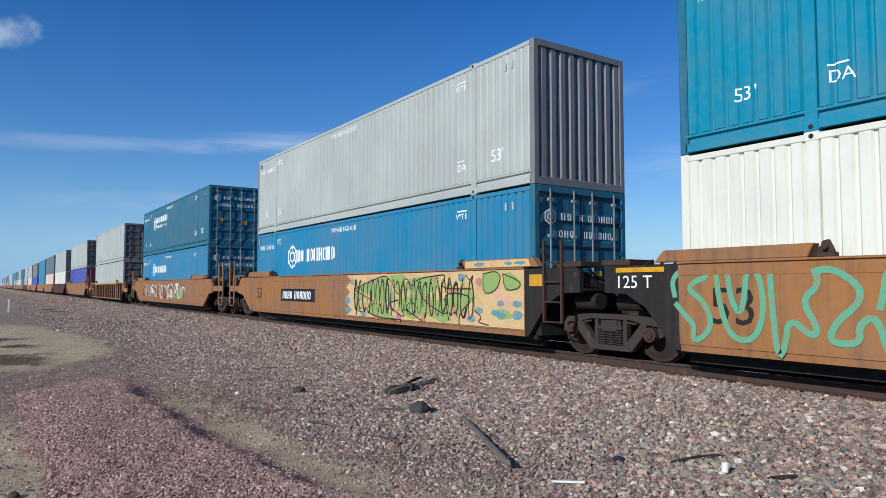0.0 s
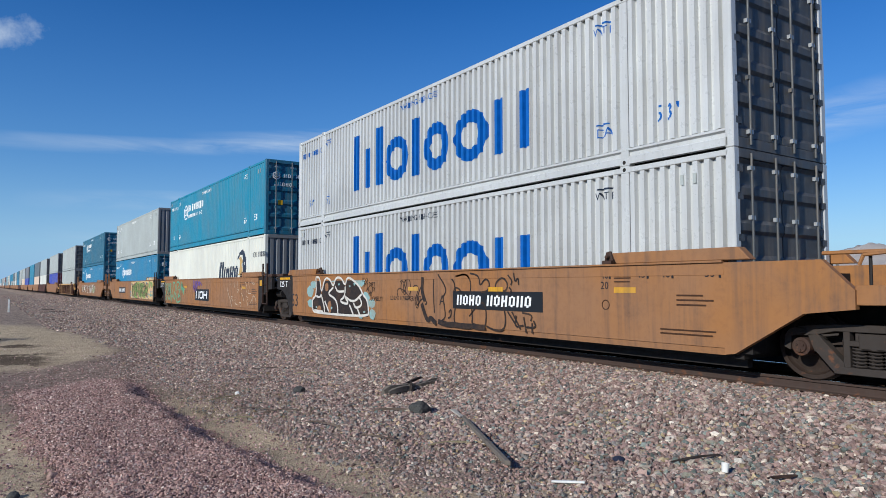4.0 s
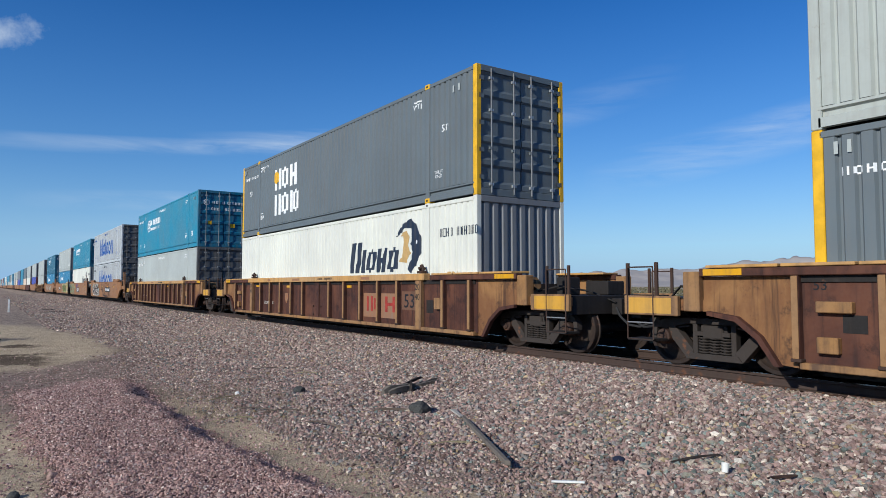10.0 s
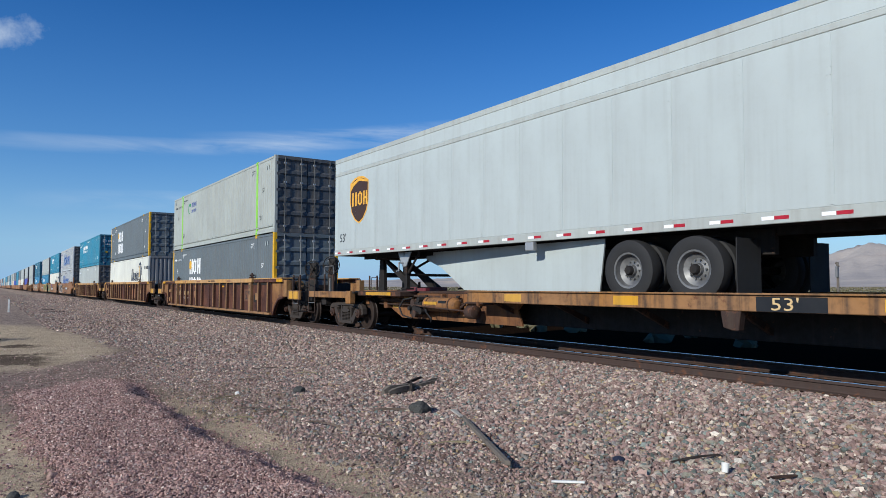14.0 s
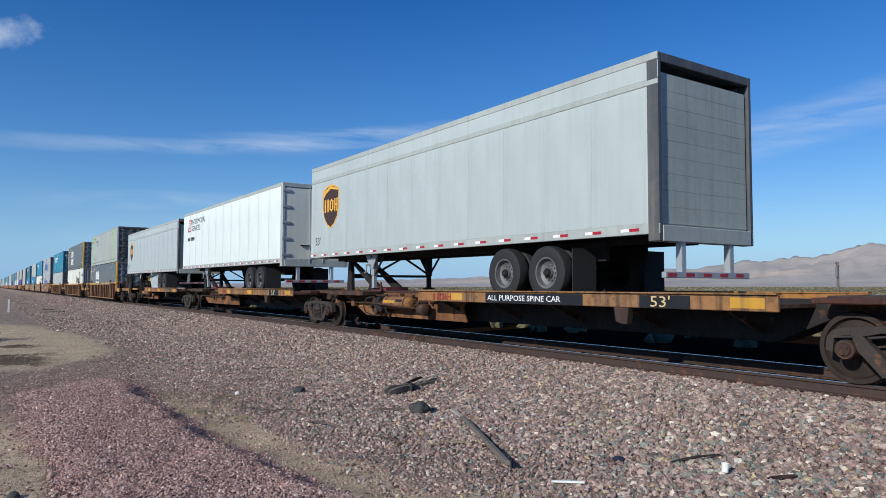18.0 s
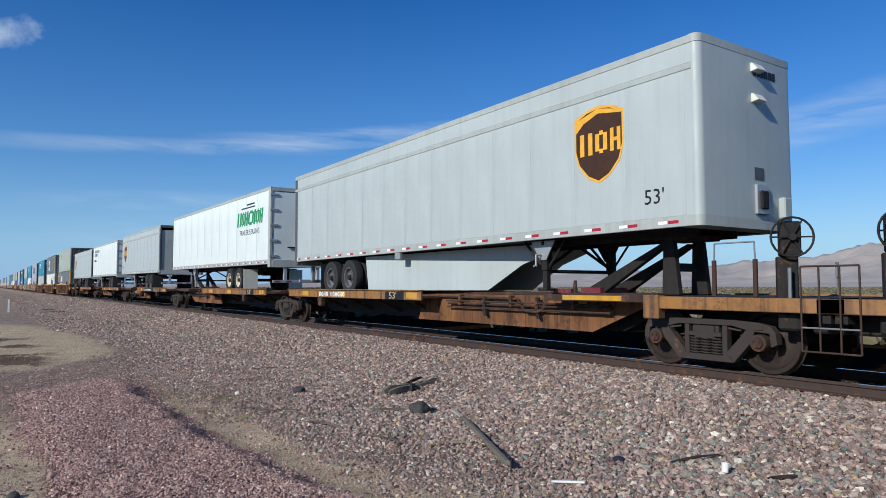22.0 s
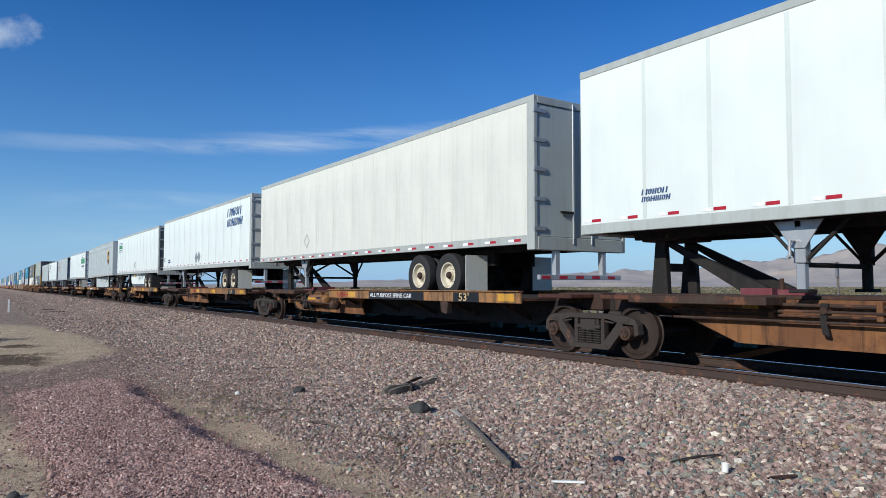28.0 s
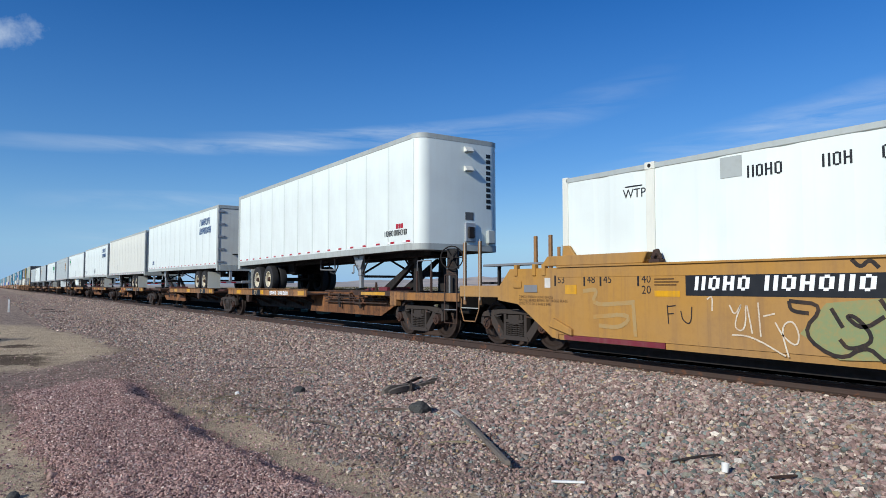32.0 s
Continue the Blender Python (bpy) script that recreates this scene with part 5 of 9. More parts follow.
def coupler(car, y, s, z=0.88):
    """A coupler with its shank on the end of a car; s: the way it points along y."""
    def build(bm):
        box(bm, -0.10, 0.10, min(0, s * 0.62), max(0, s * 0.62), z - 0.10, z + 0.08)
        prism(bm, [(-0.20, s * 0.60), (0.18, s * 0.60), (0.22, s * 0.80), (0.10, s * 0.84), (0.02, s * 0.72), (-0.10, s * 0.80), (-0.22, s * 0.78)], "z", z - 0.16, z + 0.14)
        return soften(bm, 0.015)
    shared(("coupler", s, z), "coupler", build, BLACK_STEEL, car, pose(0, y, 0))

    def hose(bm):
        pts = [Vector((-0.34, 0, 0.85)), Vector((-0.36, s * 0.10, 0.70)), Vector((-0.34, s * 0.28, 0.55)), Vector((-0.30, s * 0.5, 0.52)), Vector((-0.26, s * 0.70, 0.60))]
        for a, b in zip(pts, pts[1:]):
            tube(bm, a, b, 0.022, 7)
        return bm
    shared(("hose", s), "air_hose", hose, RUBBER, car, pose(0, y, 0), "black rubber air hose")


def brake_wheel(car, y, z, x=-0.95, post_z=1.1):
    def build(bm):
        n = 20
        for i in range(n):
            a0, a1 = math.tau * i / n, math.tau * (i + 1) / n
            tube(bm, (0.27 * math.cos(a0), 0, 0.27 * math.sin(a0)), (0.27 * math.cos(a1), 0, 0.27 * math.sin(a1)), 0.016, 6)
        for i in range(6):
            a = math.tau * i / 6
            tube(bm, (0, 0.02, 0), (0.27 * math.cos(a), 0, 0.27 * math.sin(a)), 0.012, 5)
        tube(bm, (0, -0.04, 0), (0, 0.12, 0), 0.05, 10)
        return bm
    box_ob = shared("brakebox", "brake_housing", lambda bm: soften(box(box(bm, -0.13, 0.13, 0.05, 0.26, -0.26, 0.22), -0.17, 0.10, 0.10, 0.24, -0.85, -0.26), 0.02), BLACK_STEEL, car, pose(x, y, z, 0, 0, -48))
    shared("brakewheel", "brake_wheel", build, BLACK_STEEL, box_ob)


def handrail(car, name, pts, r=0.017, mat=None):
    bm = bmesh.new()
    for a, b in zip(pts, pts[1:]):
        tube(bm, a, b, r, 7)
    return part(name, bm, mat or BUFF, car)


def end_ladder(car, y, mat, x=-1.44, z0=0.42, z1=1.62, w=0.42):
    """Upright grab irons with rungs at a car's end."""
    bm = bmesh.new()
    for q in (0, w):
        box(bm, x - 0.02, x + 0.03, y + q - 0.025, y + q + 0.025, z0, z1)
    for i in range(4):
        z = z0 + 0.02 + i * 0.36
        if z < z1:
            tube(bm, (x - 0.01, y, z), (x - 0.01, y + w, z), 0.016, 6)
    return part("ladder", bm, mat, car)


# ---- well cars ----
CHORD = paint("worn_yellow_chord_paint", srgb(190, 146, 88), 0.65, 0.4, 0.2, (0.15, 0.09, 0.055))


END_BUFF = stained("worn_buff_end_paint", srgb(50, 32, 26), srgb(118, 80, 50), srgb(150, 110, 68))


def lock_stand(s, q, z):
    """Small locking stand for a box's corner, on a chord at height z."""
    def build(bm):
        box(bm, *sorted((s * 1.36, s * 1.52)), q * 6.08 - 0.10, q * 6.08 + 0.10, z, z + 0.06)
        prism(bm, [(q * 6.08 - 0.09, z + 0.06), (q * 6.08 + 0.10, z + 0.06), (q * 6.08 + 0.06, z + 0.20), (q * 6.08 - 0.02, z + 0.22)], "x", *sorted((s * 1.40, s * 1.46)))
        tube(bm, (s * 1.34, q * 6.08, z + 0.12), (s * 1.53, q * 6.08, z + 0.12), 0.035, 8)
        return soften(bm, 0.008)
    return build



def ribbed_well(label, front_drawbar=True, rear_drawbar=True, brake=0, yellow=True, full=True):
    """A well unit with ribbed side girders and a truck under each end."""
    c = tagged(new("well_car"), label, "railway car", "well cars of the train")
    for s in (-1, 1):
        x0, x1 = sorted((s * 1.385, s * 1.41))
        part("side_plate", box(bmesh.new(), x0, x1, -8.25, 8.25, 0.26, 1.40), BROWN, c)
        a, b = sorted((s * 1.34, s * 1.535))
        for y0, y1 in ((-6.3, 0.085), (0.105, 6.5)):
            part("top_chord", soften(box(bmesh.new(), a, b, y0, y1, 1.385, 1.545), 0.012), CHORD, c)
        a, b = sorted((s * 1.30, s * 1.50))
        part("bottom_chord", soften(box(bmesh.new(), a, b, -8.2, 8.2, 0.20, 0.285), 0.01), BUFF, c)
        # black bar added below the girder so that the rail stays in shade
        part("bottom_flange", box(bmesh.new(), *sorted((s * 1.0, s * 1.12)), -8.1, 8.1, 0.10, 0.198), BLACK_STEEL, c)
        # black strip under the top chord: its cast shadow made as a part
        part("chord_angle", box(bmesh.new(), *sorted((s * 1.411, s * 1.435)), -8.2, 8.2, 1.30, 1.383), BLACK_STEEL, c)
        for i in range(-2, 15):
            y = -6.02 + i * 1.018
            if i in (0, 12):
                shared(("wide_rib", s), "lifting_post", lambda bm: soften(box(bm, min(s * 1.41, s * 1.52), max(s * 1.41, s * 1.52), -0.13, 0.13, 0.22, 1.385), 0.012), BUFF, c, pose(0, y, 0))
            elif i == 6:
                mid = shared(("mid_rib", s), "joint_plate", lambda bm: soften(box(bm, min(s * 1.41, s * 1.45), max(s * 1.41, s * 1.45), -0.16, 0.16, 0.285, 1.385), 0.008), BROWN, c, pose(0, y, 0))
                for dy, z in ((-0.28, 0.36), (0.28, 0.36), (-0.28, 0.62), (0.28, 0.62)):
                    shared(("mid_bolt", s), "bolt", lambda bm: tube(bm, (s * 1.40, 0, 0), (s * 1.435, 0, 0), 0.03, 8), DARK_BROWN, mid, pose(0, dy, z))
            else:
                shared(("rib", s), "side_post", lambda bm: soften(prism(bm, [(s * 1.41, -0.05), (s * 1.50, -0.045), (s * 1.515, 0.0), (s * 1.50, 0.045), (s * 1.41, 0.05)], "z", 0.286, 1.384), 0.006), BROWN, c, pose(0, y, 0))
                if s < 0:
                    shared("rib_face", "post_face", lambda bm: soften(box(bm, -1.524, -1.508, -0.042, 0.042, 0.33, 1.38), 0.004), BUFF, c, pose(0, y, 0), "worn buff face of a side post")
                shared(("rib_foot", s), "post_foot", lambda bm: soften(box(bm, *sorted((s * 1.41, s * 1.525)), -0.07, 0.07, 0.286, 0.33), 0.008), DARK_BROWN, c, pose(0, y, 0))
        for q in (-1, 1):
            # end girder: rises over the truck to the platform
            pts = [(q * 8.26, 0.20), (q * 8.48, 0.22), (q * 8.72, 0.55), (q * 9.05, 0.80), (q * 9.5, 0.88), (q * 11.0, 0.90), (q * 11.0, 1.05), (q * 9.62, 1.05), (q * 9.62, 1.385), (q * 8.26, 1.385)]
            part("end_girder", prism(bmesh.new(), pts, "x", *sorted((s * 1.36, s * 1.40))), END_BUFF, c)
            bm = bmesh.new()
            a, b = sorted((s * 1.40, s * 1.49))
            prism(bm, [(q * 8.46, 0.20), (q * 8.54, 0.20), (q * 8.78, 0.53), (q * 9.09, 0.76), (q * 9.52, 0.83), (q * 9.52, 0.89), (q * 9.06, 0.83), (q * 8.72, 0.58)], "x", a, b)
            part("arch_flange", bm, BROWN, c)
            part("end_chord", soften(box(bmesh.new(), *sorted((s * 1.34, s * 1.51)), *sorted((q * 6.52, q * 9.62)), 1.387, 1.50), 0.01), BROWN, c)
            for k, (u0, u1) in enumerate(((6.62, 7.45), (7.49, 8.4), (8.44, 9.5))):
                part("top_plate", soften(box(bmesh.new(), *sorted((s * 1.05, s * 1.53)), *sorted((q * u0, q * u1)), 1.503, 1.545), 0.008), CHORD, c)
            part("end_box", soften(box(bmesh.new(), *sorted((s * 1.30, s * 1.50)), *sorted((q * 9.63, q * 9.9)), 0.88, 1.46), 0.012), BUFF, c)
            part("end_sill", soften(box(bmesh.new(), *sorted((s * 1.41, s * 1.49)), *sorted((q * 10.01, q * 11.02)), 0.80, 1.10), 0.01), BUFF, c)
            part("yellow_panel", box(bmesh.new(), *sorted((s * 1.49, s * 1.494)), *sorted((q * 10.12, q * 10.92)), 0.83, 1.07), PANEL_YELLOW, c)
            part("yellow_panel", box(bmesh.new(), *sorted((s * 1.51, s * 1.514)), *sorted((q * 8.95, q * 9.55)), 1.40, 1.49), PANEL_YELLOW, c)
            shared(("socket", s, q), "lock_stand", lock_stand(s, q, 1.55), DARK_BROWN, c)
            for y in (10.42, 10.98):
                part("upright", soften(box(bmesh.new(), *sorted((s * 1.42, s * 1.46)), *sorted((q * (y - 0.03), q * (y + 0.03))), 0.9, 1.62), 0.006), DARK_BROWN, c)
            handrail(c, "grab_iron", [(s * 1.49, q * 10.95, 0.42), (s * 1.49, q * 10.95, 1.55), (s * 1.49, q * 10.45, 1.55), (s * 1.49, q * 10.45, 0.42), (s * 1.49, q * 10.95, 0.42)], 0.012, DARK_BROWN)
            handrail(c, "rung", [(s * 1.49, q * 10.95, 0.68), (s * 1.49, q * 10.45, 0.68)], 0.012, GREY_END)
            part("step", box(bmesh.new(), *sorted((s * 1.15, s * 1.5)), min(q * 10.45, q * 10.95), max(q * 10.45, q * 10.95), 0.40, 0.43), BLACK_STEEL, c)
    # well floor, end bulkheads, platforms
    part("well_floor", box(bmesh.new(), -1.38, 1.38, -8.15, 8.15, 0.22, 0.335), BLACK_STEEL, c)
    for q in (-1, 1):
        part("end_bulkhead", box(bmesh.new(), -1.34, 1.34, min(q * 8.2, q * 8.32), max(q * 8.2, q * 8.32), 0.34, 1.3), BLACK_STEEL, c)
        part("platform", box(bmesh.new(), -1.35, 1.35, min(q * 8.32, q * 10.98), max(q * 8.32, q * 10.98), 1.02, 1.075), BLACK_STEEL, c)
        part("centre_sill", soften(box(bmesh.new(), -0.32, 0.32, min(q * 8.3, q * 11.2), max(q * 8.3, q * 11.2), 0.72, 1.02), 0.01), BLACK_STEEL, c)
        part("cross_beam", box(bmesh.new(), -1.36, 1.36, min(q * 10.8, q * 10.98), max(q * 10.8, q * 10.98), 0.74, 1.02), BLACK_STEEL, c)
        coupler(c, q * 11.1, q)
        bm = tube(tube(bmesh.new(), (-0.75, q * 8.75, 1.28), (-0.75, q * 9.3, 1.28), 0.16, 14), (-0.75, q * 9.32, 1.28), (-0.75, q * 9.4, 1.28), 0.1, 10)
        part("air_tank", bm, BUFF, c, smooth=True)
        part("pipe_bracket", soften(box(box(bmesh.new(), -0.9, -0.5, *sorted((q * 10.1, q * 10.35)), 1.075, 1.42), 0.2, 0.7, *sorted((q * 9.8, q * 10.4)), 1.075, 1.35), 0.02), BLACK_STEEL, c)
        handrail(c, "air_pipe", [(-1.0, q * 9.7, 1.15), (-1.0, q * 10.3, 1.25), (-0.6, q * 10.7, 1.15), (-0.35, q * 11.1, 0.95)], 0.018, BLACK_STEEL)
        add_truck(c, q * 9.70, full=full)
    # valve boxes on the near side
    for y0, y1, z0, z1 in ((7.55, 7.98, 0.92, 1.06), (7.72, 7.98, 0.42, 0.62), (-6.95, -6.70, 0.72, 0.98)):
        part("valve_box", soften(box(bmesh.new(), -1.51, -1.41, y0, y1, z0, z1), 0.01), BUFF, c)
    # flat black patches by the valve boxes stand in for shade
    part("open_pocket", box(bmesh.new(), -1.4145, -1.4105, 7.42, 7.70, 0.68, 0.90), BLACK_STEEL, c)
    part("open_pocket", box(bmesh.new(), -1.4145, -1.4105, -6.55, -6.25, 0.62, 0.92), BLACK_STEEL, c)
    if brake:
        brake_wheel(c, brake * 10.85, 1.82)
    return c


WELL_FACE = -1.4135
DARK_PATCH = paint("worn_brown_touch_up", srgb(112, 74, 52), 0.72, 0.6, 0.2, (0.08, 0.05, 0.035))
FADED_RED = plain("faded_red_paint", srgb(150, 52, 44), 0.7, var=0.3)
TAN_PATCH = paint("tan_touch_up", srgb(146, 100, 66), 0.7, 0.5, 0.2)


def rib_marks(c, text_53_y=-5.15, numbered=False):
    """Markings on the ribbed girder."""
    lettering("marking", "53", 0.34, INK_BLACK, c, near_face(text_53_y - 0.06, 0.72, WELL_FACE - 0.004), 1.1)
    lettering("marking", "20", 0.15, INK_BLACK, c, near_face(-5.90, 1.16, -1.523))
    lettering("marking", "40", 0.15, INK_BLACK, c, near_face(-5.90, 0.92, -1.523))
    lettering("marking", "LD LMT 168700", 0.10, SPRAY_WHITE, c, near_face(4.95, 0.60, WELL_FACE - 0.002))
    for txt, y, z, x in (("53", 8.05, 1.20, WELL_FACE), ("45", 7.15, 1.20, WELL_FACE), ("20", 6.29, 1.20, -1.523), ("40", 6.29, 1.00, -1.523)):
        lettering("marking", txt, 0.13, INK_BLACK, c, near_face(y, z, x))
    part("class_shield", sheet(bmesh.new(), [(-0.15, 0.15), (0.15, 0.15), (0.15, -0.05), (0.0, -0.2), (-0.15, -0.05)], 0, 0.003), TAN_PATCH, c).matrix_basis = near_face(2.72, 0.86, WELL_FACE)
    if numbered:
        bm = strokes(bmesh.new(), [0.14] * 4 + [-0.30] + [0.13] * 6, 0.20, 0.03, fill=0.3)
        part("number_sign", bm, SPRAY_CREAM, c).matrix_basis = near_face(5.85, 0.80, WELL_FACE - 0.002)
    bm = strokes(bmesh.new(), [0.06] * 4 + [-0.1] + [0.06] * 6, 0.065, 0.035, fill=0.3)
    part("number_sign", bm, INK_BLACK, c).matrix_basis = near_face(-0.2, 1.44, -1.5365)
    for y, w_ in ((1.9, 0.62), (-3.1, 0.5), (4.3, 0.3)):
        part("notice", sheet(bmesh.new(), [(0, 0), (w_, 0), (w_, 0.075), (0, 0.075)], 0, 0.002), TAN_PATCH, c).matrix_basis = near_face(y, 1.425, -1.5355)
    part("patch", box(bmesh.new(), WELL_FACE - 0.002, WELL_FACE + 0.001, text_53_y - 0.66, text_53_y + 0.04, 0.66, 1.12), DARK_PATCH, c)
    bm = bmesh.new()
    box(bm, WELL_FACE - 0.003, WELL_FACE, 2.28, 2.7, 1.20, 1.27)
    box(bm, WELL_FACE - 0.003, WELL_FACE, -2.3, -1.9, 1.20, 1.27)
    box(bm, WELL_FACE - 0.003, WELL_FACE, 5.4, 5.9, 1.22, 1.28)
    part("yellow_panel", bm, PANEL_YELLOW, c)


def continue_end(c, s, q):
    """End fittings of the yellow car: tall uprights with rails, stirrup, walkway and brackets."""
    for y in (10.44, 10.98):
        part("upright", soften(box(bmesh.new(), *sorted((s * 1.38, s * 1.42)), *sorted((q * (y - 0.045), q * (y + 0.045))), 0.85, 2.2), 0.008), BUFF, c)
        part("grab_iron", tube(bmesh.new(), (s * 1.45, q * (y - 0.06), 0.95), (s * 1.45, q * (y - 0.06), 2.24), 0.011, 6), GREY_GREEN, c)
    handrail(c, "stirrup", [(s * 1.45, q * 11.04, 0.98), (s * 1.45, q * 11.06, 0.75), (s * 1.45, q * 10.95, 0.50), (s * 1.45, q * 10.55, 0.50), (s * 1.45, q * 10.42, 0.75), (s * 1.45, q * 10.40, 0.98)], 0.014, BUFF)
    handrail(c, "rung", [(s * 1.45, q * 11.04, 0.78), (s * 1.45, q * 10.42, 0.78)], 0.012, GREY_GREEN)
    part("walkway", soften(box(bmesh.new(), *sorted((s * 1.15, s * 1.43)), *sorted((q * 8.36, q * 10.3)), 1.655, 1.70), 0.006), GREY_END, c, "grey grating walkway")
    for y in (9.15, 8.62, 8.36):
        part("bracket", soften(box(bmesh.new(), *sorted((s * 1.43, s * 1.53)), *sorted((q * (y - 0.045), q * (y + 0.045))), 1.44, 1.66), 0.012), YELLOW_CAR, c)
    for y in (9.22, 8.79):
        part("upright", soften(box(bmesh.new(), *sorted((-s * 0.9, -s * 0.95)), *sorted((q * (y - 0.04), q * (y + 0.04))), 1.2, 2.25), 0.006), BUFF, c)
    part("support", box(bmesh.new(), *sorted((s * 1.2, s * 1.26)), *sorted((q * 9.98, q * 10.03)), 1.23, 1.655), BLACK_STEEL, c)
    part("deck_rail", soften(box(bmesh.new(), *sorted((s * 0.9, s * 1.0)), *sorted((q * 9.6, q * 10.9)), 1.29, 1.34), 0.006), BLACK_STEEL, c)
    part("top_gusset", soften(prism(bmesh.new(), [(q * 8.02, 1.79), (q * 8.0, 1.98), (q * 7.86, 1.98), (q * 7.70, 1.79)], "x", *sorted((s * 1.30, s * 1.36))), 0.008), YELLOW_CAR, c)


def smooth_well(label, paint_mat, near_end, far_end, full=True):
    """A well unit with plain sloping side girders. near_end (-y) and far_end (+y): 'truck', 'shared' (carries the common truck) or 'hung'."""
    c = tagged(new("well_car"), label, "railway car", "well cars of the train")
    for s in (-1, 1):
        def girder(bm):
            prof = [(1.30, 0.29), (1.465, 0.29), (1.475, 0.385), (1.493, 0.39), (1.50, 0.70), (1.50, 1.40), (1.506, 1.41), (1.506, 1.58), (1.40, 1.58), (1.40, 0.5), (1.30, 0.34)]
            return prism(bm, [(s * a, b) for a, b in prof], "y", -8.0, 8.0)
        part("side_girder", girder(bmesh.new()), paint_mat, c)
        # added black bar: blocks the sun from the rail, dark like the shade there
        part("bottom_flange", box(bmesh.new(), *sorted((s * 1.0, s * 1.12)), -8.1, 8.1, 0.10, 0.238), BLACK_STEEL, c)
        bm = box(bmesh.new(), *sorted((s * 1.38, s * 1.54)), -8.0, 8.0, 1.582, 1.61)
        part("top_chord", bm, paint_mat, c)
    for q, kind in ((-1, near_end), (1, far_end)):
        out = 9.45 if kind != "truck" else 9.72
        for s in (-1, 1):
            bm = bmesh.new()
            prism(bm, [(q * 8.0, 0.30), (q * 8.15, 0.32), (q * 9.1, 0.90), (q * out, 0.97), (q * out, 1.2), (q * (out - 0.38), 1.58), (q * 8.0, 1.58)] if kind == "truck" else [(q * 8.0, 0.30), (q * 8.10, 0.30), (q * 8.62, 0.92), (q * 9.0, 1.12), (q * out, 1.14), (q * out, 1.52), (q * (out - 0.08), 1.58), (q * 8.0, 1.58)], "x", *sorted((s * 1.40, s * 1.50)))
            part("end_girder", bm, BLACK_STEEL if kind != "truck" else paint_mat, c)
            if kind != "truck":
                part("yellow_panel", box(bmesh.new(), *sorted((s * 1.50, s * 1.504)), *sorted((q * 8.14, q * 8.58)) if q < 0 else (8.25, 9.2), *((1.25, 1.47) if q < 0 else (1.47, 1.545))), PANEL_YELLOW, c)
                bm = soften(box(bmesh.new(), *sorted((s * 0.9, s * 1.52)), *sorted((q * 8.9, q * 9.5)), 1.585, 1.68), 0.01)
                part("end_plate", bm, DARK_BROWN, c)
            else:
                part("end_sill", soften(box(bmesh.new(), *sorted((s * 1.38, s * 1.46)), *sorted((q * 9.7, q * 11.1)), 1.02, 1.26), 0.01), paint_mat, c)
                if paint_mat is YELLOW_CAR:
                    continue_end(c, s, q)
                    continue
                handrail(c, "handrail", [(s * 1.44, q * 9.75, 1.5), (s * 1.44, q * 9.8, 1.62), (s * 1.44, q * 10.55, 1.68), (s * 1.44, q * 10.6, 1.1)], 0.022, paint_mat)
                for yy in (10.48, 11.08):
                    part("upright", soften(box(bmesh.new(), *sorted((s * 1.40, s * 1.46)), *sorted((q * (yy - 0.035), q * (yy + 0.035))), 0.55, 2.3), 0.008), ORANGE if paint_mat is not YELLOW_CAR else BUFF, c)
                handrail(c, "ladder", [(s * 1.43, q * 10.48, 0.9), (s * 1.43, q * 10.52, 0.42), (s * 1.43, q * 11.02, 0.42), (s * 1.43, q * 11.08, 0.9)], 0.018, ORANGE if paint_mat is not YELLOW_CAR else BUFF)
                handrail(c, "rung", [(s * 1.43, q * 10.48, 0.75), (s * 1.43, q * 11.08, 0.75)], 0.016, GALV)
                handrail(c, "walkway_rail", [(s * 1.38, q * 9.3, 1.66), (s * 1.38, q * 10.4, 1.66), (s * 1.38, q * 10.4, 1.22)], 0.026, paint_mat)
                handrail(c, "walkway_rail", [(s * 1.38, q * 9.85, 1.66), (s * 1.38, q * 9.85, 1.22)], 0.02, BLACK_STEEL)
        for s in (-1, 1):
            shared(("socket2", s, q, paint_mat is YELLOW_CAR), "lock_stand", lock_stand(s, q * 0.965, 1.61), DARK_BROWN if paint_mat is not YELLOW_CAR else RUSTY, c)
            shared(("hump", s, q), "raised_chord", lambda bm: soften(prism(bm, [(q * 6.08, 1.611), (q * 5.99, 1.79), (q * 8.25, 1.79), (q * 8.42, 1.611)], "x", *sorted((s * 1.36, s * 1.525))), 0.012), paint_mat, c)
        part("platform", box(bmesh.new(), -1.38, 1.38, *sorted((q * 8.35, q * (out if kind != "truck" else 11.05))), 1.16, 1.22), BLACK_STEEL, c)
        part("end_bulkhead", box(bmesh.new(), -1.38, 1.38, *sorted((q * 8.2, q * 8.34)), 0.32, 1.45), BLACK_STEEL, c)
        part("centre_sill", soften(box(bmesh.new(), -0.34, 0.34, *sorted((q * 8.3, q * (9.73 if kind != "truck" else 11.2))), 0.74, 1.12), 0.01), BLACK_STEEL, c)
        if kind == "truck":
            coupler(c, q * 11.1, q)
            add_truck(c, q * 9.72, full=full)
            if paint_mat is not YELLOW_CAR:
                brake_wheel(c, q * 10.4, 1.75)
        elif kind == "shared":
            add_truck(c, q * 9.735, full=full)
        if kind != "truck":
            bm = tube(bmesh.new(), (-1.02, q * 9.0, 0.98), (-1.02, q * 9.5, 0.98), 0.15, 14)
            part("air_tank", bm, BLACK_STEEL, c, smooth=True)
            if q < 0:
                end_ladder(c, -9.05, DARK_BROWN, x=-1.54, z0=0.58, z1=2.08, w=0.46)
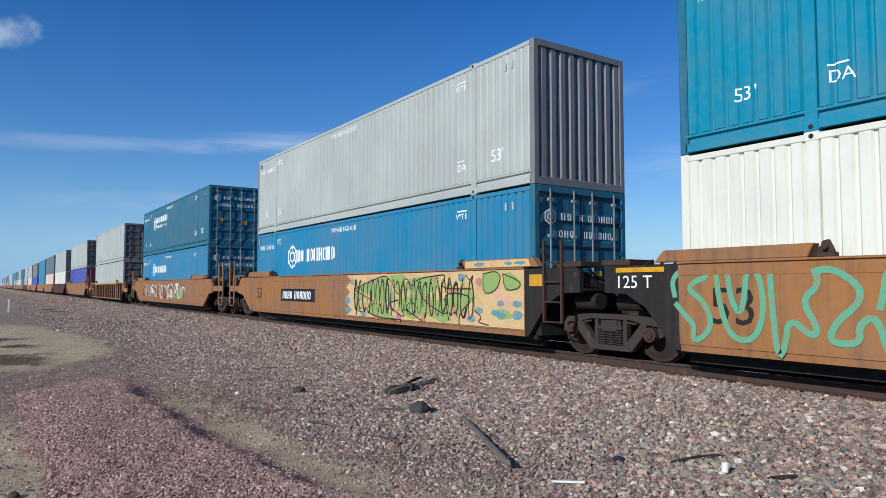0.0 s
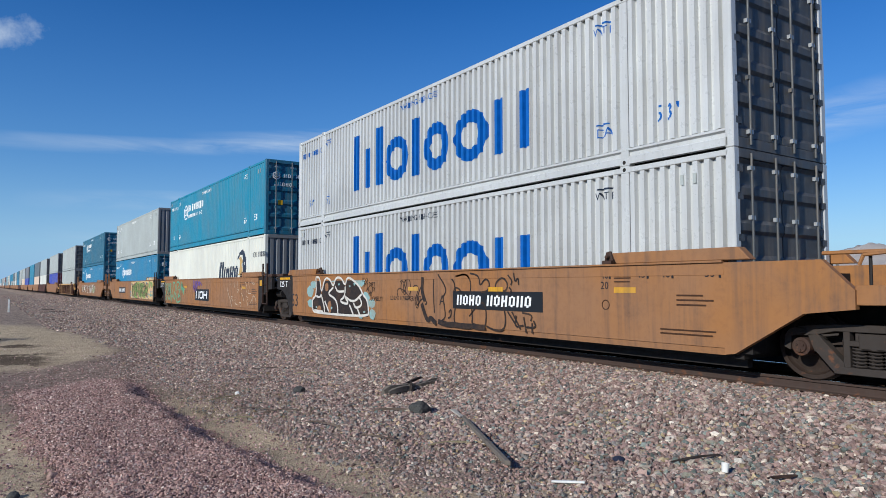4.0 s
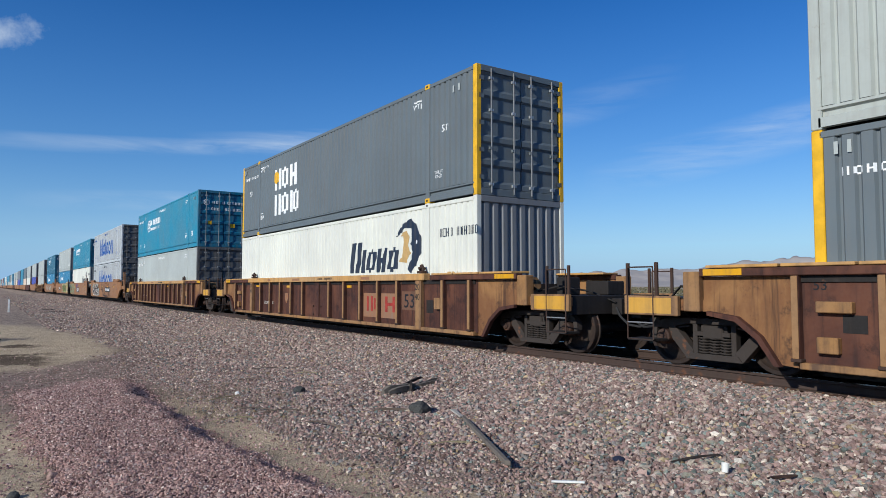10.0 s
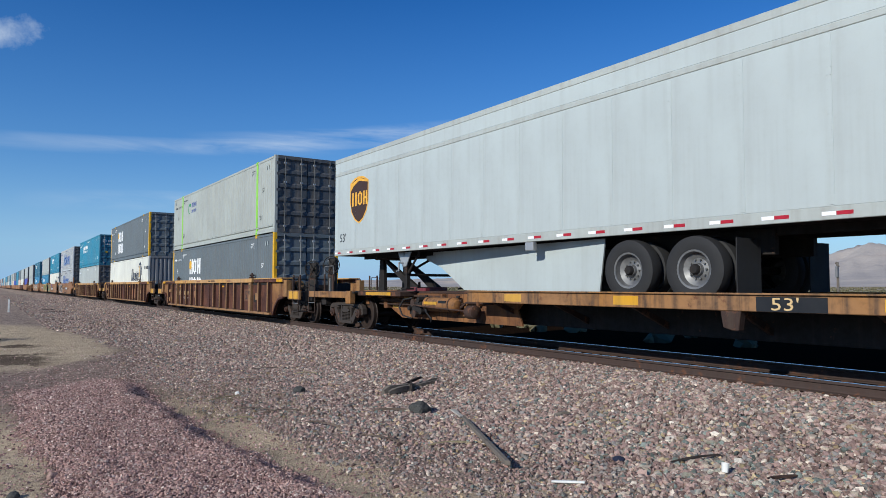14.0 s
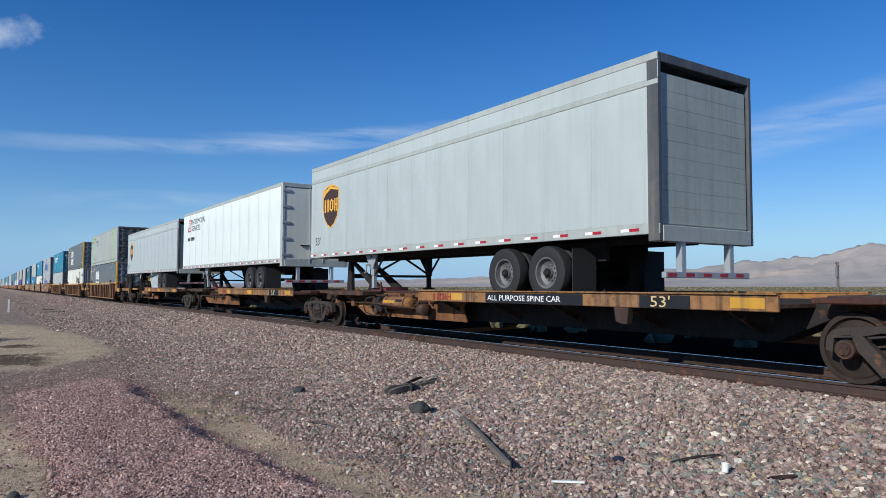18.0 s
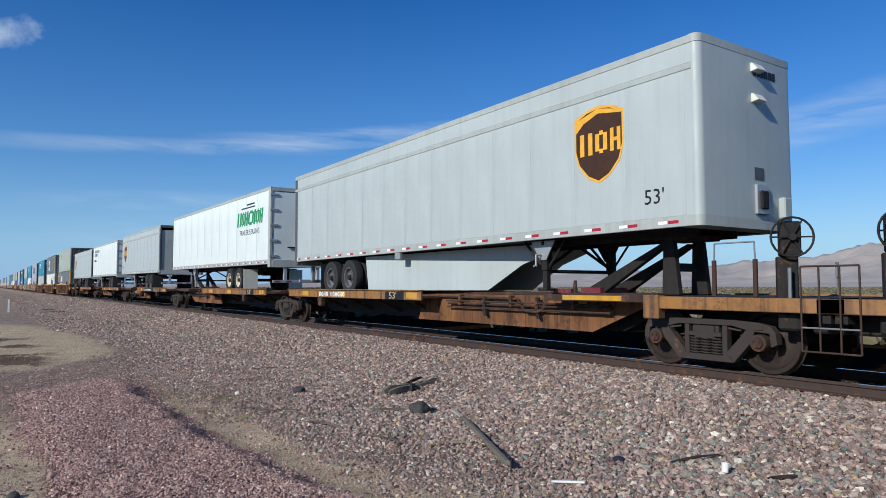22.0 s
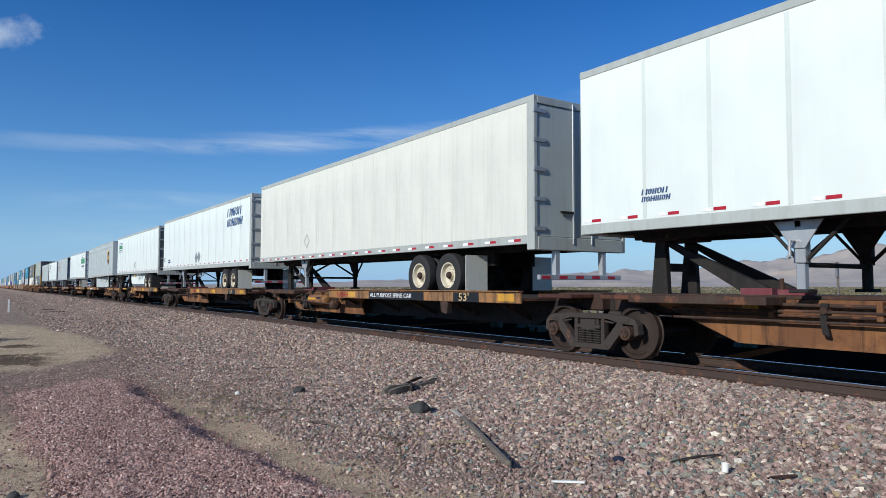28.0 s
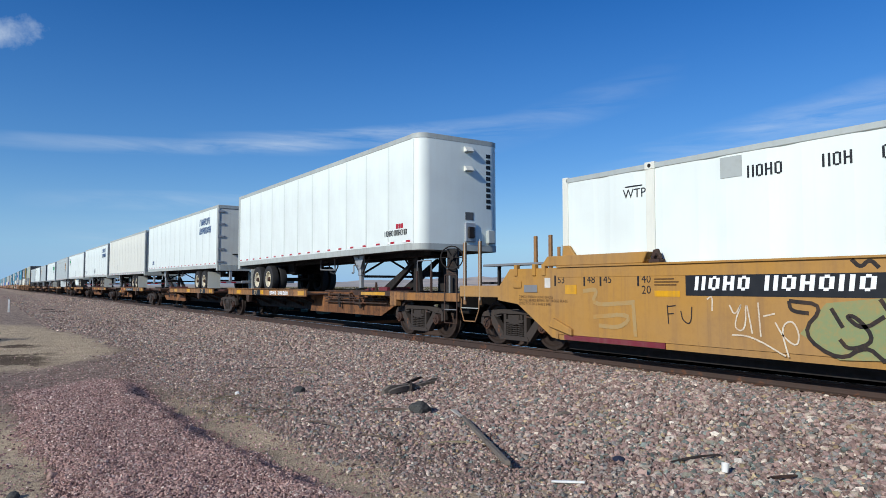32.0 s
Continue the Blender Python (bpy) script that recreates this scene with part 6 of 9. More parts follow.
            for k in range(3):
                handrail(c, "air_pipe", [(-1.2 + 0.3 * k, q * 8.7, 1.66), (-1.15 + 0.3 * k, q * 9.1, 1.5 - 0.1 * k), (-0.9 + 0.2 * k, q * 9.45, 1.3)], 0.02, BLACK_STEEL)
            part("pipe_bracket", soften(box(bmesh.new(), -1.3, -1.0, *sorted((q * 9.1, q * 9.4)), 1.22, 1.40), 0.02), DARK_BROWN, c)
            handrail(c, "hose", [(-0.8, q * 9.3, 1.62), (-0.82, q * 9.45, 1.4), (-0.8, q * 9.6, 1.15), (-0.7, q * 9.7, 1.0)], 0.02, RUBBER)
    part("well_floor", box(bmesh.new(), -1.36, 1.36, -8.2, 8.2, 0.24, 0.335), BLACK_STEEL, c)
    return c


GIRDER_X = -1.5015


def graffiti(c, y0, y1, z0, z1, n, inks, seed, width=(0.05, 0.13), fill=None, name="spray_paint", lift=0.0, big=1.0):
    """Overlapping sprayed loops along a girder between y0 (forward) and y1."""
    rnd = random.Random(seed)
    if fill:
        for k, ink in enumerate(fill):
            bm = bmesh.new()
            for i in range(max(3, n // 2)):
                cx, cy = rnd.uniform(0.2, y0 - y1 - 0.2), rnd.uniform(z0 + 0.15, z1 - 0.15)
                rx, ry = rnd.uniform(0.3, 0.7) * big, rnd.uniform(0.14, 0.28) * big
                m = 11
                pts = []
                for j in range(m):
                    a = math.tau * j / m
                    pts.append((cx + rx * math.cos(a) * rnd.uniform(0.7, 1.15), min(max(cy + ry * math.sin(a) * rnd.uniform(0.7, 1.15), z0), z1)))
                sheet(bm, pts, 0.0, 0.0008 + 0.0006 * k + 0.00005 * i)
            part(name, bm, ink, c).matrix_basis = near_face(y0, 0, GIRDER_X - lift)
    step = (y0 - y1) / n
    for k, ink in enumerate(inks):
        bm = bmesh.new()
        for i in range(n):
            cx = step * (i + 0.5)
            pts = []
            a = rnd.uniform(0, 6.28)
            turn = rnd.choice((-1, 1)) * rnd.uniform(0.9, 1.5)
            for j in range(rnd.randint(4, 7)):
                a += turn * rnd.uniform(0.5, 1.3)
                pts.append((cx + step * 0.55 * math.cos(a) * rnd.uniform(0.5, 1), min(max((z0 + z1) / 2 + (z1 - z0) * 0.52 * math.sin(a) * rnd.uniform(0.6, 1), z0), z1)))
            ribbon(bm, pts, rnd.uniform(*width), 0, 0.004 + 0.0006 * k + 0.0001 * (i % 5))
        part(name, bm, ink, c).matrix_basis = near_face(y0, 0, GIRDER_X - lift)


def plate_marks(c, y, dark=True, size=0.26, z=1.16):
    """Number board: white plain bars on a black plate."""
    bm = sheet(bmesh.new(), [(-0.15, -0.08), (2.75, -0.08), (2.75, size + 0.08), (-0.15, size + 0.08)], 0, 0.003)
    p = part("number_board", bm, INK_BLACK if dark else SPRAY_WHITE, c)
    p.matrix_basis = near_face(y, z, GIRDER_X)
    bm = strokes(bmesh.new(), [0.17] * 4 + [-0.16] + [0.18] * 6, size, 0.055, 0.0, 0.0, 0.12, 0.006, 0.34)
    part("number_sign", bm, INK_WHITE, p)


# ---- spine cars ----
SILL_BUFF = paint("grimy_buff_sill_paint", srgb(150, 106, 60), 0.74, 0.75, 0.35, (0.06, 0.04, 0.03))
TANK_BUFF = paint("grimy_buff_tank_paint", srgb(140, 98, 60), 0.7, 0.9, 0.35, (0.06, 0.04, 0.03))


def lathe_y(bm, prof, at, caps=True):
    """A profile of (y, radius) turned round the y axis."""
    lathe(bm, prof, n=18, caps=caps)
    for v in bm.verts:
        v.co = Vector((at[0] - v.co.y, at[1] + v.co.x, at[2] + v.co.z))
    return bm



def spine_unit(label, length, near_end, far_end, wheels_near=True, brakes=True):
    """One unit of a spine car; y = 0 is the middle between its trucks. wheels_near: the wheel platform lies towards -y."""
    c = tagged(new("spine_car"), label, "railway car", "spine cars of the train")
    h = length / 2
    s = -1 if wheels_near else 1
    part("centre_sill", soften(prism(bmesh.new(), [(-h, 0.78), (-h + 1.4, 0.78), (-h + 2.2, 0.42), (h - 2.2, 0.42), (h - 1.4, 0.78), (h, 0.78), (h, 1.06), (-h, 1.06)], "x", -0.33, 0.33), 0.012), BLACK_STEEL, c)
    # wheel platform with yellow-edged side sills
    p0, p1 = (s * (h - 1.6), s * (h - 10.6)) if s < 0 else (s * (h - 0.8), s * (h - 9.4))
    lo, hi = min(p0, p1), max(p0, p1)
    part("wheel_platform", box(bmesh.new(), -1.24, 1.24, lo, hi, 0.95, 1.0), RUSTY, c)
    for q in (-1, 1):
        sill = part("side_sill", soften(box(bmesh.new(), *sorted((q * 1.24, q * 1.30)), lo, hi, 0.90, 1.13), 0.01), SILL_BUFF, c)
        part("sill_flange", box(bmesh.new(), *sorted((q * 1.22, q * 1.345)), lo, hi, 1.132, 1.155), SILL_BUFF, c)
        for k in range(5):
            y = lo + 0.8 + k * (hi - lo - 1.6) / 4
            bm = prism(bmesh.new(), [(q * 0.3, 0.50), (q * 0.3, 0.62), (q * 1.24, 0.98), (q * 1.24, 0.90)], "y", y - 0.03, y + 0.03)
            part("outrigger", bm, RUSTY, c)
        for f in (0.02, 0.48, 0.80):
            a = lo + (hi - lo) * f
            part("yellow_panel", box(bmesh.new(), *sorted((q * 1.30, q * 1.304)), a, a + 0.52, 0.94, 1.09), PANEL_YELLOW, c)
        y = lo + (hi - lo) * (0.30 if s < 0 else 0.7)
        part("jacking_bracket", soften(prism(bmesh.new(), [(y - 0.16, 0.90), (y + 0.16, 0.90), (y + 0.12, 0.66), (y - 0.03, 0.62), (y - 0.12, 0.62)], "x", *sorted((q * 1.15, q * 1.29))), 0.01), RUSTY, c)
    # narrow deck and deep girder web in front of the platform
    f0, f1 = -s * (h - 1.2), p1
    lo2, hi2 = min(f0, f1), max(f0, f1)
    part("narrow_deck", soften(box(bmesh.new(), -0.62, 0.62, lo2, hi2, 1.06, 1.12), 0.01), RUSTY, c)
    for q in (-1, 1):
        pts = [(lo2 - 1.15, 0.92), (lo2 - 0.95, 0.74), (lo2 - 1.10, 0.40), (hi2 - 1.45, 0.40), (hi2 - 0.35, 0.84), (hi2, 0.94), (hi2, 1.06), (lo2 - 1.15, 1.06)]
        if s > 0:
            pts = [(lo2 + hi2 - a, b) for a, b in pts]
        part("girder_web", prism(bmesh.new(), pts, "x", *sorted((q * 0.62, q * 0.66))), SPINE, c)
        if q < 0:
            # bent air line along the top of the girder, black handle shapes, small brackets
            w0, w1 = (lo2 - 0.2, hi2 - 1.2) if s < 0 else (lo2 + 1.2, hi2 + 0.2)
            wm = w0 + (w1 - w0) * 0.35
            handrail(c, "air_line", [(-0.74, w0, 0.86), (-0.74, wm - 0.5, 0.86), (-0.80, wm - 0.3, 0.72), (-0.80, wm + 0.1, 0.74), (-0.74, wm + 0.4, 0.98), (-0.74, w1, 1.0)], 0.026, RUSTY)
            for f in (0.30, 0.62):
                yh = w0 + (w1 - w0) * f
                # one black shape stands for a hanging handle and its shadow
                handle = part("release_handle", soften(prism(bmesh.new(), [(yh - 0.05, 1.02), (yh + 0.05, 1.02), (yh + 0.07, 0.78), (yh + 0.03, 0.60), (yh - 0.06, 0.58), (yh - 0.02, 0.76)], "x", -0.80, -0.75), 0.008), BLACK_STEEL, c)
                part("pivot", tube(bmesh.new(), (-0.83, yh, 0.92), (-0.66, yh, 0.92), 0.05, 8), RUSTY, handle)
            for f in (0.12, 0.46, 0.80):
                yb = w0 + (w1 - w0) * f
                part("pipe_clamp", soften(box(bmesh.new(), -0.79, -0.66, yb - 0.04, yb + 0.04, 0.80, 1.05), 0.008), SPINE, c)
            yb = w0 + (w1 - w0) * (0.9 if s < 0 else 0.1)
            part("yellow_panel", box(bmesh.new(), -0.664, -0.66, yb - 0.16, yb + 0.10, 0.88, 1.0), PANEL_YELLOW, c)
        a, b = sorted((-s * (h - 1.0), -s * (h - 3.4)))
        part("deck_edge", soften(box(bmesh.new(), *sorted((q * 0.66, q * 1.18)), a, b, 0.98, 1.10), 0.01), RUSTY, c)
        if "end" in (near_end, far_end):
            part("yellow_panel", box(bmesh.new(), *sorted((q * 1.18, q * 1.184)), a + 0.5, b - 0.5, 1.0, 1.085), PANEL_YELLOW, c)
    # pipes and brake gear along the near side
    bm = bmesh.new()
    for dz, dx in ((0.84, -0.75), (0.76, -0.78), (0.90, -0.80)):
        tube(bm, (dx, lo2 + 0.9, dz), (dx, hi2 - 0.4, dz), 0.022, 6)
    part("brake_pipe", bm, RUSTY, c)
    ym = (lo2 + hi2) / 2
    if brakes:
        y0 = ym + s * 1.0
        tank = part("air_reservoir", lathe_y(bmesh.new(), [(-0.70, 0.02), (-0.68, 0.11), (-0.60, 0.175), (0.60, 0.175), (0.68, 0.11), (0.70, 0.02)], (-0.87, y0, 0.80)), TANK_BUFF, c, "buff air reservoir", True)
        part("yellow_label", box(bmesh.new(), -1.052, -1.03, y0 - 0.05, y0 + 0.52, 0.80, 0.87), PANEL_YELLOW, tank)
        part("notice", box(bmesh.new(), -1.046, -1.02, y0 - 0.42, y0 - 0.12, 0.84, 0.90), INK_BLACK, tank)
        for dy in (-0.5, 0.45):
            part("tank_strap", lathe_y(bmesh.new(), [(-0.025, 0.182), (0.025, 0.182)], (-0.87, y0 + dy, 0.80), False), RUSTY, tank, smooth=True)
        part("brake_cylinder", lathe_y(bmesh.new(), [(-0.2, 0.05), (-0.16, 0.15), (0.12, 0.15), (0.16, 0.04)], (-0.95, y0 + s * 1.35, 0.66)), RUSTY, c, smooth=True)
        handrail(c, "push_rod", [(-0.95, y0 + s * 1.1, 0.68), (-1.1, y0 + s * 0.3, 0.72), (-1.12, y0 - s * 0.6, 0.76), (-0.95, y0 - s * 1.3, 0.78)], 0.02, RUSTY)
        handrail(c, "air_hose", [(-0.9, ym + 0.3, 0.95), (-1.05, ym + 0.5, 0.9), (-1.1, ym + 0.62, 0.7), (-1.05, ym + 0.55, 0.5), (-0.9, ym + 0.35, 0.42)], 0.02, RUBBER)
        handrail(c, "air_hose", [(-0.95, ym - 0.4, 0.8), (-1.05, ym - 0.6, 0.6), (-1.0, ym - 0.75, 0.45), (-0.85, ym - 0.5, 0.36)], 0.018, RUBBER)
        for dy, z, r in ((-0.15, 0.9, 0.07), (0.12, 0.82, 0.09), (0.05, 0.55, 0.10), (-0.25, 0.62, 0.08), (0.3, 0.68, 0.06)):
            part("valve", tube(bmesh.new(), (-1.02, ym + dy, z), (-0.78, ym + dy, z), r, 10), RUSTY if r > 0.085 else BLACK_STEEL, c, smooth=True)
        for dy, z in ((s * -1.9, 0.78), (s * -3.0, 0.86)):
            part("bracket", soften(box(bmesh.new(), -0.80, -0.66, ym + dy - 0.1, ym + dy + 0.1, z - 0.14, z + 0.12), 0.01), SPINE, c)
        part("yellow_panel", box(bmesh.new(), -0.664, -0.66, ym - s * 1.55 - 0.12, ym - s * 1.55 + 0.16, 0.66, 0.78), PANEL_YELLOW, c)
        part("brake_valve", soften(box(box(box(bmesh.new(), -1.0, -0.68, ym - 0.25, ym + 0.15, 0.58, 0.86), -0.95, -0.72, ym + 0.2, ym + 0.38, 0.52, 0.8), -0.98, -0.7, ym - 0.5, ym - 0.33, 0.62, 0.8), 0.03), BLACK_STEEL, c)
    # hitch stand that holds the trailer's kingpin
    k = -s * (h - 1.1)
    leg_pts = [(k - s * 0.20, 1.1), (k + s * 0.14, 1.1), (k + s * 0.10, 2.02), (k - s * 0.10, 2.02)]
    hs = part("hitch_stand", soften(prism(bmesh.new(), leg_pts, "x", -0.46, -0.34), 0.01), BLACK_STEEL, c, "black hitch stand")
    part("leg", soften(prism(bmesh.new(), leg_pts, "x", 0.34, 0.46), 0.01), BLACK_STEEL, hs)
    for x in (-0.40, 0.28):
        part("strut", soften(prism(bmesh.new(), [(k + s * 0.02, 1.98), (k + s * 0.16, 2.00), (k + s * 1.85, 1.24), (k + s * 1.95, 1.10), (k + s * 1.55, 1.10), (k + s * 1.0, 1.42)], "x", x, x + 0.12), 0.01), BLACK_STEEL, hs)
    part("cross_bar", box(bmesh.new(), -0.34, 0.34, k - 0.05, k + 0.06, 1.5, 1.64), BLACK_STEEL, hs)
    part("lock_pin", tube(bmesh.new(), (-0.5, k + s * 2.15, 1.1), (-0.5, k + s * 2.15, 1.36), 0.05, 8, 0.03), RUSTY, hs)
    part("hitch_plate", soften(box(bmesh.new(), -0.48, 0.48, k - 0.38, k + 0.38, 2.02, 2.12), 0.02), RUSTY, hs)
    bm = box(box(bmesh.new(), -0.5, 0.5, k + s * 1.75 - 0.25, k + s * 1.75 + 0.25, 1.1, 1.22), -0.62, -0.5, k + s * 2.4 - 0.25, k + s * 2.4 + 0.25, 1.12, 1.2)
    part("hitch_foot", bm, MAROON, hs, "red-painted hitch foot")
    for q, kind in ((-1, near_end), (1, far_end)):
        if kind == "end":
            y = q * h
            part("end_platform", box(bmesh.new(), -1.3, 1.3, *sorted((y - q * 1.0, y + q * 2.15)), 1.04, 1.09), BLACK_STEEL, c)
            part("end_sill_sheet", soften(box(bmesh.new(), -1.36, -1.28, *sorted((y - q * 0.6, y + q * 2.15)), 0.90, 1.09), 0.01), SILL_BUFF, c)
            part("sill_box", soften(box(bmesh.new(), -1.38, -1.2, *sorted((y - q * 0.9, y - q * 0.6)), 0.74, 1.11), 0.015), SILL_BUFF, c)
            part("end_sill_sheet", soften(box(bmesh.new(), 1.28, 1.36, *sorted((y - q * 1.0, y + q * 2.15)), 0.88, 1.12), 0.01), SILL_BUFF, c)
            if q > 0:
                lettering("marking", "B-END", 0.09, INK_BLACK, c, near_face(y + q * 1.2, 0.97, -1.362))
            part("centre_sill", soften(box(bmesh.new(), -0.33, 0.33, *sorted((y, y + q * 2.3)), 0.74, 1.04), 0.01), BLACK_STEEL, c)
            part("cross_beam", box(bmesh.new(), -1.3, 1.3, *sorted((y + q * 2.0, y + q * 2.15)), 0.78, 1.04), BLACK_STEEL, c)
            handrail(c, "grab_iron", [(-1.37, y + q * 2.1, 0.42), (-1.37, y + q * 2.1, 1.5), (-1.37, y + q * 1.62, 1.5), (-1.37, y + q * 1.62, 0.42), (-1.37, y + q * 2.1, 0.42)], 0.013, DARK_BROWN)
            handrail(c, "rung", [(-1.37, y + q * 2.1, 0.72), (-1.37, y + q * 1.62, 0.72)], 0.012, GREY_END)
            for dy in (0.35, 0.98):
                part("upright", soften(box(bmesh.new(), -1.34, -1.30, *sorted((y + q * dy - 0.03, y + q * dy + 0.03)), 1.1, 1.62), 0.006), DARK_BROWN, c)
            handrail(c, "grab_iron", [(-1.32, y + q * 0.35, 1.6), (-1.32, y + q * 0.36, 1.86), (-1.32, y + q * 0.97, 1.86), (-1.32, y + q * 0.98, 1.6)], 0.012, GREY_END)
            part("pipe_bracket", soften(box(box(bmesh.new(), -0.9, -0.4, *sorted((y + q * 1.5, y + q * 1.95)), 0.62, 1.02), -1.2, -0.95, *sorted((y + q * 1.2, y + q * 1.5)), 0.66, 0.9), 0.03), BLACK_STEEL, c)
            part("brake_chain", tube(bmesh.new(), (-1.0, y + q * 1.28, 1.5), (-1.0, y + q * 1.28, 1.0), 0.025, 6), GREY_END, c)
            brake_wheel(c, y + q * 1.3, 1.92)
            coupler(c, y + q * 2.2, q)
            add_truck(c, y)
        elif kind == "shared":
            add_truck(c, q * h)
        if kind != "end":
            part("end_casting", soften(box(bmesh.new(), -0.55, 0.55, *sorted((q * (h - 0.15), q * (h - 1.35))), 0.80, 1.12), 0.02), RUSTY, c)
            part("end_plate", soften(box(bmesh.new(), -1.15, 1.15, *sorted((q * (h - 0.35), q * (h - 1.25))), 1.02, 1.10), 0.015), BROWN, c)
    return c


def sill_marks(c, length, ink=INK_WHITE, numbers=True, wheels_near=True, words="", faded=False, at=(-1.3, 3.3)):
    s = -1 if wheels_near else 1
    h = length / 2
    mid = s * (h - 5.0)
    part("number_board", sheet(bmesh.new(), [(-0.2, -0.015), (0.75, -0.015), (0.75, 0.185), (-0.2, 0.185)], 0, 0.002), INK_BLACK, c).matrix_basis = near_face(mid + at[0], 0.92, -1.303)
    lettering("marking", "53'", 0.17, SPRAY_CREAM, c, near_face(mid + at[0], 0.925, -1.306), 1.4)
    if faded:
        part("name_sign", strokes(bmesh.new(), [0.2, 0.2, 0.24], 0.15, 0.04, fill=0.3), FADED_RED, c).matrix_basis = near_face(mid + 4.95, 0.935, -1.305)
    if words:
        part("name_plate", sheet(bmesh.new(), [(-0.05, -0.04), (2.75, -0.04), (2.75, 0.16), (-0.05, 0.16)], 0, 0.002), INK_BLACK, c).matrix_basis = near_face(mid + 2.9, 0.945, -1.303)
        lettering("marking", words, 0.11, ink, c, near_face(mid + 2.88, 0.955, -1.306), 1.25)
    elif numbers:
        bm = strokes(bmesh.new(), [0.13] * 4 + [-0.15] + [0.12] * 6, 0.14, 0.045, fill=0.32)
        part("number_sign", bm, ink, c).matrix_basis = near_face(mid + at[1], 0.935, -1.305)


# ---- road trailers ----
DECK = 1.0


def tyre(bm):
    return lathe(bm, [(-0.12, 0.30), (-0.135, 0.36), (-0.13, 0.46), (-0.11, 0.498), (-0.04, 0.51), (0.04, 0.51), (0.11, 0.498), (0.13, 0.46), (0.135, 0.36), (0.12, 0.30), (-0.12, 0.30)], n=30, caps=False)


def rim(bm):
    lathe(bm, [(-0.115, 0.302), (-0.11, 0.27), (-0.02, 0.25), (0.015, 0.17), (-0.005, 0.10), (-0.06, 0.09), (-0.07, 0.0005)], n=24, caps=False)
    for i in range(10):
        a = math.tau * i / 10
        tube(bm, (-0.03, 0.145 * math.cos(a), 0.145 * math.sin(a)), (0.02, 0.145 * math.cos(a), 0.145 * math.sin(a)), 0.014, 6)
    return bm


def rounded_end(x, y, r, s, n=6):
    """Plan outline of a nose with round corners; s: the way it faces along y."""
    pts = []
    for i in range(n + 1):
        a = math.pi / 2 * i / n
        pts.append((-x + r - r * math.cos(a), y - s * (r - r * math.sin(a))))
    return pts + [(-p[0], p[1]) for p in pts[::-1]]


def seam_strip(bm, z0, z1):
    """A narrow upright joint strip with two rows of rivets, on the near wall."""
    box(bm, -HW - 0.001, -HW + 0.01, -0.035, 0.035, z0, z1)
    z = z0 + 0.05
    while z < z1 - 0.03:
        for y in (-0.02, 0.02):
            box(bm, -HW - 0.005, -HW - 0.001, y - 0.007, y + 0.007, z - 0.007, z + 0.007)
        z += 0.10
    return bm


def handle_tube(pts, r=0.022):
    bm = bmesh.new()
    for a, b in zip(pts, pts[1:]):
        tube(bm, a, b, r, 7)
    return bm


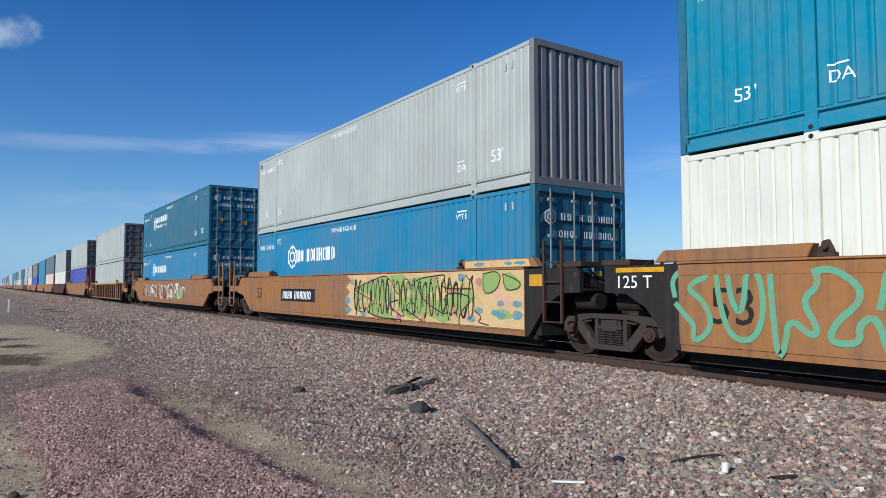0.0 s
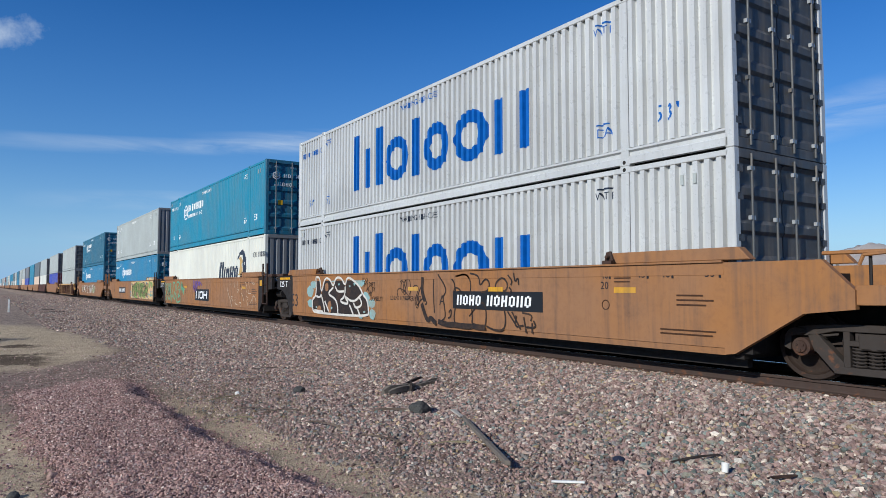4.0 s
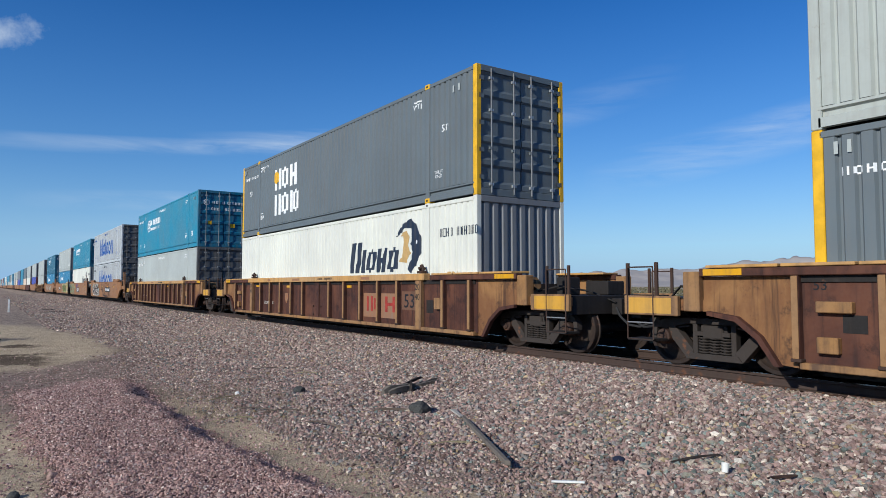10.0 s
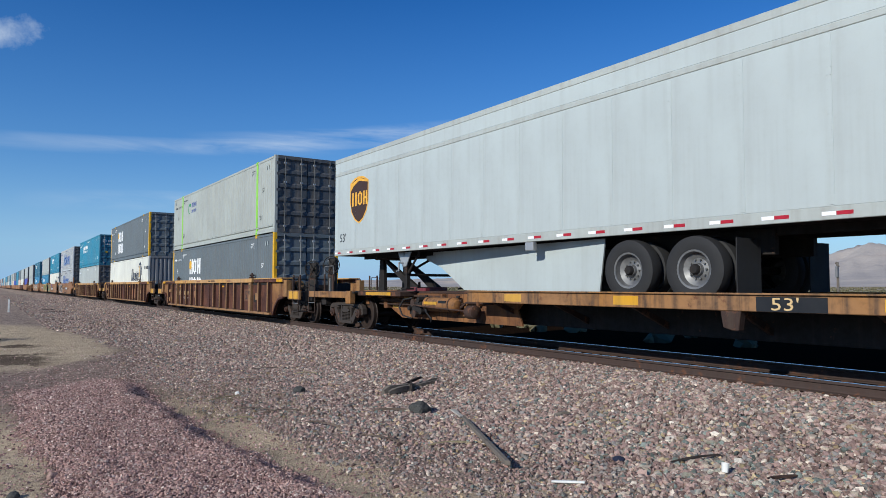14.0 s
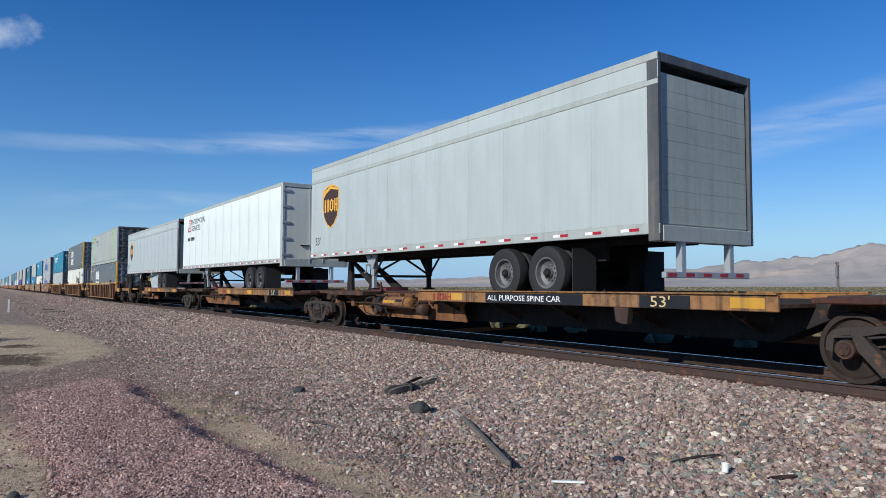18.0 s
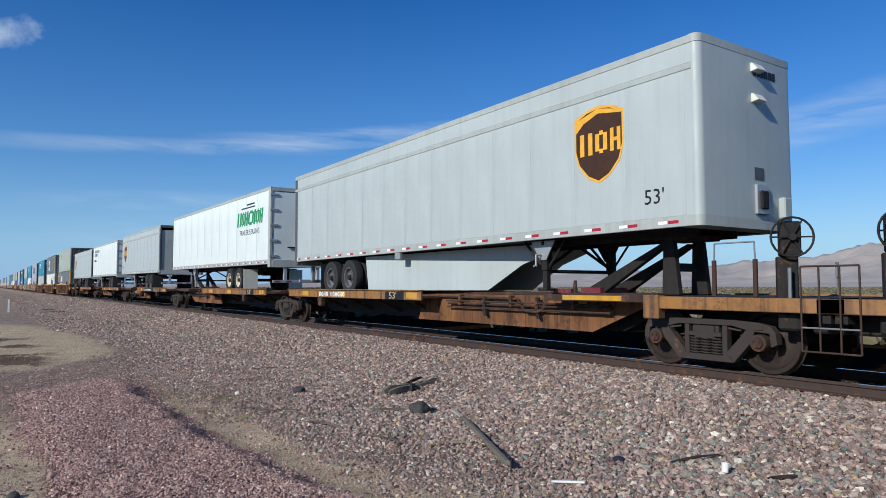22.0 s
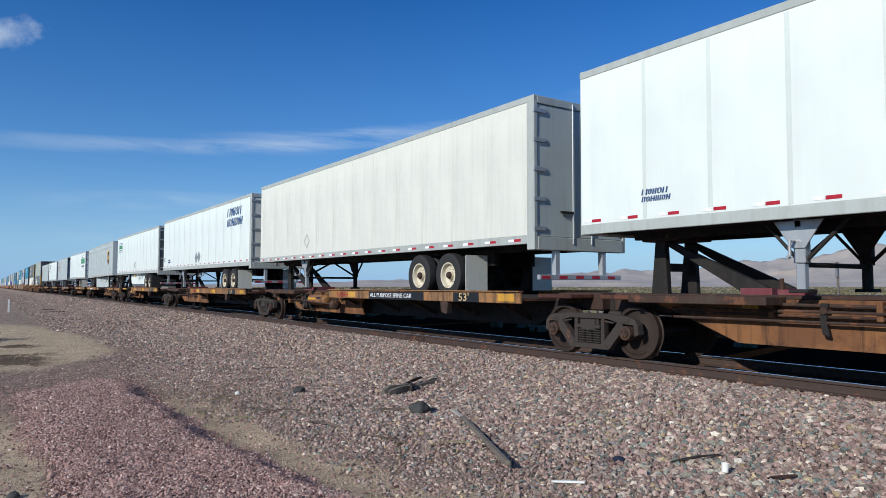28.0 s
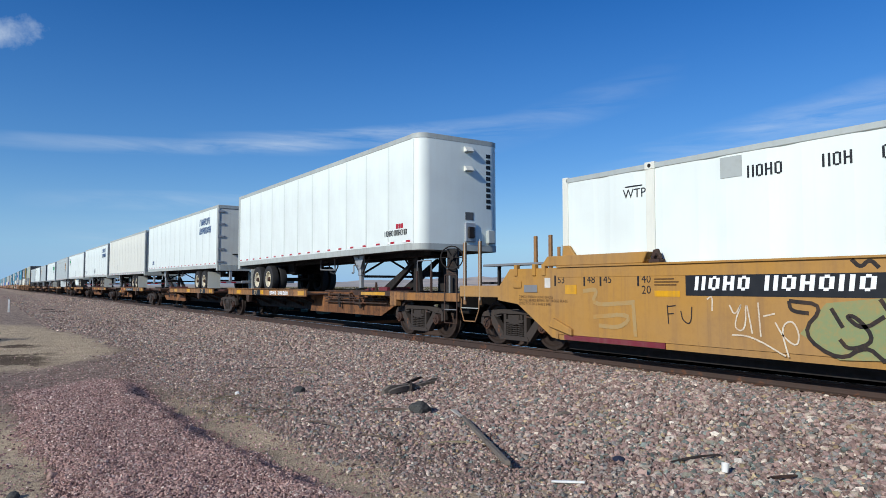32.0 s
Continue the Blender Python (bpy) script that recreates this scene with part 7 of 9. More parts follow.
def trailer(label, body, length=16.15, nose=1, skirt=False, rail=ALU, seams=13, round_nose=0.10, rims=RIM, doors="swing", door_paint=None, tape=True, wheel_at=2.6, band=False, top_paint=None, gear_at=3.75):
    """A van trailer; z = 0 is the deck it stands on, the box runs along y and its nose faces nose * y."""
    t = tagged(new("trailer"), label, "semi-trailer", "road trailers of the train")
    h, s = length / 2, nose
    zb, zt = 1.10, 4.02
    door_paint = door_paint or body
    # walls: upright panels with narrow seams
    step = (length - 0.5) / seams
    for q in (-1, 1):
        for i in range(seams):
            a = -h + 0.25 + i * step
            shared(("tpanel", q, round(step, 3), band), "side_panel", lambda bm: soften(box(bm, *sorted((q * (HW - 0.03), q * (HW - 0.003))), 0.006, step - 0.006, zb + 0.17, zt - (0.535 if band else 0.13)), 0.004), body, t, pose(0, a, 0))
        for i in range(1, seams if q < 0 else 1):
            shared(("seam", round(step, 3), band), "seam_strip", lambda bm: seam_strip(bm, zb + 0.19, zt - (0.56 if band else 0.15)), SEAM_WHITE if body is WHITE_CLEAN else body, t, pose(0, -h + 0.25 + i * step, 0))
        part("wall_core", box(bmesh.new(), *sorted((q * (HW - 0.05), q * (HW - 0.008))), -h + 0.02, h - max(round_nose, 0.02) if s > 0 else h - 0.02, zb + 0.1, zt - 0.05) if s > 0 else box(bmesh.new(), *sorted((q * (HW - 0.05), q * (HW - 0.008))), -h + max(round_nose, 0.02), h - 0.02, zb + 0.1, zt - 0.05), body, t)
        y0, y1 = (-h, h - round_nose) if s > 0 else (-h + round_nose, h)
        part("bottom_rail", soften(box(bmesh.new(), *sorted((q * (HW - 0.05), q * HW)), y0, y1, zb, zb + 0.17), 0.008), rail, t)
        part("top_rail", soften(box(bmesh.new(), *sorted((q * (HW - 0.05), q * (HW + 0.004))), y0, y1, zt - 0.13, zt), 0.012), top_paint or rail, t)
        if band:
            part("upper_band", soften(box(bmesh.new(), *sorted((q * (HW - 0.03), q * (HW - 0.002))), y0, y1, zt - 0.43, zt - 0.135), 0.006), body, t)
            part("band_rail", soften(box(bmesh.new(), *sorted((q * (HW - 0.03), q * (HW + 0.006))), y0, y1, zt - 0.53, zt - 0.435), 0.01), rail, t)
        if tape and q < 0:
            n = int(length / 0.78)
            for i in range(n):
                y = -h + 0.5 + i * (length - 0.9) / (n - 1) if n > 1 else 0
                shared(("tape_r", tape), "red_reflector", lambda bm: box(bm, -HW - 0.003, -HW - 0.0005, -0.10, 0.10, zb + 0.205 if tape == "high" else zb + 0.055, zb + 0.255 if tape == "high" else zb + 0.105), RED, t, pose(0, y, 0))
                shared(("tape_w", tape), "white_reflector", lambda bm: box(bm, -HW - 0.003, -HW - 0.0005, 0.105, 0.28, zb + 0.205 if tape == "high" else zb + 0.055, zb + 0.255 if tape == "high" else zb + 0.105), REFL, t, pose(0, y, 0))
    # nose
    plan = rounded_end(HW - 0.004, s * h, max(round_nose, 0.03), s)
    bm = bmesh.new()
    prism(bm, plan + ([(HW - 0.06, s * (h - round_nose - 0.25)), (-HW + 0.06, s * (h - round_nose - 0.25))]), "z", zb + 0.02, zt - 0.1)
    part("front_wall", bm, body, t, smooth=True)
    bm = bmesh.new()
    prism(bm, rounded_end(HW + 0.004, s * (h + 0.005), max(round_nose, 0.03), s) + [(HW - 0.06, s * (h - round_nose - 0.3)), (-HW + 0.06, s * (h - round_nose - 0.3))], "z", zt - 0.12, zt + 0.004)
    part("nose_cap", bm, top_paint or rail, t, smooth=True)
    bm = bmesh.new()
    prism(bm, rounded_end(HW + 0.003, s * (h + 0.004), max(round_nose, 0.03), s) + [(HW - 0.06, s * (h - round_nose - 0.3)), (-HW + 0.06, s * (h - round_nose - 0.3))], "z", zb, zb + 0.16)
    part("nose_rail", bm, rail, t, smooth=True)
    yn = s * (h + 0.002)
    if s < 0:
        part("plug_box", soften(box(bmesh.new(), 0.10, 0.42, *sorted((yn, yn + s * 0.05)), zb + 0.24, zb + 0.72), 0.01), GALV, t)
        part("plug_socket", soften(box(bmesh.new(), 0.16, 0.36, *sorted((yn + s * 0.05, yn + s * 0.10)), zb + 0.32, zb + 0.62), 0.02), BLACK_STEEL, t)
        part("info_plate", box(bmesh.new(), 0.12, 0.38, *sorted((yn, yn + s * 0.006)), zb + 0.80, zb + 1.0), DOOR_GREY, t)
        for z in (zb + 2.12, zb + 2.62):
            part("air_vent", soften(prism(bmesh.new(), [(yn, z - 0.07), (yn + s * 0.13, z - 0.05), (yn + s * 0.04, z + 0.07), (yn, z + 0.08)], "x", 0.08, 0.34), 0.008), WHITE, t)
        part("connector_box", soften(box(bmesh.new(), 0.78, 1.0, *sorted((yn, yn + s * 0.12)), zb + 0.2, zb + 0.55), 0.02), GREY, t)
        nm = bars(bmesh.new(), [0.09] * 6, 0.13, 0.02, 0.0, 0.0) if band else bars(bmesh.new(), [0.10] * 10, 0.14, 0.05)
        ob = part("number_sign", nm, INK_BLACK, t)
        ob.matrix_basis = rear_face(0.15, zt - 0.42, yn - 0.002) if band else Matrix(((0, 1, 0, 0.80), (0, 0, -1, yn - 0.002), (-1, 0, 0, zt - 0.35), (0, 0, 0, 1)))
    part("roof", box(bmesh.new(), -HW + 0.05, HW - 0.05, -h + 0.05 if s > 0 else -h + 0.35, h - 0.35 if s > 0 else h - 0.05, zt - 0.05, zt - 0.01), ALU, t)
    part("floor", box(bmesh.new(), -HW + 0.05, HW - 0.05, -h + 0.3, h - 0.3, zb + 0.02, zb + 0.16), BLACK_STEEL, t)
    # rear frame and doors
    r = -s * h
    frame_paint = DOOR_GREY if band else rail
    for q in (-1, 1):
        part("rear_post", soften(box(bmesh.new(), *sorted((q * (HW - 0.09), q * (HW + 0.003))), *sorted((r, r + s * 0.22)), zb - 0.12, zt), 0.012), frame_paint, t)
    part("rear_header", soften(box(bmesh.new(), -HW + 0.09, HW - 0.09, *sorted((r, r + s * 0.14)), zt - 0.16, zt - 0.005), 0.01), frame_paint, t)
    part("rear_sill", soften(box(bmesh.new(), -HW + 0.09, HW - 0.09, *sorted((r - s * 0.01, r + s * 0.2)), zb - 0.12, zb + 0.14), 0.01), rail, t)
    face = r + s * 0.02
    if doors == "swing":
        for q in (-1, 1):
            a, b = sorted((q * 0.008, q * (HW - 0.10)))
            d = part("door", soften(box(bmesh.new(), a, b, *sorted((face, face + s * 0.05)), zb + 0.15, zt - 0.17), 0.008), door_paint, t)
            x = q * 0.26
            part("lock_rod", tube(bmesh.new(), (x, face - s * 0.035, zb + 0.02), (x, face - s * 0.035, zt - 0.06), 0.017, 8), GALV, d)
            part("latch", soften(box(bmesh.new(), min(x, x + q * 0.35), max(x, x + q * 0.35), *sorted((face - s * 0.06, face - s * 0.02)), zb + 0.62, zb + 0.67), 0.006), BLACK_STEEL, d)
            for i in range(5):
                z = zb + 0.3 + i * 0.58
                part("hinge", soften(box(bmesh.new(), *sorted((q * (HW - 0.30), q * (HW + 0.012))), *sorted((face - s * 0.035, face)), z - 0.045, z + 0.045), 0.006), GALV, d)
    else:
        d = part("roll_door", box(bmesh.new(), -HW + 0.12, HW - 0.12, *sorted((face + s * 0.05, face + s * 0.09)), zb + 0.15, zt - 0.3), door_paint, t)
        for i in range(9):
            z = zb + 0.17 + i * 0.27
            part("slat", soften(box(bmesh.new(), -HW + 0.13, HW - 0.13, *sorted((face + s * 0.03, face + s * 0.05)), z, z + 0.268), 0.003), door_paint, d)
    # bumper
    bump = part("bumper", soften(box(box(box(bmesh.new(), -1.15, 1.15, *sorted((r, r + s * 0.09)), 0.40, 0.50), -0.72, -0.6, *sorted((r + s * 0.02, r + s * 0.14)), 0.46, zb - 0.1), 0.6, 0.72, *sorted((r + s * 0.02, r + s * 0.14)), 0.46, zb - 0.1), 0.008), GALV, t)
    for i in range(5):
        part("red_reflector", box(bmesh.new(), -1.1 + i * 0.46, -0.88 + i * 0.46, *sorted((r - s * 0.003, r)), 0.42, 0.48), RED, bump)
    # undercarriage
    part("floor_beam", box(box(bmesh.new(), -0.55, -0.45, -h + 0.6, h - 0.6, zb - 0.10, zb + 0.02), 0.45, 0.55, -h + 0.6, h - 0.6, zb - 0.10, zb + 0.02), BLACK_STEEL, t)
    yc = r + s * wheel_at
    fr = part("slider_frame", soften(box(box(box(bmesh.new(), -0.60, -0.48, yc - 1.5, yc + 1.5, 0.72, zb), 0.48, 0.60, yc - 1.5, yc + 1.5, 0.72, zb), -0.5, 0.5, yc - 0.1, yc + 0.1, 0.72, 0.9), 0.01), BLACK_STEEL, t)
    for k in (-1, 1):
        y = yc + k * 0.625
        part("axle", tube(bmesh.new(), (-1.0, y, 0.51), (1.0, y, 0.51), 0.065, 10), BLACK_STEEL, fr)
        for q in (-1, 1):
            for x in (1.16, 0.84):
                w = shared("tyre", "wheel", tyre, RUBBER, t, pose(q * x, y, 0.51, 0, 0, 0 if q < 0 else 180), smooth=True)
                if x == 1.16:
                    shared(("rim", rims.name), "rim", rim, rims, w, smooth=True)
                    if q < 0:
                        shared("hub", "hub", lambda bm: lathe(bm, [(-0.13, 0.0005), (-0.13, 0.06), (-0.10, 0.08), (-0.02, 0.085)], n=14), DARK_BROWN if rims is RIM else BLACK_STEEL, w, smooth=True)
    for q in (-1, 1):
        part("mud_flap", box(bmesh.new(), *sorted((q * 0.68, q * 1.28)), *sorted((yc - s * 1.32, yc - s * 1.335)), 0.16, 0.95), RUBBER if rims is not RIM or skirt else WHITE, t)
    # landing gear
    g = s * (h - gear_at)
    lg = part("landing_gear", soften(box(bmesh.new(), -1.02, 1.02, g - 0.05, g + 0.05, zb - 0.10, zb + 0.0), 0.01), BLACK_STEEL, t)
    for q in (-1, 1):
        # far leg and gusset in black: the shade under the trailer put into colour
        part("leg", soften(box(box(bmesh.new(), q * 0.92 - 0.075, q * 0.92 + 0.075, g - 0.08, g + 0.08, 0.52, zb + 0.02), q * 0.92 - 0.055, q * 0.92 + 0.055, g - 0.06, g + 0.06, 0.14, 0.52), 0.01), BLACK_STEEL if q > 0 or skirt else GALV, lg)
        part("gusset", soften(prism(bmesh.new(), [(g - s * 0.34, zb), (g + s * 0.34, zb), (g + s * 0.09, zb - 0.38), (g - s * 0.09, zb - 0.38)], "x", q * 0.92 - 0.10, q * 0.92 - 0.07), 0.006), GALV if q < 0 else BLACK_STEEL, lg)
        part("brace", tube(bmesh.new(), (q * 0.92, g, 0.50), (q * 0.92, g - s * 0.62, zb), 0.03, 7), BLACK_STEEL, lg)
        part("brace", tube(bmesh.new(), (q * 0.92, g, 0.50), (q * 0.92, g + s * 0.52, zb), 0.024, 7), BLACK_STEEL, lg)
        part("brace", tube(bmesh.new(), (q * 0.92, g, 0.55), (-q * 0.10, g - s * 0.08, zb), 0.032, 7), BLACK_STEEL, lg)
        part("foot", soften(box(bmesh.new(), q * 0.92 - 0.13, q * 0.92 + 0.13, g - 0.13, g + 0.13, 0.12, 0.17), 0.008), BLACK_STEEL, lg)
    part("cross_tube", tube(bmesh.new(), (-0.92, g, 0.50), (0.92, g, 0.50), 0.035, 8), BLACK_STEEL, lg)
    part("crank", handle_tube([(-1.0, g + 0.04, 0.82), (-1.16, g + 0.04, 0.82), (-1.16, g + 0.04, 0.60), (-1.22, g + 0.04, 0.60)]), GALV, lg)
    if tape == "high":
        part("hose_hanger", handle_tube([(-0.75, g - s * 2.2, zb), (-0.75, g - s * 2.2, zb - 0.36), (-0.75, g - s * 3.3, zb - 0.32), (-0.75, g - s * 3.3, zb)]), GREY_END, t, "bent tube hanger with hoses")
        part("air_hose", handle_tube([(-0.7, g - s * 2.1, zb), (-0.72, g - s * 2.05, zb - 0.26), (-0.72, g - s * 2.3, zb - 0.48), (-0.72, g - s * 2.6, zb - 0.42), (-0.7, g - s * 2.8, zb - 0.1)]), RUBBER, t)
    if skirt:
        pts = [(yc + s * 1.30, zb - 0.02), (yc + s * 1.45, 0.13), (g - s * 2.2, 0.13), (g - s * 1.1, zb - 0.42), (g - s * 0.30, zb - 0.20), (g - s * 0.30, zb - 0.02)]
        if skirt == "square":
            pts = [(yc + s * 1.30, zb - 0.02), (yc + s * 1.40, 0.38), (g - s * 1.15, 0.38), (g - s * 0.9, 0.48), (g - s * 0.75, zb - 0.3), (g - s * 0.75, zb - 0.02)]
            for q in (-1, 1):
                part("skirt_edge", prism(bmesh.new(), [(yc + s * 1.42, 0.20), (g - s * 1.35, 0.20), (g - s * 1.2, 0.375), (yc + s * 1.40, 0.375)], "x", *sorted((q * (HW - 0.38), q * (HW - 0.35)))), DOOR_GREY, t)
        for q in (-1, 1):
            bm = prism(bmesh.new(), pts, "x", -0.015, 0.015)
            for v in bm.verts:
                # the panel runs inboard towards the front
                v.co.x += q * (HW - 0.36 if skirt == "square" else HW - 0.24 - 0.55 * abs(v.co.y - pts[0][0]) / abs(pts[-1][0] - pts[0][0]))
            part("side_skirt", bm, body, t)
        part("marker_box", soften(box(bmesh.new(), -HW - 0.001, -HW + 0.10, g - s * 5.2 - 0.12, g - s * 5.2 + 0.12, zb - 0.17, zb - 0.005), 0.01), GALV, t)
    return t


def t_mark(t, text, size, y, z, ink=INK_BLACK, wide=1.0):
    return lettering("marking", text, size, ink, t, near_face(y, z, -HW - 0.001), wide)


def t_bars(name, t, y, z, rows, ink):
    ob = side_bars(name, t, y, z, rows, ink)
    ob.matrix_basis = near_face(y, z, -HW - 0.001)
    return ob


def shield(t, y, z, w=1.06, hgt=1.35):
    """A brown and gold shield of plain shapes."""
    def outline(k):
        pts = [(-0.5, 0.38), (-0.25, 0.47), (0, 0.5), (0.25, 0.47), (0.5, 0.38), (0.5, -0.05), (0.42, -0.25), (0.22, -0.42), (0, -0.5), (-0.22, -0.42), (-0.42, -0.25), (-0.5, -0.05)]
        return [(a * w * k, b * hgt * k) for a, b in pts]
    for k, (ink, f, d) in enumerate(((INK_GOLD, 1.0, 0.002), (INK_BROWN, 0.93, 0.004))):
        part("shield", sheet(bmesh.new(), outline(f), 0, d), ink, t).matrix_basis = near_face(y, z, -HW - 0.001)
    bm = bmesh.new()
    sheet(bm, [(-0.46 * w, 0.20 * hgt), (-0.30 * w, 0.31 * hgt), (0.0, 0.40 * hgt), (0.46 * w, 0.34 * hgt), (0.46 * w, 0.38 * hgt), (0, 0.465 * hgt), (-0.46 * w, 0.36 * hgt)], 0, 0.006)
    strokes(bm, (0.26 * w, 0.24 * w, 0.20 * w), 0.29 * hgt, 0.06 * w, -0.38 * w, -0.12 * hgt, 0.0, 0.006, 0.34)
    part("shield_shape", bm, INK_GOLD, t).matrix_basis = near_face(y, z, -HW - 0.001)


INK_GREY_DARK = plain("dark_grey_lettering", srgb(70, 76, 76), 0.6)
INK_COOL_BLUE = plain("cool_blue_lettering", srgb(70, 90, 150), 0.5)


# ---- sprayed pieces on the smooth girders ----
def tag(c, y0, lines, ink, width, lift=0.0):
    """Sprayed lines through (distance behind y0, height)."""
    for k, line_ in enumerate(lines):
        part("spray_paint", ribbon(bmesh.new(), line_, width, 0, 0.0035 + 0.0004 * (k % 6)), ink, c).matrix_basis = near_face(y0, 0, GIRDER_X - lift)


def blobs(c, y0, spots, ink, rx, rz, lift, seed=1):
    rnd = random.Random(seed)
    for k, (u, z) in enumerate(spots):
        bm = bmesh.new()
        a, b = rx * rnd.uniform(0.7, 1.3), rz * rnd.uniform(0.7, 1.3)
        sheet(bm, [(u + a * math.cos(i * 0.7854 + 0.3) * rnd.uniform(0.75, 1.1), z + b * math.sin(i * 0.7854 + 0.3) * rnd.uniform(0.75, 1.1)) for i in range(8)], 0, 0.002 + 0.0001 * k)
        part("spray_paint", bm, ink, c).matrix_basis = near_face(y0, 0, GIRDER_X - lift)


MINT_TAG = (((-0.06, 1.08), (-0.12, 1.35), (0.10, 1.52), (0.42, 1.50), (0.50, 1.38), (0.28, 1.32), (0.16, 1.2), (0.41, 1.05), (0.56, 0.74), (0.42, 0.52), (0.22, 0.45), (0.27, 0.68), (0.13, 0.8), (-0.06, 1.0)),
            ((0.62, 1.5), (0.68, 0.95), (0.85, 0.52), (1.2, 0.52), (1.34, 0.95), (1.26, 1.46), (1.08, 1.48), (1.05, 1.05), (0.97, 0.85), (0.84, 1.1), (0.8, 1.5), (0.62, 1.5)),
            ((1.42, 1.5), (1.44, 1.0), (1.5, 0.3), (1.6, 0.45), (1.66, 0.86), (1.94, 0.62), (2.04, 0.7), (1.82, 1.08), (2.05, 1.25), (2.0, 1.5), (1.7, 1.52), (1.42, 1.5)),
            ((1.96, 1.42), (2.20, 1.48), (2.52, 1.26), (2.52, 1.05), (2.25, 0.83), (2.13, 0.56), (2.51, 0.56), (2.49, 0.79), (2.69, 0.93), (2.82, 0.43), (2.93, 0.36), (3.69, 0.45), (3.65, 0.70)),
            ((3.65, 0.70), (3.50, 0.77), (3.17, 0.63), (3.09, 0.73), (3.48, 0.91), (3.46, 1.10), (3.13, 1.04), (2.99, 1.16), (3.41, 1.26), (3.42, 1.40), (3.05, 1.49), (2.81, 1.43), (2.78, 1.18), (2.72, 0.97)),
            ((3.74, 1.45), (3.75, 1.03), (3.92, 1.15), (3.86, 1.45), (4.00, 1.49), (4.05, 0.88)),
            ((3.82, 1.03), (4.18, 1.37), (4.01, 1.22), (4.25, 0.93), (4.17, 1.22), (4.39, 1.11), (4.25, 0.89), (4.36, 0.82), (4.43, 1.08), (4.60, 1.10)))


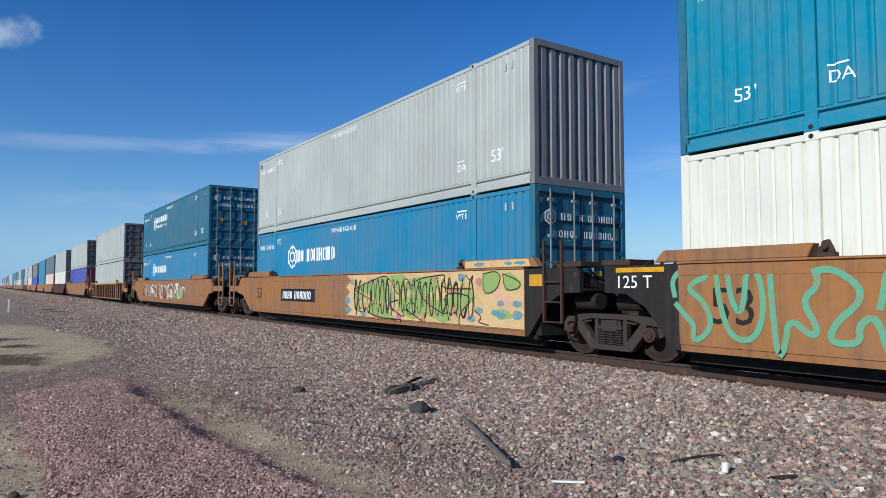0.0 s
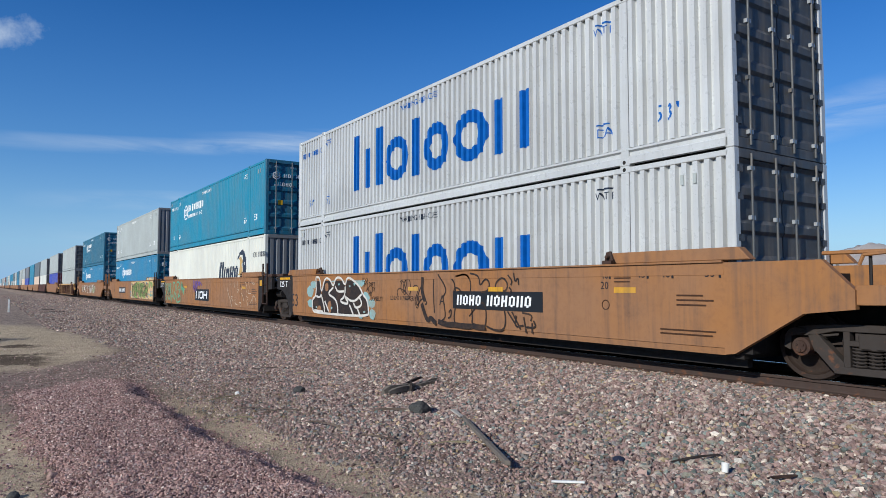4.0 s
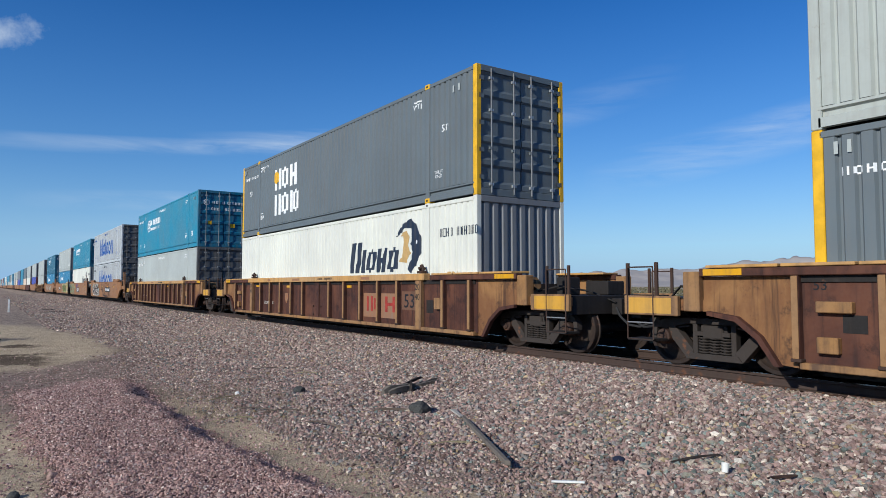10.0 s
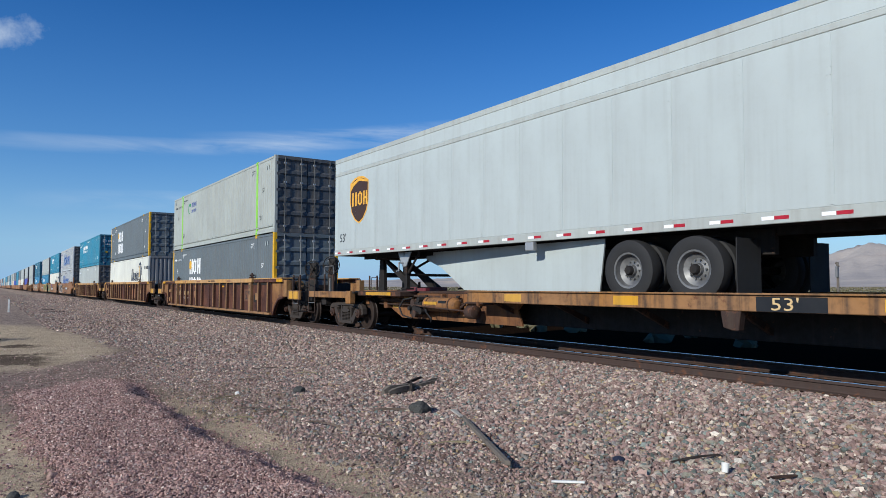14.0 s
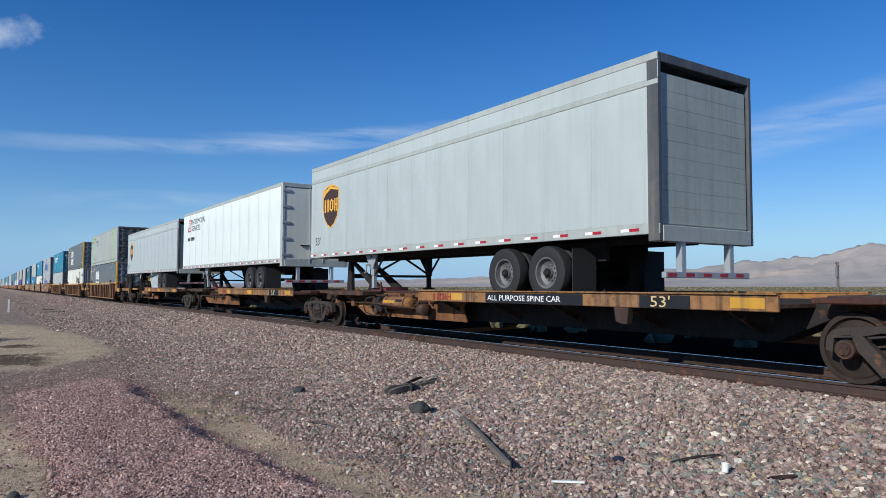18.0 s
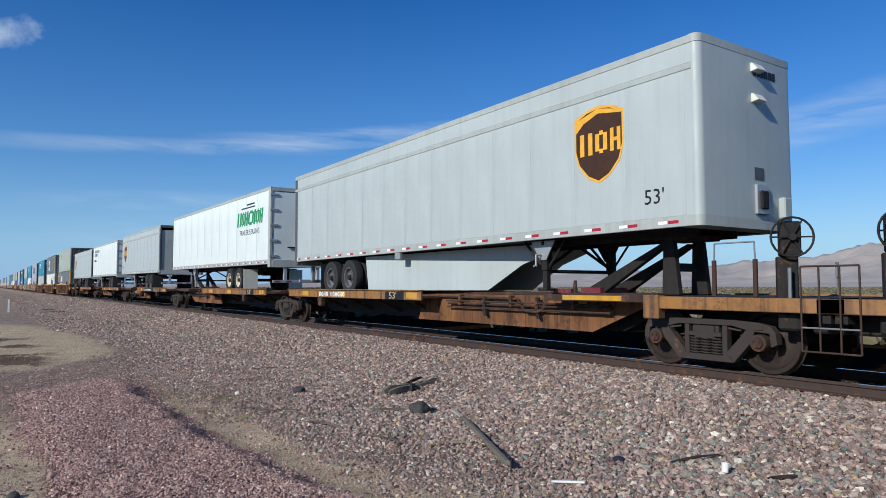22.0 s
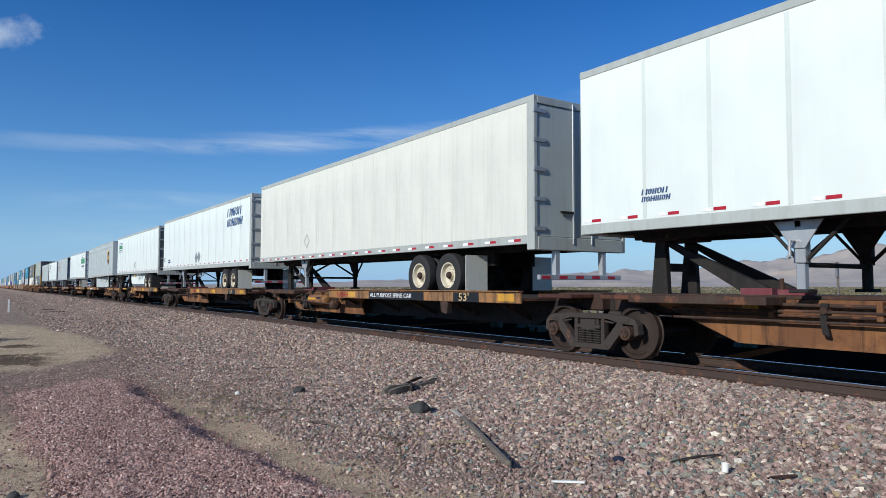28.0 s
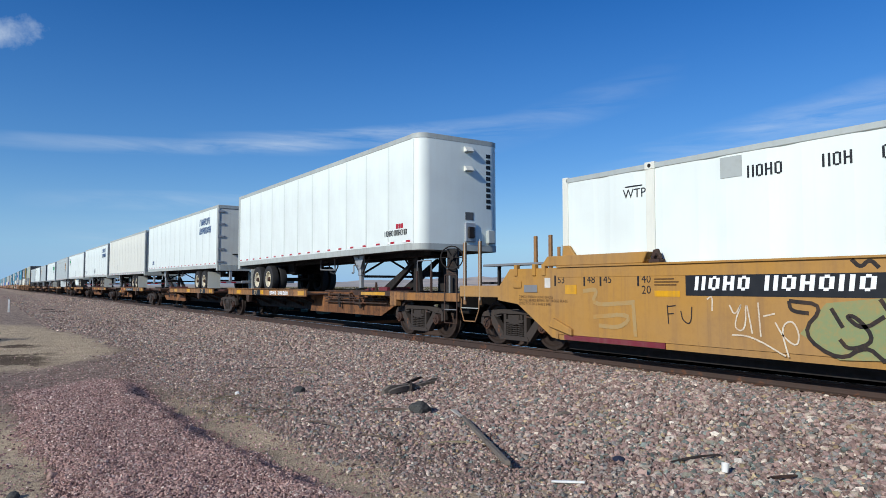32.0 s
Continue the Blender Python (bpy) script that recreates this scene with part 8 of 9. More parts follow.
def mural(c):
    """Cream ground with green outlined blocks, blue and pink spots."""
    rnd = random.Random(8)
    edge = [(0.45 + rnd.uniform(-0.2, 0.2), 1.55 - 0.16 * i) for i in range(8)]
    base = [(8.0, 0.42), (8.0, 1.575)] + edge
    part("spray_paint", sheet(bmesh.new(), base, 0, 0.001), SPRAY_CREAM, c).matrix_basis = near_face(0, 0, GIRDER_X - 0.006)
    part("spray_paint", sheet(bmesh.new(), [(6.1, 1.63), (8.2, 1.63), (8.15, 1.77), (6.1, 1.77)], 0, 0.002), SPRAY_CREAM, c).matrix_basis = near_face(0, 0, -1.526)
    blobs(c, 0, [(rnd.uniform(0.6, 7.9), rnd.uniform(0.5, 1.5)) for _ in range(16)], SPRAY_PINK_PALE, 0.22, 0.10, 0.0075, 2)
    blobs(c, 0, ((0.69, 1.37), (0.40, 0.85), (0.42, 0.60), (1.37, 0.50), (5.95, 1.43), (6.30, 0.56), (6.56, 0.74), (7.28, 0.90), (7.12, 0.71), (7.32, 0.66), (7.8, 0.68), (7.8, 0.90)), SPRAY_BLUE, 0.17, 0.10, 0.008, 3)
    blobs(c, 0, ((7.55, 1.70), (7.9, 1.70), (6.6, 1.70)), SPRAY_BLUE, 0.16, 0.05, 0.026, 4)
    graffiti(c, -0.7, -7.9, 0.45, 1.52, 15, (), 21, fill=(SPRAY_PINK_PALE, SPRAY_LIME, SPRAY_CREAM), lift=0.0078, big=0.55)
    graffiti(c, -0.8, -6.4, 0.45, 1.5, 22, (SPRAY_BLACK, SPRAY_LIME, SPRAY_BLACK), 22, (0.018, 0.05), lift=0.0118)
    bm = bmesh.new()
    for k, p in enumerate((((0.92, 1.17), (1.98, 1.43), (2.57, 1.55), (3.20, 0.88), (2.12, 0.86), (1.64, 1.04)), ((2.76, 1.52), (3.55, 1.54), (3.61, 1.18), (3.25, 1.06)), ((3.78, 1.42), (4.17, 1.47), (5.00, 1.49), (5.00, 1.19), (4.28, 0.98), (3.72, 1.18)),
                           ((1.58, 0.78), (2.25, 0.83), (3.14, 0.44), (2.13, 0.42), (1.72, 0.5)), ((3.14, 0.88), (4.17, 1.07), (5.20, 0.91), (5.58, 0.5), (5.20, 0.42), (4.49, 0.62), (3.95, 0.45), (3.38, 0.58)), ((5.20, 0.97), (6.30, 1.14), (6.47, 1.01), (5.86, 0.66), (5.44, 0.60)),
                           ((6.72, 1.50), (7.13, 1.56), (7.32, 1.45), (7.16, 1.19), (6.80, 1.07), (6.64, 1.24)), ((7.36, 1.48), (7.58, 1.53), (7.91, 1.34), (7.87, 1.20), (7.43, 1.15)))):
        sheet(bm, p, 0, 0.001 + 0.0002 * k)
    part("spray_paint", bm, SPRAY_LIME, c).matrix_basis = near_face(0, 0, GIRDER_X - 0.011)
    blobs(c, 0, ((1.82, 1.37), (3.66, 1.24), (4.95, 1.41), (2.64, 0.71), (3.26, 0.47), (4.39, 0.47), (4.75, 0.79), (5.58, 1.16), (5.68, 0.71), (2.13, 0.47), (6.57, 1.34)), SPRAY_PINK, 0.12, 0.08, 0.0135, 5)
    tag(c, 0, (((0.85, 1.17), (1.98, 1.43), (2.76, 1.55), (3.26, 0.91), (3.55, 1.54), (3.95, 1.18), (4.06, 1.41), (5.00, 1.49)), ((0.85, 1.14), (1.58, 0.94), (2.12, 0.82), (1.44, 0.65), (2.00, 0.44), (3.38, 0.42)),
               ((3.26, 0.91), (2.64, 0.80), (3.61, 0.42), (3.38, 0.76), (4.39, 0.42)), ((4.17, 1.41), (4.28, 0.98), (5.00, 0.69), (5.49, 0.60), (5.20, 1.13), (6.47, 1.04), (5.86, 0.66), (5.86, 0.42)),
               ((5.00, 1.49), (5.39, 1.51), (5.10, 1.19), (6.30, 1.19))), SPRAY_BLACK, 0.028, 0.0125)
    tag(c, 0, (((6.72, 1.50), (7.13, 1.56), (7.32, 1.45), (7.16, 1.15), (6.72, 1.07), (6.72, 1.50)), ((7.36, 1.50), (7.91, 1.34), (7.87, 1.20), (7.43, 1.15), (7.36, 1.50)), ((3.61, 0.77), (3.95, 0.89), (4.17, 0.66), (3.73, 0.53), (3.61, 0.77)), ((1.15, 0.90), (0.93, 0.57), (1.37, 0.55)),
               ((6.1, 1.5), (6.25, 1.35), (6.4, 1.52), (6.3, 1.3)), ((6.4, 0.75), (6.7, 0.6), (6.5, 0.5), (6.9, 0.45))), SPRAY_BLACK, 0.022, 0.0125)


def block_piece(c):
    """Black blocks with white outlines and pale blue spots."""
    blobs(c, 7.0, ((0.49, 1.08), (0.55, 0.7), (4.27, 0.89), (4.62, 0.78), (4.66, 0.5), (2.75, 1.45), (0.75, 1.3), (3.4, 0.5), (4.0, 0.5), (3.9, 1.4), (2.2, 1.45)), SPRAY_PALE_BLUE, 0.26, 0.16, 0.0, 6)
    out = [(0.94, 1.52), (1.25, 1.52), (1.36, 0.98), (1.59, 1.51), (1.98, 1.46), (2.22, 1.21), (2.36, 1.50), (2.75, 1.50), (3.02, 1.24), (3.12, 1.51), (3.47, 1.44), (3.91, 1.24), (4.14, 1.00), (4.37, 0.89), (4.46, 0.59), (4.41, 0.42), (0.9, 0.42), (0.70, 0.50), (0.66, 0.84), (0.98, 0.94)]
    part("spray_paint", sheet(bmesh.new(), out, 0, 0.001), SPRAY_BLACK, c).matrix_basis = near_face(7.0, 0, GIRDER_X - 0.003)
    blobs(c, 7.0, ((1.75, 1.22), (1.95, 0.62), (1.2, 0.55)), ORANGE, 0.15, 0.17, 0.0035, 9)
    tag(c, 7.0, (out + out[:1], ((1.36, 1.0), (1.25, 0.9), (0.98, 0.94)), ((1.36, 0.98), (1.6, 0.6), (1.62, 0.44)), ((2.22, 1.21), (1.8, 1.02), (2.3, 0.9), (2.5, 0.75), (2.55, 0.45)), ((2.36, 1.24), (2.5, 1.08), (2.95, 1.1)), ((3.02, 1.24), (3.0, 0.95), (2.6, 0.8), (3.3, 0.72), (3.0, 0.95)),
                 ((3.0, 0.95), (3.55, 0.78), (4.05, 1.03)), ((3.55, 0.78), (3.7, 0.62), (4.1, 0.74), (3.9, 0.95)), ((3.3, 0.72), (3.55, 0.44)), ((3.8, 0.62), (3.95, 0.44)), ((1.62, 0.8), (1.9, 0.5)), ((0.85, 0.5), (1.5, 0.47))), SPRAY_WHITE, 0.065, 0.004)
    blobs(c, 7.0, ((2.9, 0.9), (3.3, 1.25), (4.2, 0.55), (1.0, 0.6), (2.1, 0.6), (3.6, 1.3), (2.6, 1.3)), SPRAY_PALE_BLUE, 0.06, 0.035, 0.006, 7)


def bubble_piece(c):
    """Round black outlines, thick on one side."""
    tag(c, 0, (((0.62, 1.50), (0.62, 1.03), (0.66, 0.64)), ((0.23, 1.48), (0.80, 1.53), (1.19, 1.48), (1.44, 1.37), (1.50, 1.14)), ((0.26, 0.82), (0.37, 0.85), (0.15, 1.00), (-0.15, 0.71), (-0.03, 1.12), (0.16, 1.28)),
               ((0.80, 1.52), (1.12, 1.23), (1.12, 1.09), (0.99, 1.01), (1.11, 0.66), (1.08, 0.51), (0.81, 0.43)), ((1.43, 1.11), (1.47, 1.23), (1.68, 1.18), (1.73, 1.05), (1.49, 0.81), (1.42, 0.46), (1.66, 0.38), (2.06, 0.38), (2.12, 0.44))), SPRAY_BLACK, 0.04)
    tag(c, 0, (((1.50, 1.46), (1.92, 1.52), (2.08, 1.32), (2.02, 1.01), (2.13, 0.66), (2.09, 0.39), (2.34, 0.36), (2.57, 0.38), (2.61, 0.76), (2.46, 0.97), (2.01, 0.61)), ((2.03, 1.52), (2.36, 1.47), (2.38, 1.23), (2.57, 1.42), (2.72, 1.32), (2.67, 1.15), (2.43, 1.12)),
               ((2.60, 0.43), (2.85, 0.36), (3.14, 0.36), (3.24, 0.55), (3.15, 0.91), (2.96, 1.09), (2.87, 1.29), (3.12, 1.44), (3.30, 1.31), (3.25, 1.15), (3.06, 1.15)), ((1.24, 0.66), (1.34, 0.76), (1.33, 0.57), (1.21, 0.54))), SPRAY_BLACK, 0.04, 0.001)
    tag(c, 0, (((0.16, 1.46), (0.12, 1.12), (0.26, 0.90)), ((0.11, 0.84), (0.36, 0.42), (0.51, 0.53), (0.68, 0.42), (0.74, 0.40)), ((0.81, 0.45), (1.11, 0.40), (1.36, 0.40)), ((1.36, 0.41), (1.78, 0.39), (2.09, 0.40)), ((2.09, 0.42), (2.34, 0.39), (2.57, 0.40))), SPRAY_BLACK, 0.12, 0.002)
    tag(c, 0, (((3.30, 1.47), (3.44, 1.35), (3.39, 1.27)), ((3.48, 1.51), (3.52, 1.31), (3.61, 1.43), (3.63, 1.27)), ((3.34, 1.23), (3.43, 1.15), (3.34, 1.11)), ((3.29, 0.75), (3.59, 0.45)), ((3.42, 0.75), (3.68, 0.42)), ((3.55, 0.68), (3.50, 0.45), (3.76, 0.50)), ((3.77, 0.66), (3.84, 0.36)),
               ((4.01, 0.56), (4.01, 0.36)), ((3.85, 0.47), (4.13, 0.47), (4.05, 0.60)), ((3.73, 0.74), (4.02, 0.71), (3.97, 0.59))), SPRAY_BLACK, 0.035, 0.008)
    lettering("sprayed_word", "A", 0.24, SPRAY_BLACK, c, near_face(-0.86, 0.82, GIRDER_X - 0.002), 1.0)


def load_marks(c):
    """Length marks, notes and panels towards the rear of a smooth girder."""
    for txt, y, z in (("40", -5.72, 1.37), ("20", -5.72, 1.20), ("45", -6.48, 1.38), ("48", -6.94, 1.38), ("53", -7.70, 1.38)):
        lettering("marking", txt, 0.125, INK_BLACK, c, near_face(y, z, GIRDER_X - 0.001), 1.0)
    for y in (-5.91, -6.68, -7.14, -7.93):
        part("tick", bars(bmesh.new(), [0.035], 0.15, 0), INK_BLACK, c).matrix_basis = near_face(y, 1.365, GIRDER_X)
    part("small_print", bars(bars(bars(bmesh.new(), [0.32], 0.02, 0), [0.34], 0.02, 0, 0, 0.06), [0.30], 0.02, 0, 0, 0.12), INK_BROWN, c).matrix_basis = near_face(-6.02, 1.31, GIRDER_X)
    part("small_print", bars(bars(bars(bmesh.new(), [0.5], 0.025, 0), [0.62], 0.025, 0, 0, 0.07), [0.45], 0.025, 0, 0, 0.14), INK_BROWN, c).matrix_basis = near_face(-7.22, 0.96, GIRDER_X)
    part("small_print", bars(bars(bmesh.new(), [0.9], 0.022, 0), [0.95], 0.022, 0, 0, 0.06), INK_BROWN, c).matrix_basis = near_face(-6.92, 0.53, GIRDER_X)
    part("yellow_panel", box(bmesh.new(), GIRDER_X - 0.003, GIRDER_X + 0.001, -6.46, -6.01, 1.14, 1.23), PANEL_YELLOW, c)
    part("yellow_panel", box(bmesh.new(), GIRDER_X - 0.003, GIRDER_X + 0.001, 3.02, 3.48, 1.16, 1.25), PANEL_YELLOW, c)
    part("class_ring", ring(bmesh.new(), 0.085, 0.07, 16), INK_BROWN, c).matrix_basis = near_face(-5.83, 0.94, GIRDER_X)


# ---- the train, from its head to its tail ----
MOVING = []                # (thing, metres along the track at the start, height)


def ride(ob, y0, z=0.0, tilt=0.0):
    MOVING.append((ob, y0, z, tilt))
    return ob


LOW, HIGH = 0.337, 0.337 + CH + 0.004


def chr_box(body, label, door=None, rows=2, door_end=-1):
    # shade of the ends and doors put into a darker teal and grey
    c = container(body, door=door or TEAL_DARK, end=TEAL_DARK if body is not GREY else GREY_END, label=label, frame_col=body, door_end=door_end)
    small_marks(c, INK_WHITE, 0)
    hexagon_sign(c, 4.40, 1.92, INK_WHITE, rows)
    if door_end < 0:
        door_sign(c, INK_WHITE)
    return c


def grey_box(label, end=None, door_end=1, body=None):
    # end wall in darker grey than the sides, its shade painted in
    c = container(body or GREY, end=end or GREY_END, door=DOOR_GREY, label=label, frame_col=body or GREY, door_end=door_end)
    small_marks(c, INK_WHITE, 0)
    return c


def far_container(body, door, label):
    c = tagged(new("container"), label, "container", "intermodal containers of the train")
    shared("far_body", "body", lambda bm: soften(box(bm, -HW, HW, -CL / 2 + 0.08, CL / 2, 0, CH), 0.03), body, c)
    for k in (-1, 1):
        shared(("far_door", k), "door", lambda bm: soften(box(bm, *sorted((k * 0.01, k * (HW - 0.03))), -CL / 2, -CL / 2 + 0.08, 0.05, CH - 0.05), 0.01), door, c)
    return c


def far_well(mat, label):
    c = tagged(new("well_car"), label, "railway car", "well cars of the train")
    for s in (-1, 1):
        shared(("far_girder", s), "side_girder", lambda bm: prism(bm, [(-8.2, 0.3), (8.2, 0.3), (9.0, 0.95), (9.9, 0.95), (9.9, 1.3), (9.2, 1.58), (-9.2, 1.58), (-9.9, 1.3), (-9.9, 0.95), (-9.0, 0.95)], "x", *sorted((s * 1.40, s * 1.5))), mat, c)
    shared("far_floor", "well_floor", lambda bm: box(bm, -1.38, 1.38, -8.2, 8.2, 0.24, 0.335), BLACK_STEEL, c)
    for q in (-1, 1):
        shared(("far_sill", q), "centre_sill", lambda bm: box(bm, -0.3, 0.3, *sorted((q * 8.2, q * 11.2)), 0.75, 1.05), BLACK_STEEL, c)
        add_truck(c, q * 9.72, full=False)
    return c


FAR = [(GREY, WHITE), (CHARCOAL, CREAM), (TEAL, BLUE_LIGHT), (GREY_END, PURPLE), (GREY, CREAM), (GREY, GREY_GREEN), (TEAL_DARK, BLUE_LIGHT), (GREY, WHITE), (CHARCOAL, GREY),
       (TEAL, GREY), (BLUE_LIGHT, TEAL_DARK), (GREY, CREAM), (WHITE, GREY), (TEAL, BLUE_LIGHT), (GREY_END, GREY), (MAROON, GREY_END), (GREY, TEAL), (GREY_GREEN, WHITE), (MAROON, MAROON),
       (GREY, GREY), (TEAL, GREY), (CHARCOAL, GREY_END), (GREY, WHITE)]
far_cache = {}
yf = 89.0
for i, (up, low) in enumerate(FAR):
    yf += 19.6 if i % 3 else 22.4
    for col, z in ((low, LOW), (up, HIGH)):
        if col.name not in far_cache:
            far_cache[col.name] = far_container(col, DOOR_GREY if col in (GREY, WHITE, CREAM, GREY_GREEN) else col, col.name.replace("_", " ") + " container stacked far along the train")
            ride(far_cache[col.name], yf, z)
        else:
            ride(copy_thing(far_cache[col.name], pose(0, 0, 0)), yf, z)
    ride(far_well(ORANGE if i % 5 else BROWN, "weathered rust-brown well car far along the train"), yf)

# fifth and fourth stacks ahead
ride(smooth_well("weathered orange well car with plain sides", ORANGE, "truck", "truck", False), 88.3)
ride(container(PURPLE, door=MAROON, end=MAROON, label="royal blue container with dark red doors", full=False), 88.3, LOW)
ride(container(GREY, door=DOOR_GREY, end=GREY_END, label="grey container with dark doors", full=False), 88.3, HIGH)
w = ride(ribbed_well("rust-brown well car with ribbed sides", full=False), 65.0)
ride(container(GREY, door=DOOR_GREY, end=GREY_END, label="grey container with dark barred doors", full=False), 65.0, LOW)
ride(container(GREY, door=DOOR_GREY, end=GREY_END, label="grey container with slatted dark doors", full=False), 65.0, HIGH)

# third stack ahead
w = ride(smooth_well("orange well car covered with black and white graffiti", ORANGE, "truck", "truck"), 41.05)
graffiti(w, 6.6, -4.6, 0.5, 1.45, 13, (SPRAY_BLACK, SPRAY_WHITE), 3, (0.05, 0.12), (SPRAY_WHITE, SPRAY_GREEN))
ride(chr_box(BLUE_LIGHT, "sky blue container with white signs, bottom of a stack", rows=1), 41.05, LOW)
ride(chr_box(TEAL_DARK, "dark teal container with white signs, on top of a stack"), 41.05, HIGH)

# three orange units joined end to end
w = ride(smooth_well("orange well car with green and cream graffiti", ORANGE, "shared", "truck"), 17.83)
mural(w)
plate_marks(w, 4.7, z=0.82)
lettering("marking", "53", 0.40, INK_BLACK, w, near_face(7.4, 0.8, GIRDER_X))
ride(chr_box(BLUE_LIGHT, "blue container with white signs under a grey one", rows=1), 17.83, LOW)
ride(grey_box("light grey container with a corrugated end above a blue one"), 17.83, HIGH)

w = ride(smooth_well("orange well car with mint graffiti and a black sign board", ORANGE, "shared", "hung"), -1.64)
tag(w, 8.0, MINT_TAG, SPRAY_MINT, 0.085)
tag(w, 2.0, (((0.35, 1.54), (0.49, 1.08)), ((0.50, 1.50), (0.67, 1.29), (0.49, 1.08), (0.28, 1.20), (0.38, 1.31), (0.55, 1.20), (0.49, 0.93)), ((0.68, 1.50), (0.80, 1.00)), ((0.82, 1.51), (0.69, 0.99)),
             ((0.84, 1.50), (1.12, 1.06)), ((0.89, 1.11), (1.14, 1.52)), ((0.95, 1.49), (1.13, 1.20), (1.5, 1.5)), ((1.2, 1.5), (1.6, 1.2), (1.45, 1.5), (1.9, 1.3))), SPRAY_PURPLE, 0.07, lift=0.006)
tag(w, -4.0, (((-0.01, 1.20), (0.13, 0.99), (0.60, 0.57), (0.68, 0.37)), ((0.35, 1.45), (0.46, 1.28)), ((0.97, 1.44), (1.06, 1.17)), ((1.45, 1.43), (1.39, 1.09), (1.66, 1.12), (1.41, 0.98)),
              ((0.66, 0.81), (0.86, 0.81), (0.81, 0.58), (0.68, 0.77)), ((1.15, 0.79), (1.15, 0.52), (1.47, 0.48)), ((1.70, 0.59), (1.99, 0.57), (1.74, 0.55), (1.95, 0.39)), ((1.97, 1.17), (1.92, 0.99), (2.12, 0.89), (2.28, 0.65))), SPRAY_SILVER, 0.022)
tag(w, -4.0, (((2.45, 1.42), (2.68, 1.18), (2.60, 0.97)), ((2.76, 1.48), (3.00, 1.18), (2.74, 0.96), (3.13, 0.96)), ((2.56, 0.87), (2.88, 0.78), (2.63, 0.67), (2.81, 0.48)),
              ((3.32, 0.42), (3.31, 0.80), (3.43, 0.89), (3.74, 0.79), (3.79, 0.40)), ((3.31, 0.74), (3.05, 0.56)), ((3.25, 1.47), (3.31, 1.28), (3.41, 1.45), (3.44, 1.28), (3.57, 1.37))), SPRAY_SILVER, 0.022)
load_marks(w)
lettering("marking", "C", 0.20, INK_BLACK, w, near_face(3.32, 0.86, GIRDER_X), 1.2)
bm = sheet(bmesh.new(), [(0, 0), (2.5, 0), (2.5, 0.54), (0, 0.54)], 0, 0.005)
pl = part("sign_board", bm, INK_BLACK, w)
pl.matrix_basis = near_face(1.35, 0.56, GIRDER_X)
part("name_sign", strokes(bmesh.new(), [0.6, 0.6, 0.62], 0.36, 0.08, 0.22, 0.09, 0.1, 0.008, 0.42), INK_WHITE, pl)
lettering("marking", "125 T", 0.20, INK_WHITE, w, near_face(9.22, 1.22, GIRDER_X), 1.1)
lettering("marking", "53", 0.52, BLACK_STEEL, w, near_face(7.5, 0.72, GIRDER_X))
c = ride(container(WHITE, end=GREY_END, door=DOOR_GREY, label="white container with navy bars and head emblem", frame_col=WHITE, edge=WHITE, door_end=1), -1.64, LOW)
small_marks(c, INK_TAN, 0, plain_box=True)
bison_sign(c, -1.95, 1.12)
ride(chr_box(TEAL, "teal container with white signs above a white one"), -1.64, HIGH)

w = ride(smooth_well("orange well car with black outlined graffiti", ORANGE, "truck", "hung"), -21.1)
block_piece(w)
tag(w, 2.0, (((1.00, 1.00), (0.95, 1.14), (1.10, 1.21), (1.44, 1.08), (1.65, 0.88)), ((1.11, 1.35), (1.30, 1.45), (1.45, 1.31), (1.25, 1.04), (1.11, 1.25), (1.26, 1.42), (1.40, 1.08), (1.29, 1.01), (1.26, 1.35), (1.56, 1.45), (1.62, 1.18), (1.55, 0.91), (1.33, 0.94)),
             ((1.55, 1.05), (1.77, 1.28), (1.97, 1.25), (1.93, 1.09), (1.79, 0.92), (1.89, 0.70), (1.99, 0.77), (1.96, 0.99))), SPRAY_BLACK, 0.025)
bubble_piece(w)
plate_marks(w, -1.55, z=0.84, size=0.22)
lettering("marking", "125 T", 0.20, INK_WHITE, w, near_face(9.22, 1.22, GIRDER_X), 1.1)
lettering("marking", "53", 0.42, INK_BLACK, w, near_face(8.1, 0.58, GIRDER_X))
lettering("marking", "LD LMT 117,000 PER UNIT", 0.11, INK_BLACK, w, near_face(1.38, 0.90, GIRDER_X - 0.001), 0.82)
load_marks(w)
for k, words in enumerate(("I DO", "MY DIRT", "ALL BY", "MY", "LONELY!")):
    lettering("sprayed_word", words, 0.12, SPRAY_BLACK, w, near_face(2.95 - 0.13 * k, 1.36 - 0.125 * k, GIRDER_X - 0.006), 0.95)
for y in (0.51, -2.68):
    part("yellow_panel", box(bmesh.new(), GIRDER_X - 0.009, GIRDER_X + 0.001, y - 0.46, y, 1.14, 1.23), PANEL_YELLOW, w)
for z in (LOW, HIGH):
    c = ride(container(MATSON_GREY, end=DOOR_GREY, door=DOOR_GREY, label="silver white container with large blue blocks and dark doors", frame_col=MATSON_GREY, edge=MATSON_GREY), -21.1, z)
    small_marks(c, INK_BLUE if z > 1 else INK_NAVY, 0)
    matson_sign(c, 3.92, 0.76)

